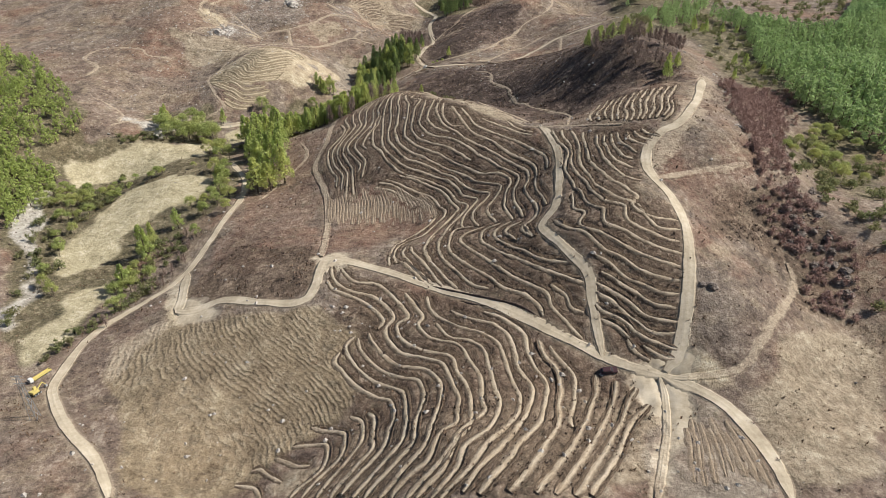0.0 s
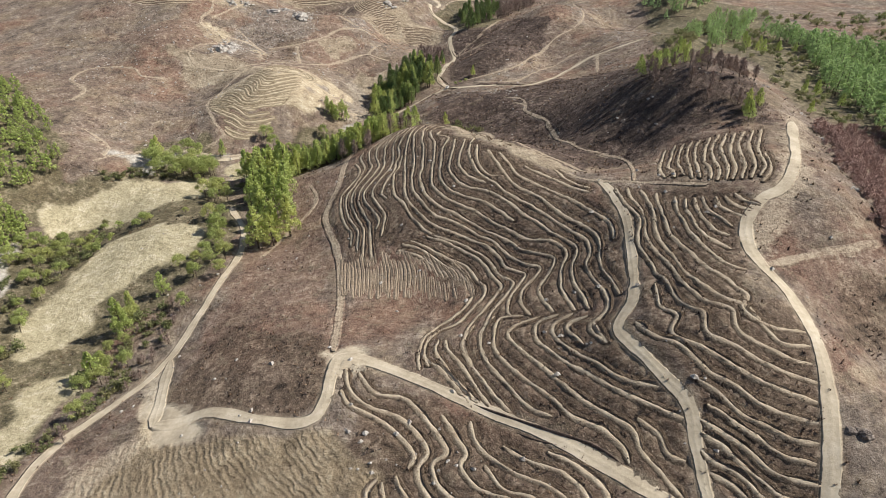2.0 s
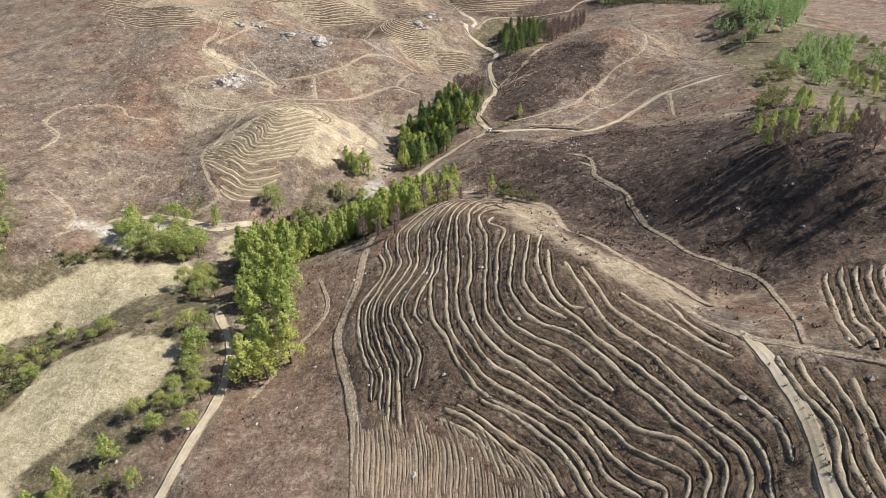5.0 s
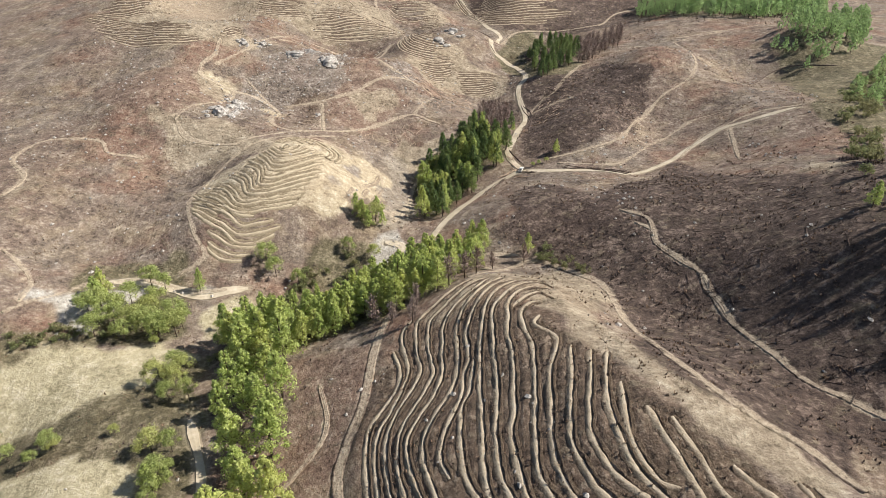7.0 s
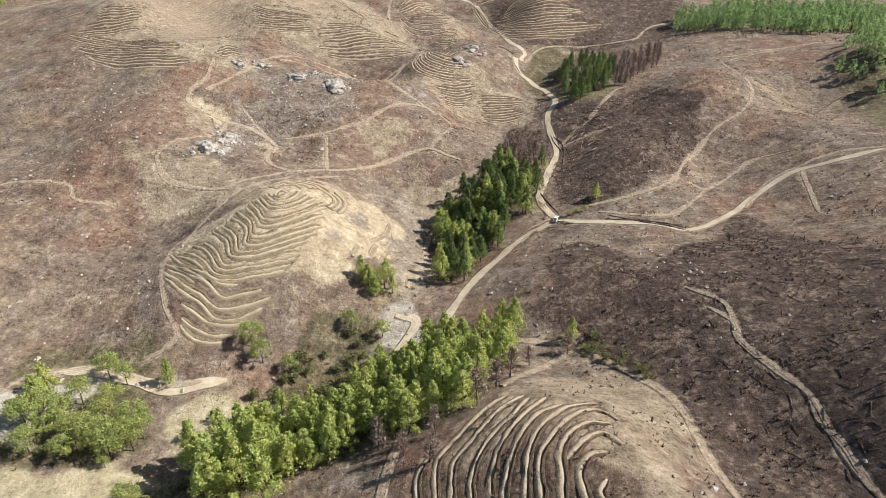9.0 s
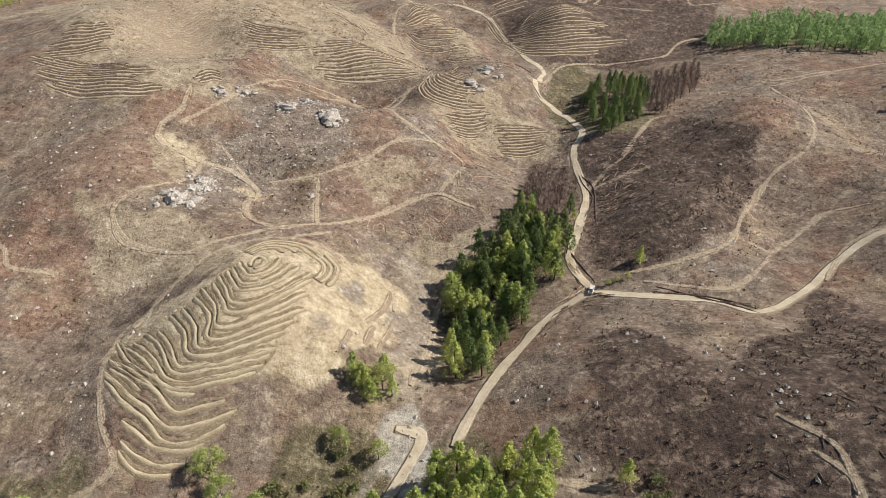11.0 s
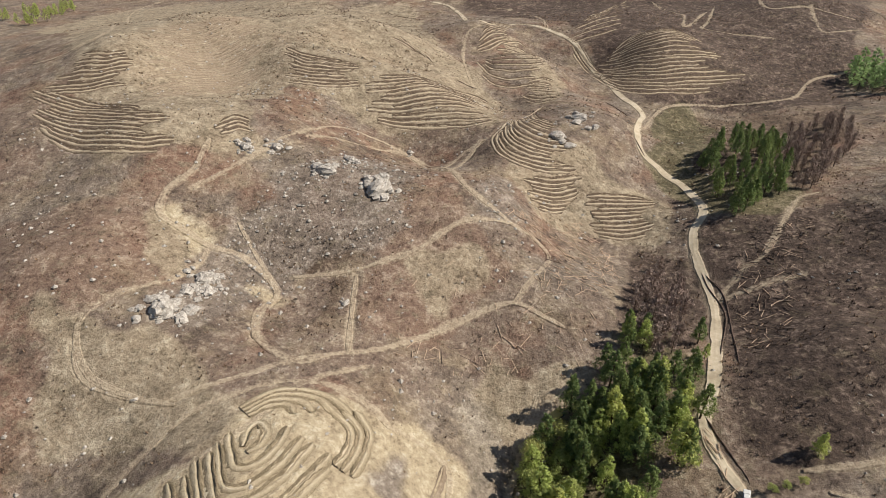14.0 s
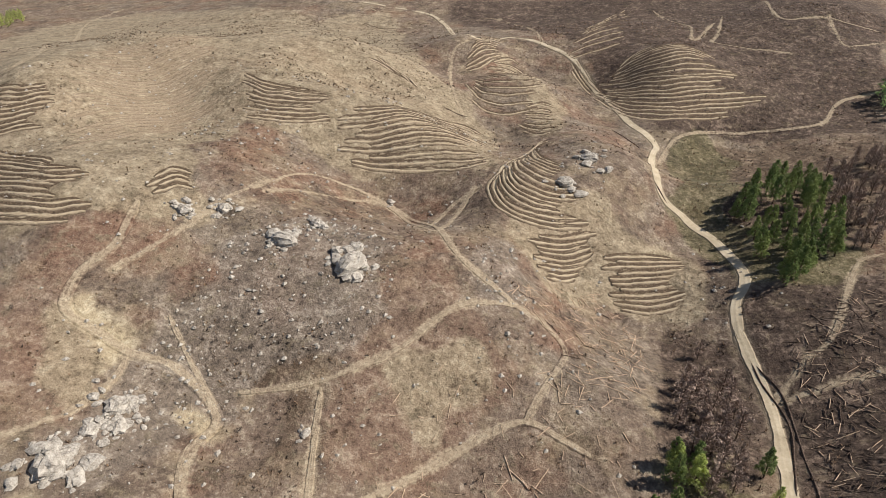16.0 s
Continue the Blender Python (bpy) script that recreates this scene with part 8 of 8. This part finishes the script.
def stand(thing, spot, size=1.0):
    """Puts a thing on the land at the first spot, heading for the second."""
    (x, y), (x2, y2) = spot
    a = math.atan2(y2 - y, x2 - x)
    z = float(land(x, y))
    d = 1.5
    pitch = math.atan2(float(land(x + d * math.cos(a), y + d * math.sin(a)) - land(x - d * math.cos(a), y - d * math.sin(a))), 2 * d)
    roll = math.atan2(float(land(x - d * math.sin(a), y + d * math.cos(a)) - land(x + d * math.sin(a), y - d * math.cos(a))), 2 * d)
    thing.matrix_world = Matrix.Translation((x, y, z + 0.04)) @ Euler((roll, -pitch, a)).to_matrix().to_4x4() @ Matrix.Scale(size, 4)


def build_car():
    car = tagged(new("car"), "dark red-black car parked beside the road junction", "car")
    part("body", block(-2.15, 2.15, -0.88, 0.88, 0.32, 0.98, 0.12), DARK_PAINT, car)
    part("cabin", block(-1.7, 0.95, -0.80, 0.80, 0.95, 1.50, 0.10, 0.16, 0.35), DARK_PAINT, car)
    part("windscreen", block(0.55, 0.98, -0.66, 0.66, 0.99, 1.40, 0.02, 0.02, 0.30), GLASS_DARK, car)
    part("rear_window", block(-1.74, -1.5, -0.62, 0.62, 1.05, 1.40, 0.02, 0.06), GLASS_DARK, car)
    for s in (-1, 1):
        part("side_window", block(-1.4, 0.45, s * 0.75 - 0.03, s * 0.75 + 0.03, 1.05, 1.36, 0.01, 0.0), GLASS_DARK, car)
        part("headlight", block(2.08, 2.18, s * 0.62 - 0.16, s * 0.62 + 0.16, 0.68, 0.82, 0.02), LAMP_LENS, car)
        part("mirror", block(0.55, 0.72, s * 0.98 - 0.08, s * 0.98 + 0.08, 1.0, 1.14, 0.03), DARK_PAINT, car)
    part("bumper", block(2.10, 2.24, -0.82, 0.82, 0.34, 0.56, 0.05), RUBBER, car)
    add_wheels(car, (-1.3, 1.32), 0.80, 0.33, 0.22)
    stand(car, CAR_SPOT)


def build_pickup():
    car = tagged(new("pickup_truck"), "white pickup truck standing at the dirt road fork", "pickup truck")
    part("body", block(-2.6, 2.6, -0.90, 0.90, 0.42, 0.95, 0.10), WHITE_PAINT, car)
    part("cabin", block(-0.9, 1.15, -0.82, 0.82, 0.93, 1.68, 0.10, 0.14, 0.35), WHITE_PAINT, car)
    part("windscreen", block(0.70, 1.18, -0.68, 0.68, 1.0, 1.55, 0.02, 0.02, 0.32), GLASS_DARK, car)
    part("rear_window", block(-0.96, -0.80, -0.6, 0.6, 1.1, 1.5, 0.02, 0.03), GLASS_DARK, car)
    part("bed_floor", block(-2.5, -1.0, -0.72, 0.72, 0.96, 1.0, 0.01), RUBBER, car, "dark load bed floor")
    part("tailgate", block(-2.6, -2.52, -0.82, 0.82, 0.95, 1.22, 0.02), WHITE_PAINT, car)
    for s in (-1, 1):
        part("bed_side", block(-2.6, -0.95, s * 0.82 - 0.06, s * 0.82 + 0.06, 0.93, 1.24, 0.03), WHITE_PAINT, car)
        part("side_window", block(-0.7, 0.6, s * 0.78 - 0.03, s * 0.78 + 0.03, 1.08, 1.50, 0.01), GLASS_DARK, car)
        part("headlight", block(2.54, 2.64, s * 0.66 - 0.15, s * 0.66 + 0.15, 0.72, 0.86, 0.02), LAMP_LENS, car)
    add_wheels(car, (-1.6, 1.65), 0.80, 0.38, 0.25)
    stand(car, PICKUP_SPOT, 0.85)


def build_lorry():
    lorry = tagged(new("lorry"), "white-cabbed lorry with a long yellow bed on the river road", "lorry")
    part("cab", block(-6.2, -4.2, -1.15, 1.15, 0.8, 2.9, 0.14, 0.06), WHITE_PAINT, lorry)
    part("windscreen", block(-6.28, -6.12, -0.95, 0.95, 1.75, 2.5, 0.02), GLASS_DARK, lorry)
    part("chassis", block(-5.6, 5.8, -0.5, 0.5, 0.6, 0.95, 0.04), RUBBER, lorry)
    part("bed", block(-3.9, 5.9, -1.2, 1.2, 0.95, 1.15, 0.04), YELLOW_PAINT, lorry)
    for s in (-1, 1):
        part("bed_side", block(-3.9, 5.9, s * 1.2 - 0.05, s * 1.2 + 0.05, 1.1, 1.7, 0.02), YELLOW_PAINT, lorry)
    part("tailboard", block(5.82, 5.95, -1.2, 1.2, 1.1, 1.7, 0.02), YELLOW_PAINT, lorry)
    add_wheels(lorry, (-5.0, 2.6, 3.9, 5.1), 1.0, 0.48, 0.3)
    stand(lorry, LORRY_SPOT, 0.55)


def build_excavator(spot, label, size):
    digger = tagged(new("excavator"), label, "excavator", "excavators")
    for s in (-1, 1):
        track = part("track", block(-1.7, 1.7, s * 1.05 - 0.28, s * 1.05 + 0.28, 0.0, 0.8, 0.25), RUBBER, digger)
        for x in (-1.2, 0.0, 1.2):
            part("roller", wheel_bm(x, s * 1.36, 0.4, 0.28, 0.08), STEEL, track)
    part("undercarriage", block(-0.9, 0.9, -0.9, 0.9, 0.35, 0.85, 0.06), STEEL, digger)
    part("house", block(-1.9, 1.0, -1.2, 1.2, 0.9, 1.75, 0.12), YELLOW_PAINT, digger)
    cab = part("cab", block(0.0, 1.3, 0.25, 1.2, 1.6, 2.8, 0.08, 0.08), YELLOW_PAINT, digger)
    part("cab_window", block(1.2, 1.34, 0.4, 1.05, 1.9, 2.6, 0.02), GLASS_DARK, cab)
    part("engine_cover", block(-1.85, -0.6, -1.0, 1.0, 1.7, 2.0, 0.08), YELLOW_PAINT, digger)

    def beam(name, a, b, w, mat):
        bm = block(0, (Vector(b) - Vector(a)).length, -w / 2, w / 2, -w / 2, w / 2, 0.04)
        d = Vector(b) - Vector(a)
        bmesh.ops.transform(bm, matrix=Matrix.Translation(a) @ d.to_track_quat("X", "Z").to_matrix().to_4x4(), verts=bm.verts)
        return part(name, bm, mat, digger)

    beam("boom", (0.8, -0.2, 1.6), (3.4, -0.2, 3.3), 0.38, YELLOW_PAINT)
    beam("arm", (3.3, -0.2, 3.4), (4.7, -0.2, 1.5), 0.30, YELLOW_PAINT)
    beam("hydraulic_ram", (0.9, -0.2, 1.2), (2.2, -0.2, 2.3), 0.14, STEEL)
    part("bucket", block(4.2, 5.1, -0.75, 0.35, 0.6, 1.5, 0.1, 0.12), STEEL, digger, "steel digging bucket")
    stand(digger, spot)
    digger.matrix_world = digger.matrix_world @ Matrix.Scale(size, 4)


build_car()
build_pickup()
build_lorry()
build_excavator(DIGGER_SPOT, "small yellow excavator beside the river road", 0.75)
build_excavator(EXCAVATOR_SPOT, "yellow excavator working beside the valley pines", 0.9)


def build_pylon():
    """A slim lattice mast with bracing and cross-arms."""
    mast = tagged(new("pylon"), "grey steel lattice pylon beside the river road", "pylon")
    (x, y), _ = PYLON_SPOT
    height, foot, head = 15.0, 0.9, 0.22

    def bar(name, a, b, w):
        a, b = Vector(a), Vector(b)
        bm = block(0, (b - a).length, -w, w, -w, w, w * 0.3)
        bmesh.ops.transform(bm, matrix=Matrix.Translation(a) @ (b - a).to_track_quat("X", "Z").to_matrix().to_4x4(), verts=bm.verts)
        part(name, bm, STEEL, mast)

    def corner(k, f):
        r = foot + (head - foot) * f
        sx, sy = ((-1, -1), (1, -1), (1, 1), (-1, 1))[k % 4]
        return (sx * r, sy * r, height * f)

    for k in range(4):
        bar("leg", corner(k, 0), corner(k, 1), 0.06)
        for j in range(7):
            bar("brace", corner(k, j / 7), corner(k + 1, (j + 1) / 7), 0.03)
    for z in (12.4, 13.6, 14.8):
        bar("cross_arm", (-1.5, 0, z), (1.5, 0, z), 0.06)
    mast.location = (x, y, float(land(x, y)) - 0.2)


build_pylon()
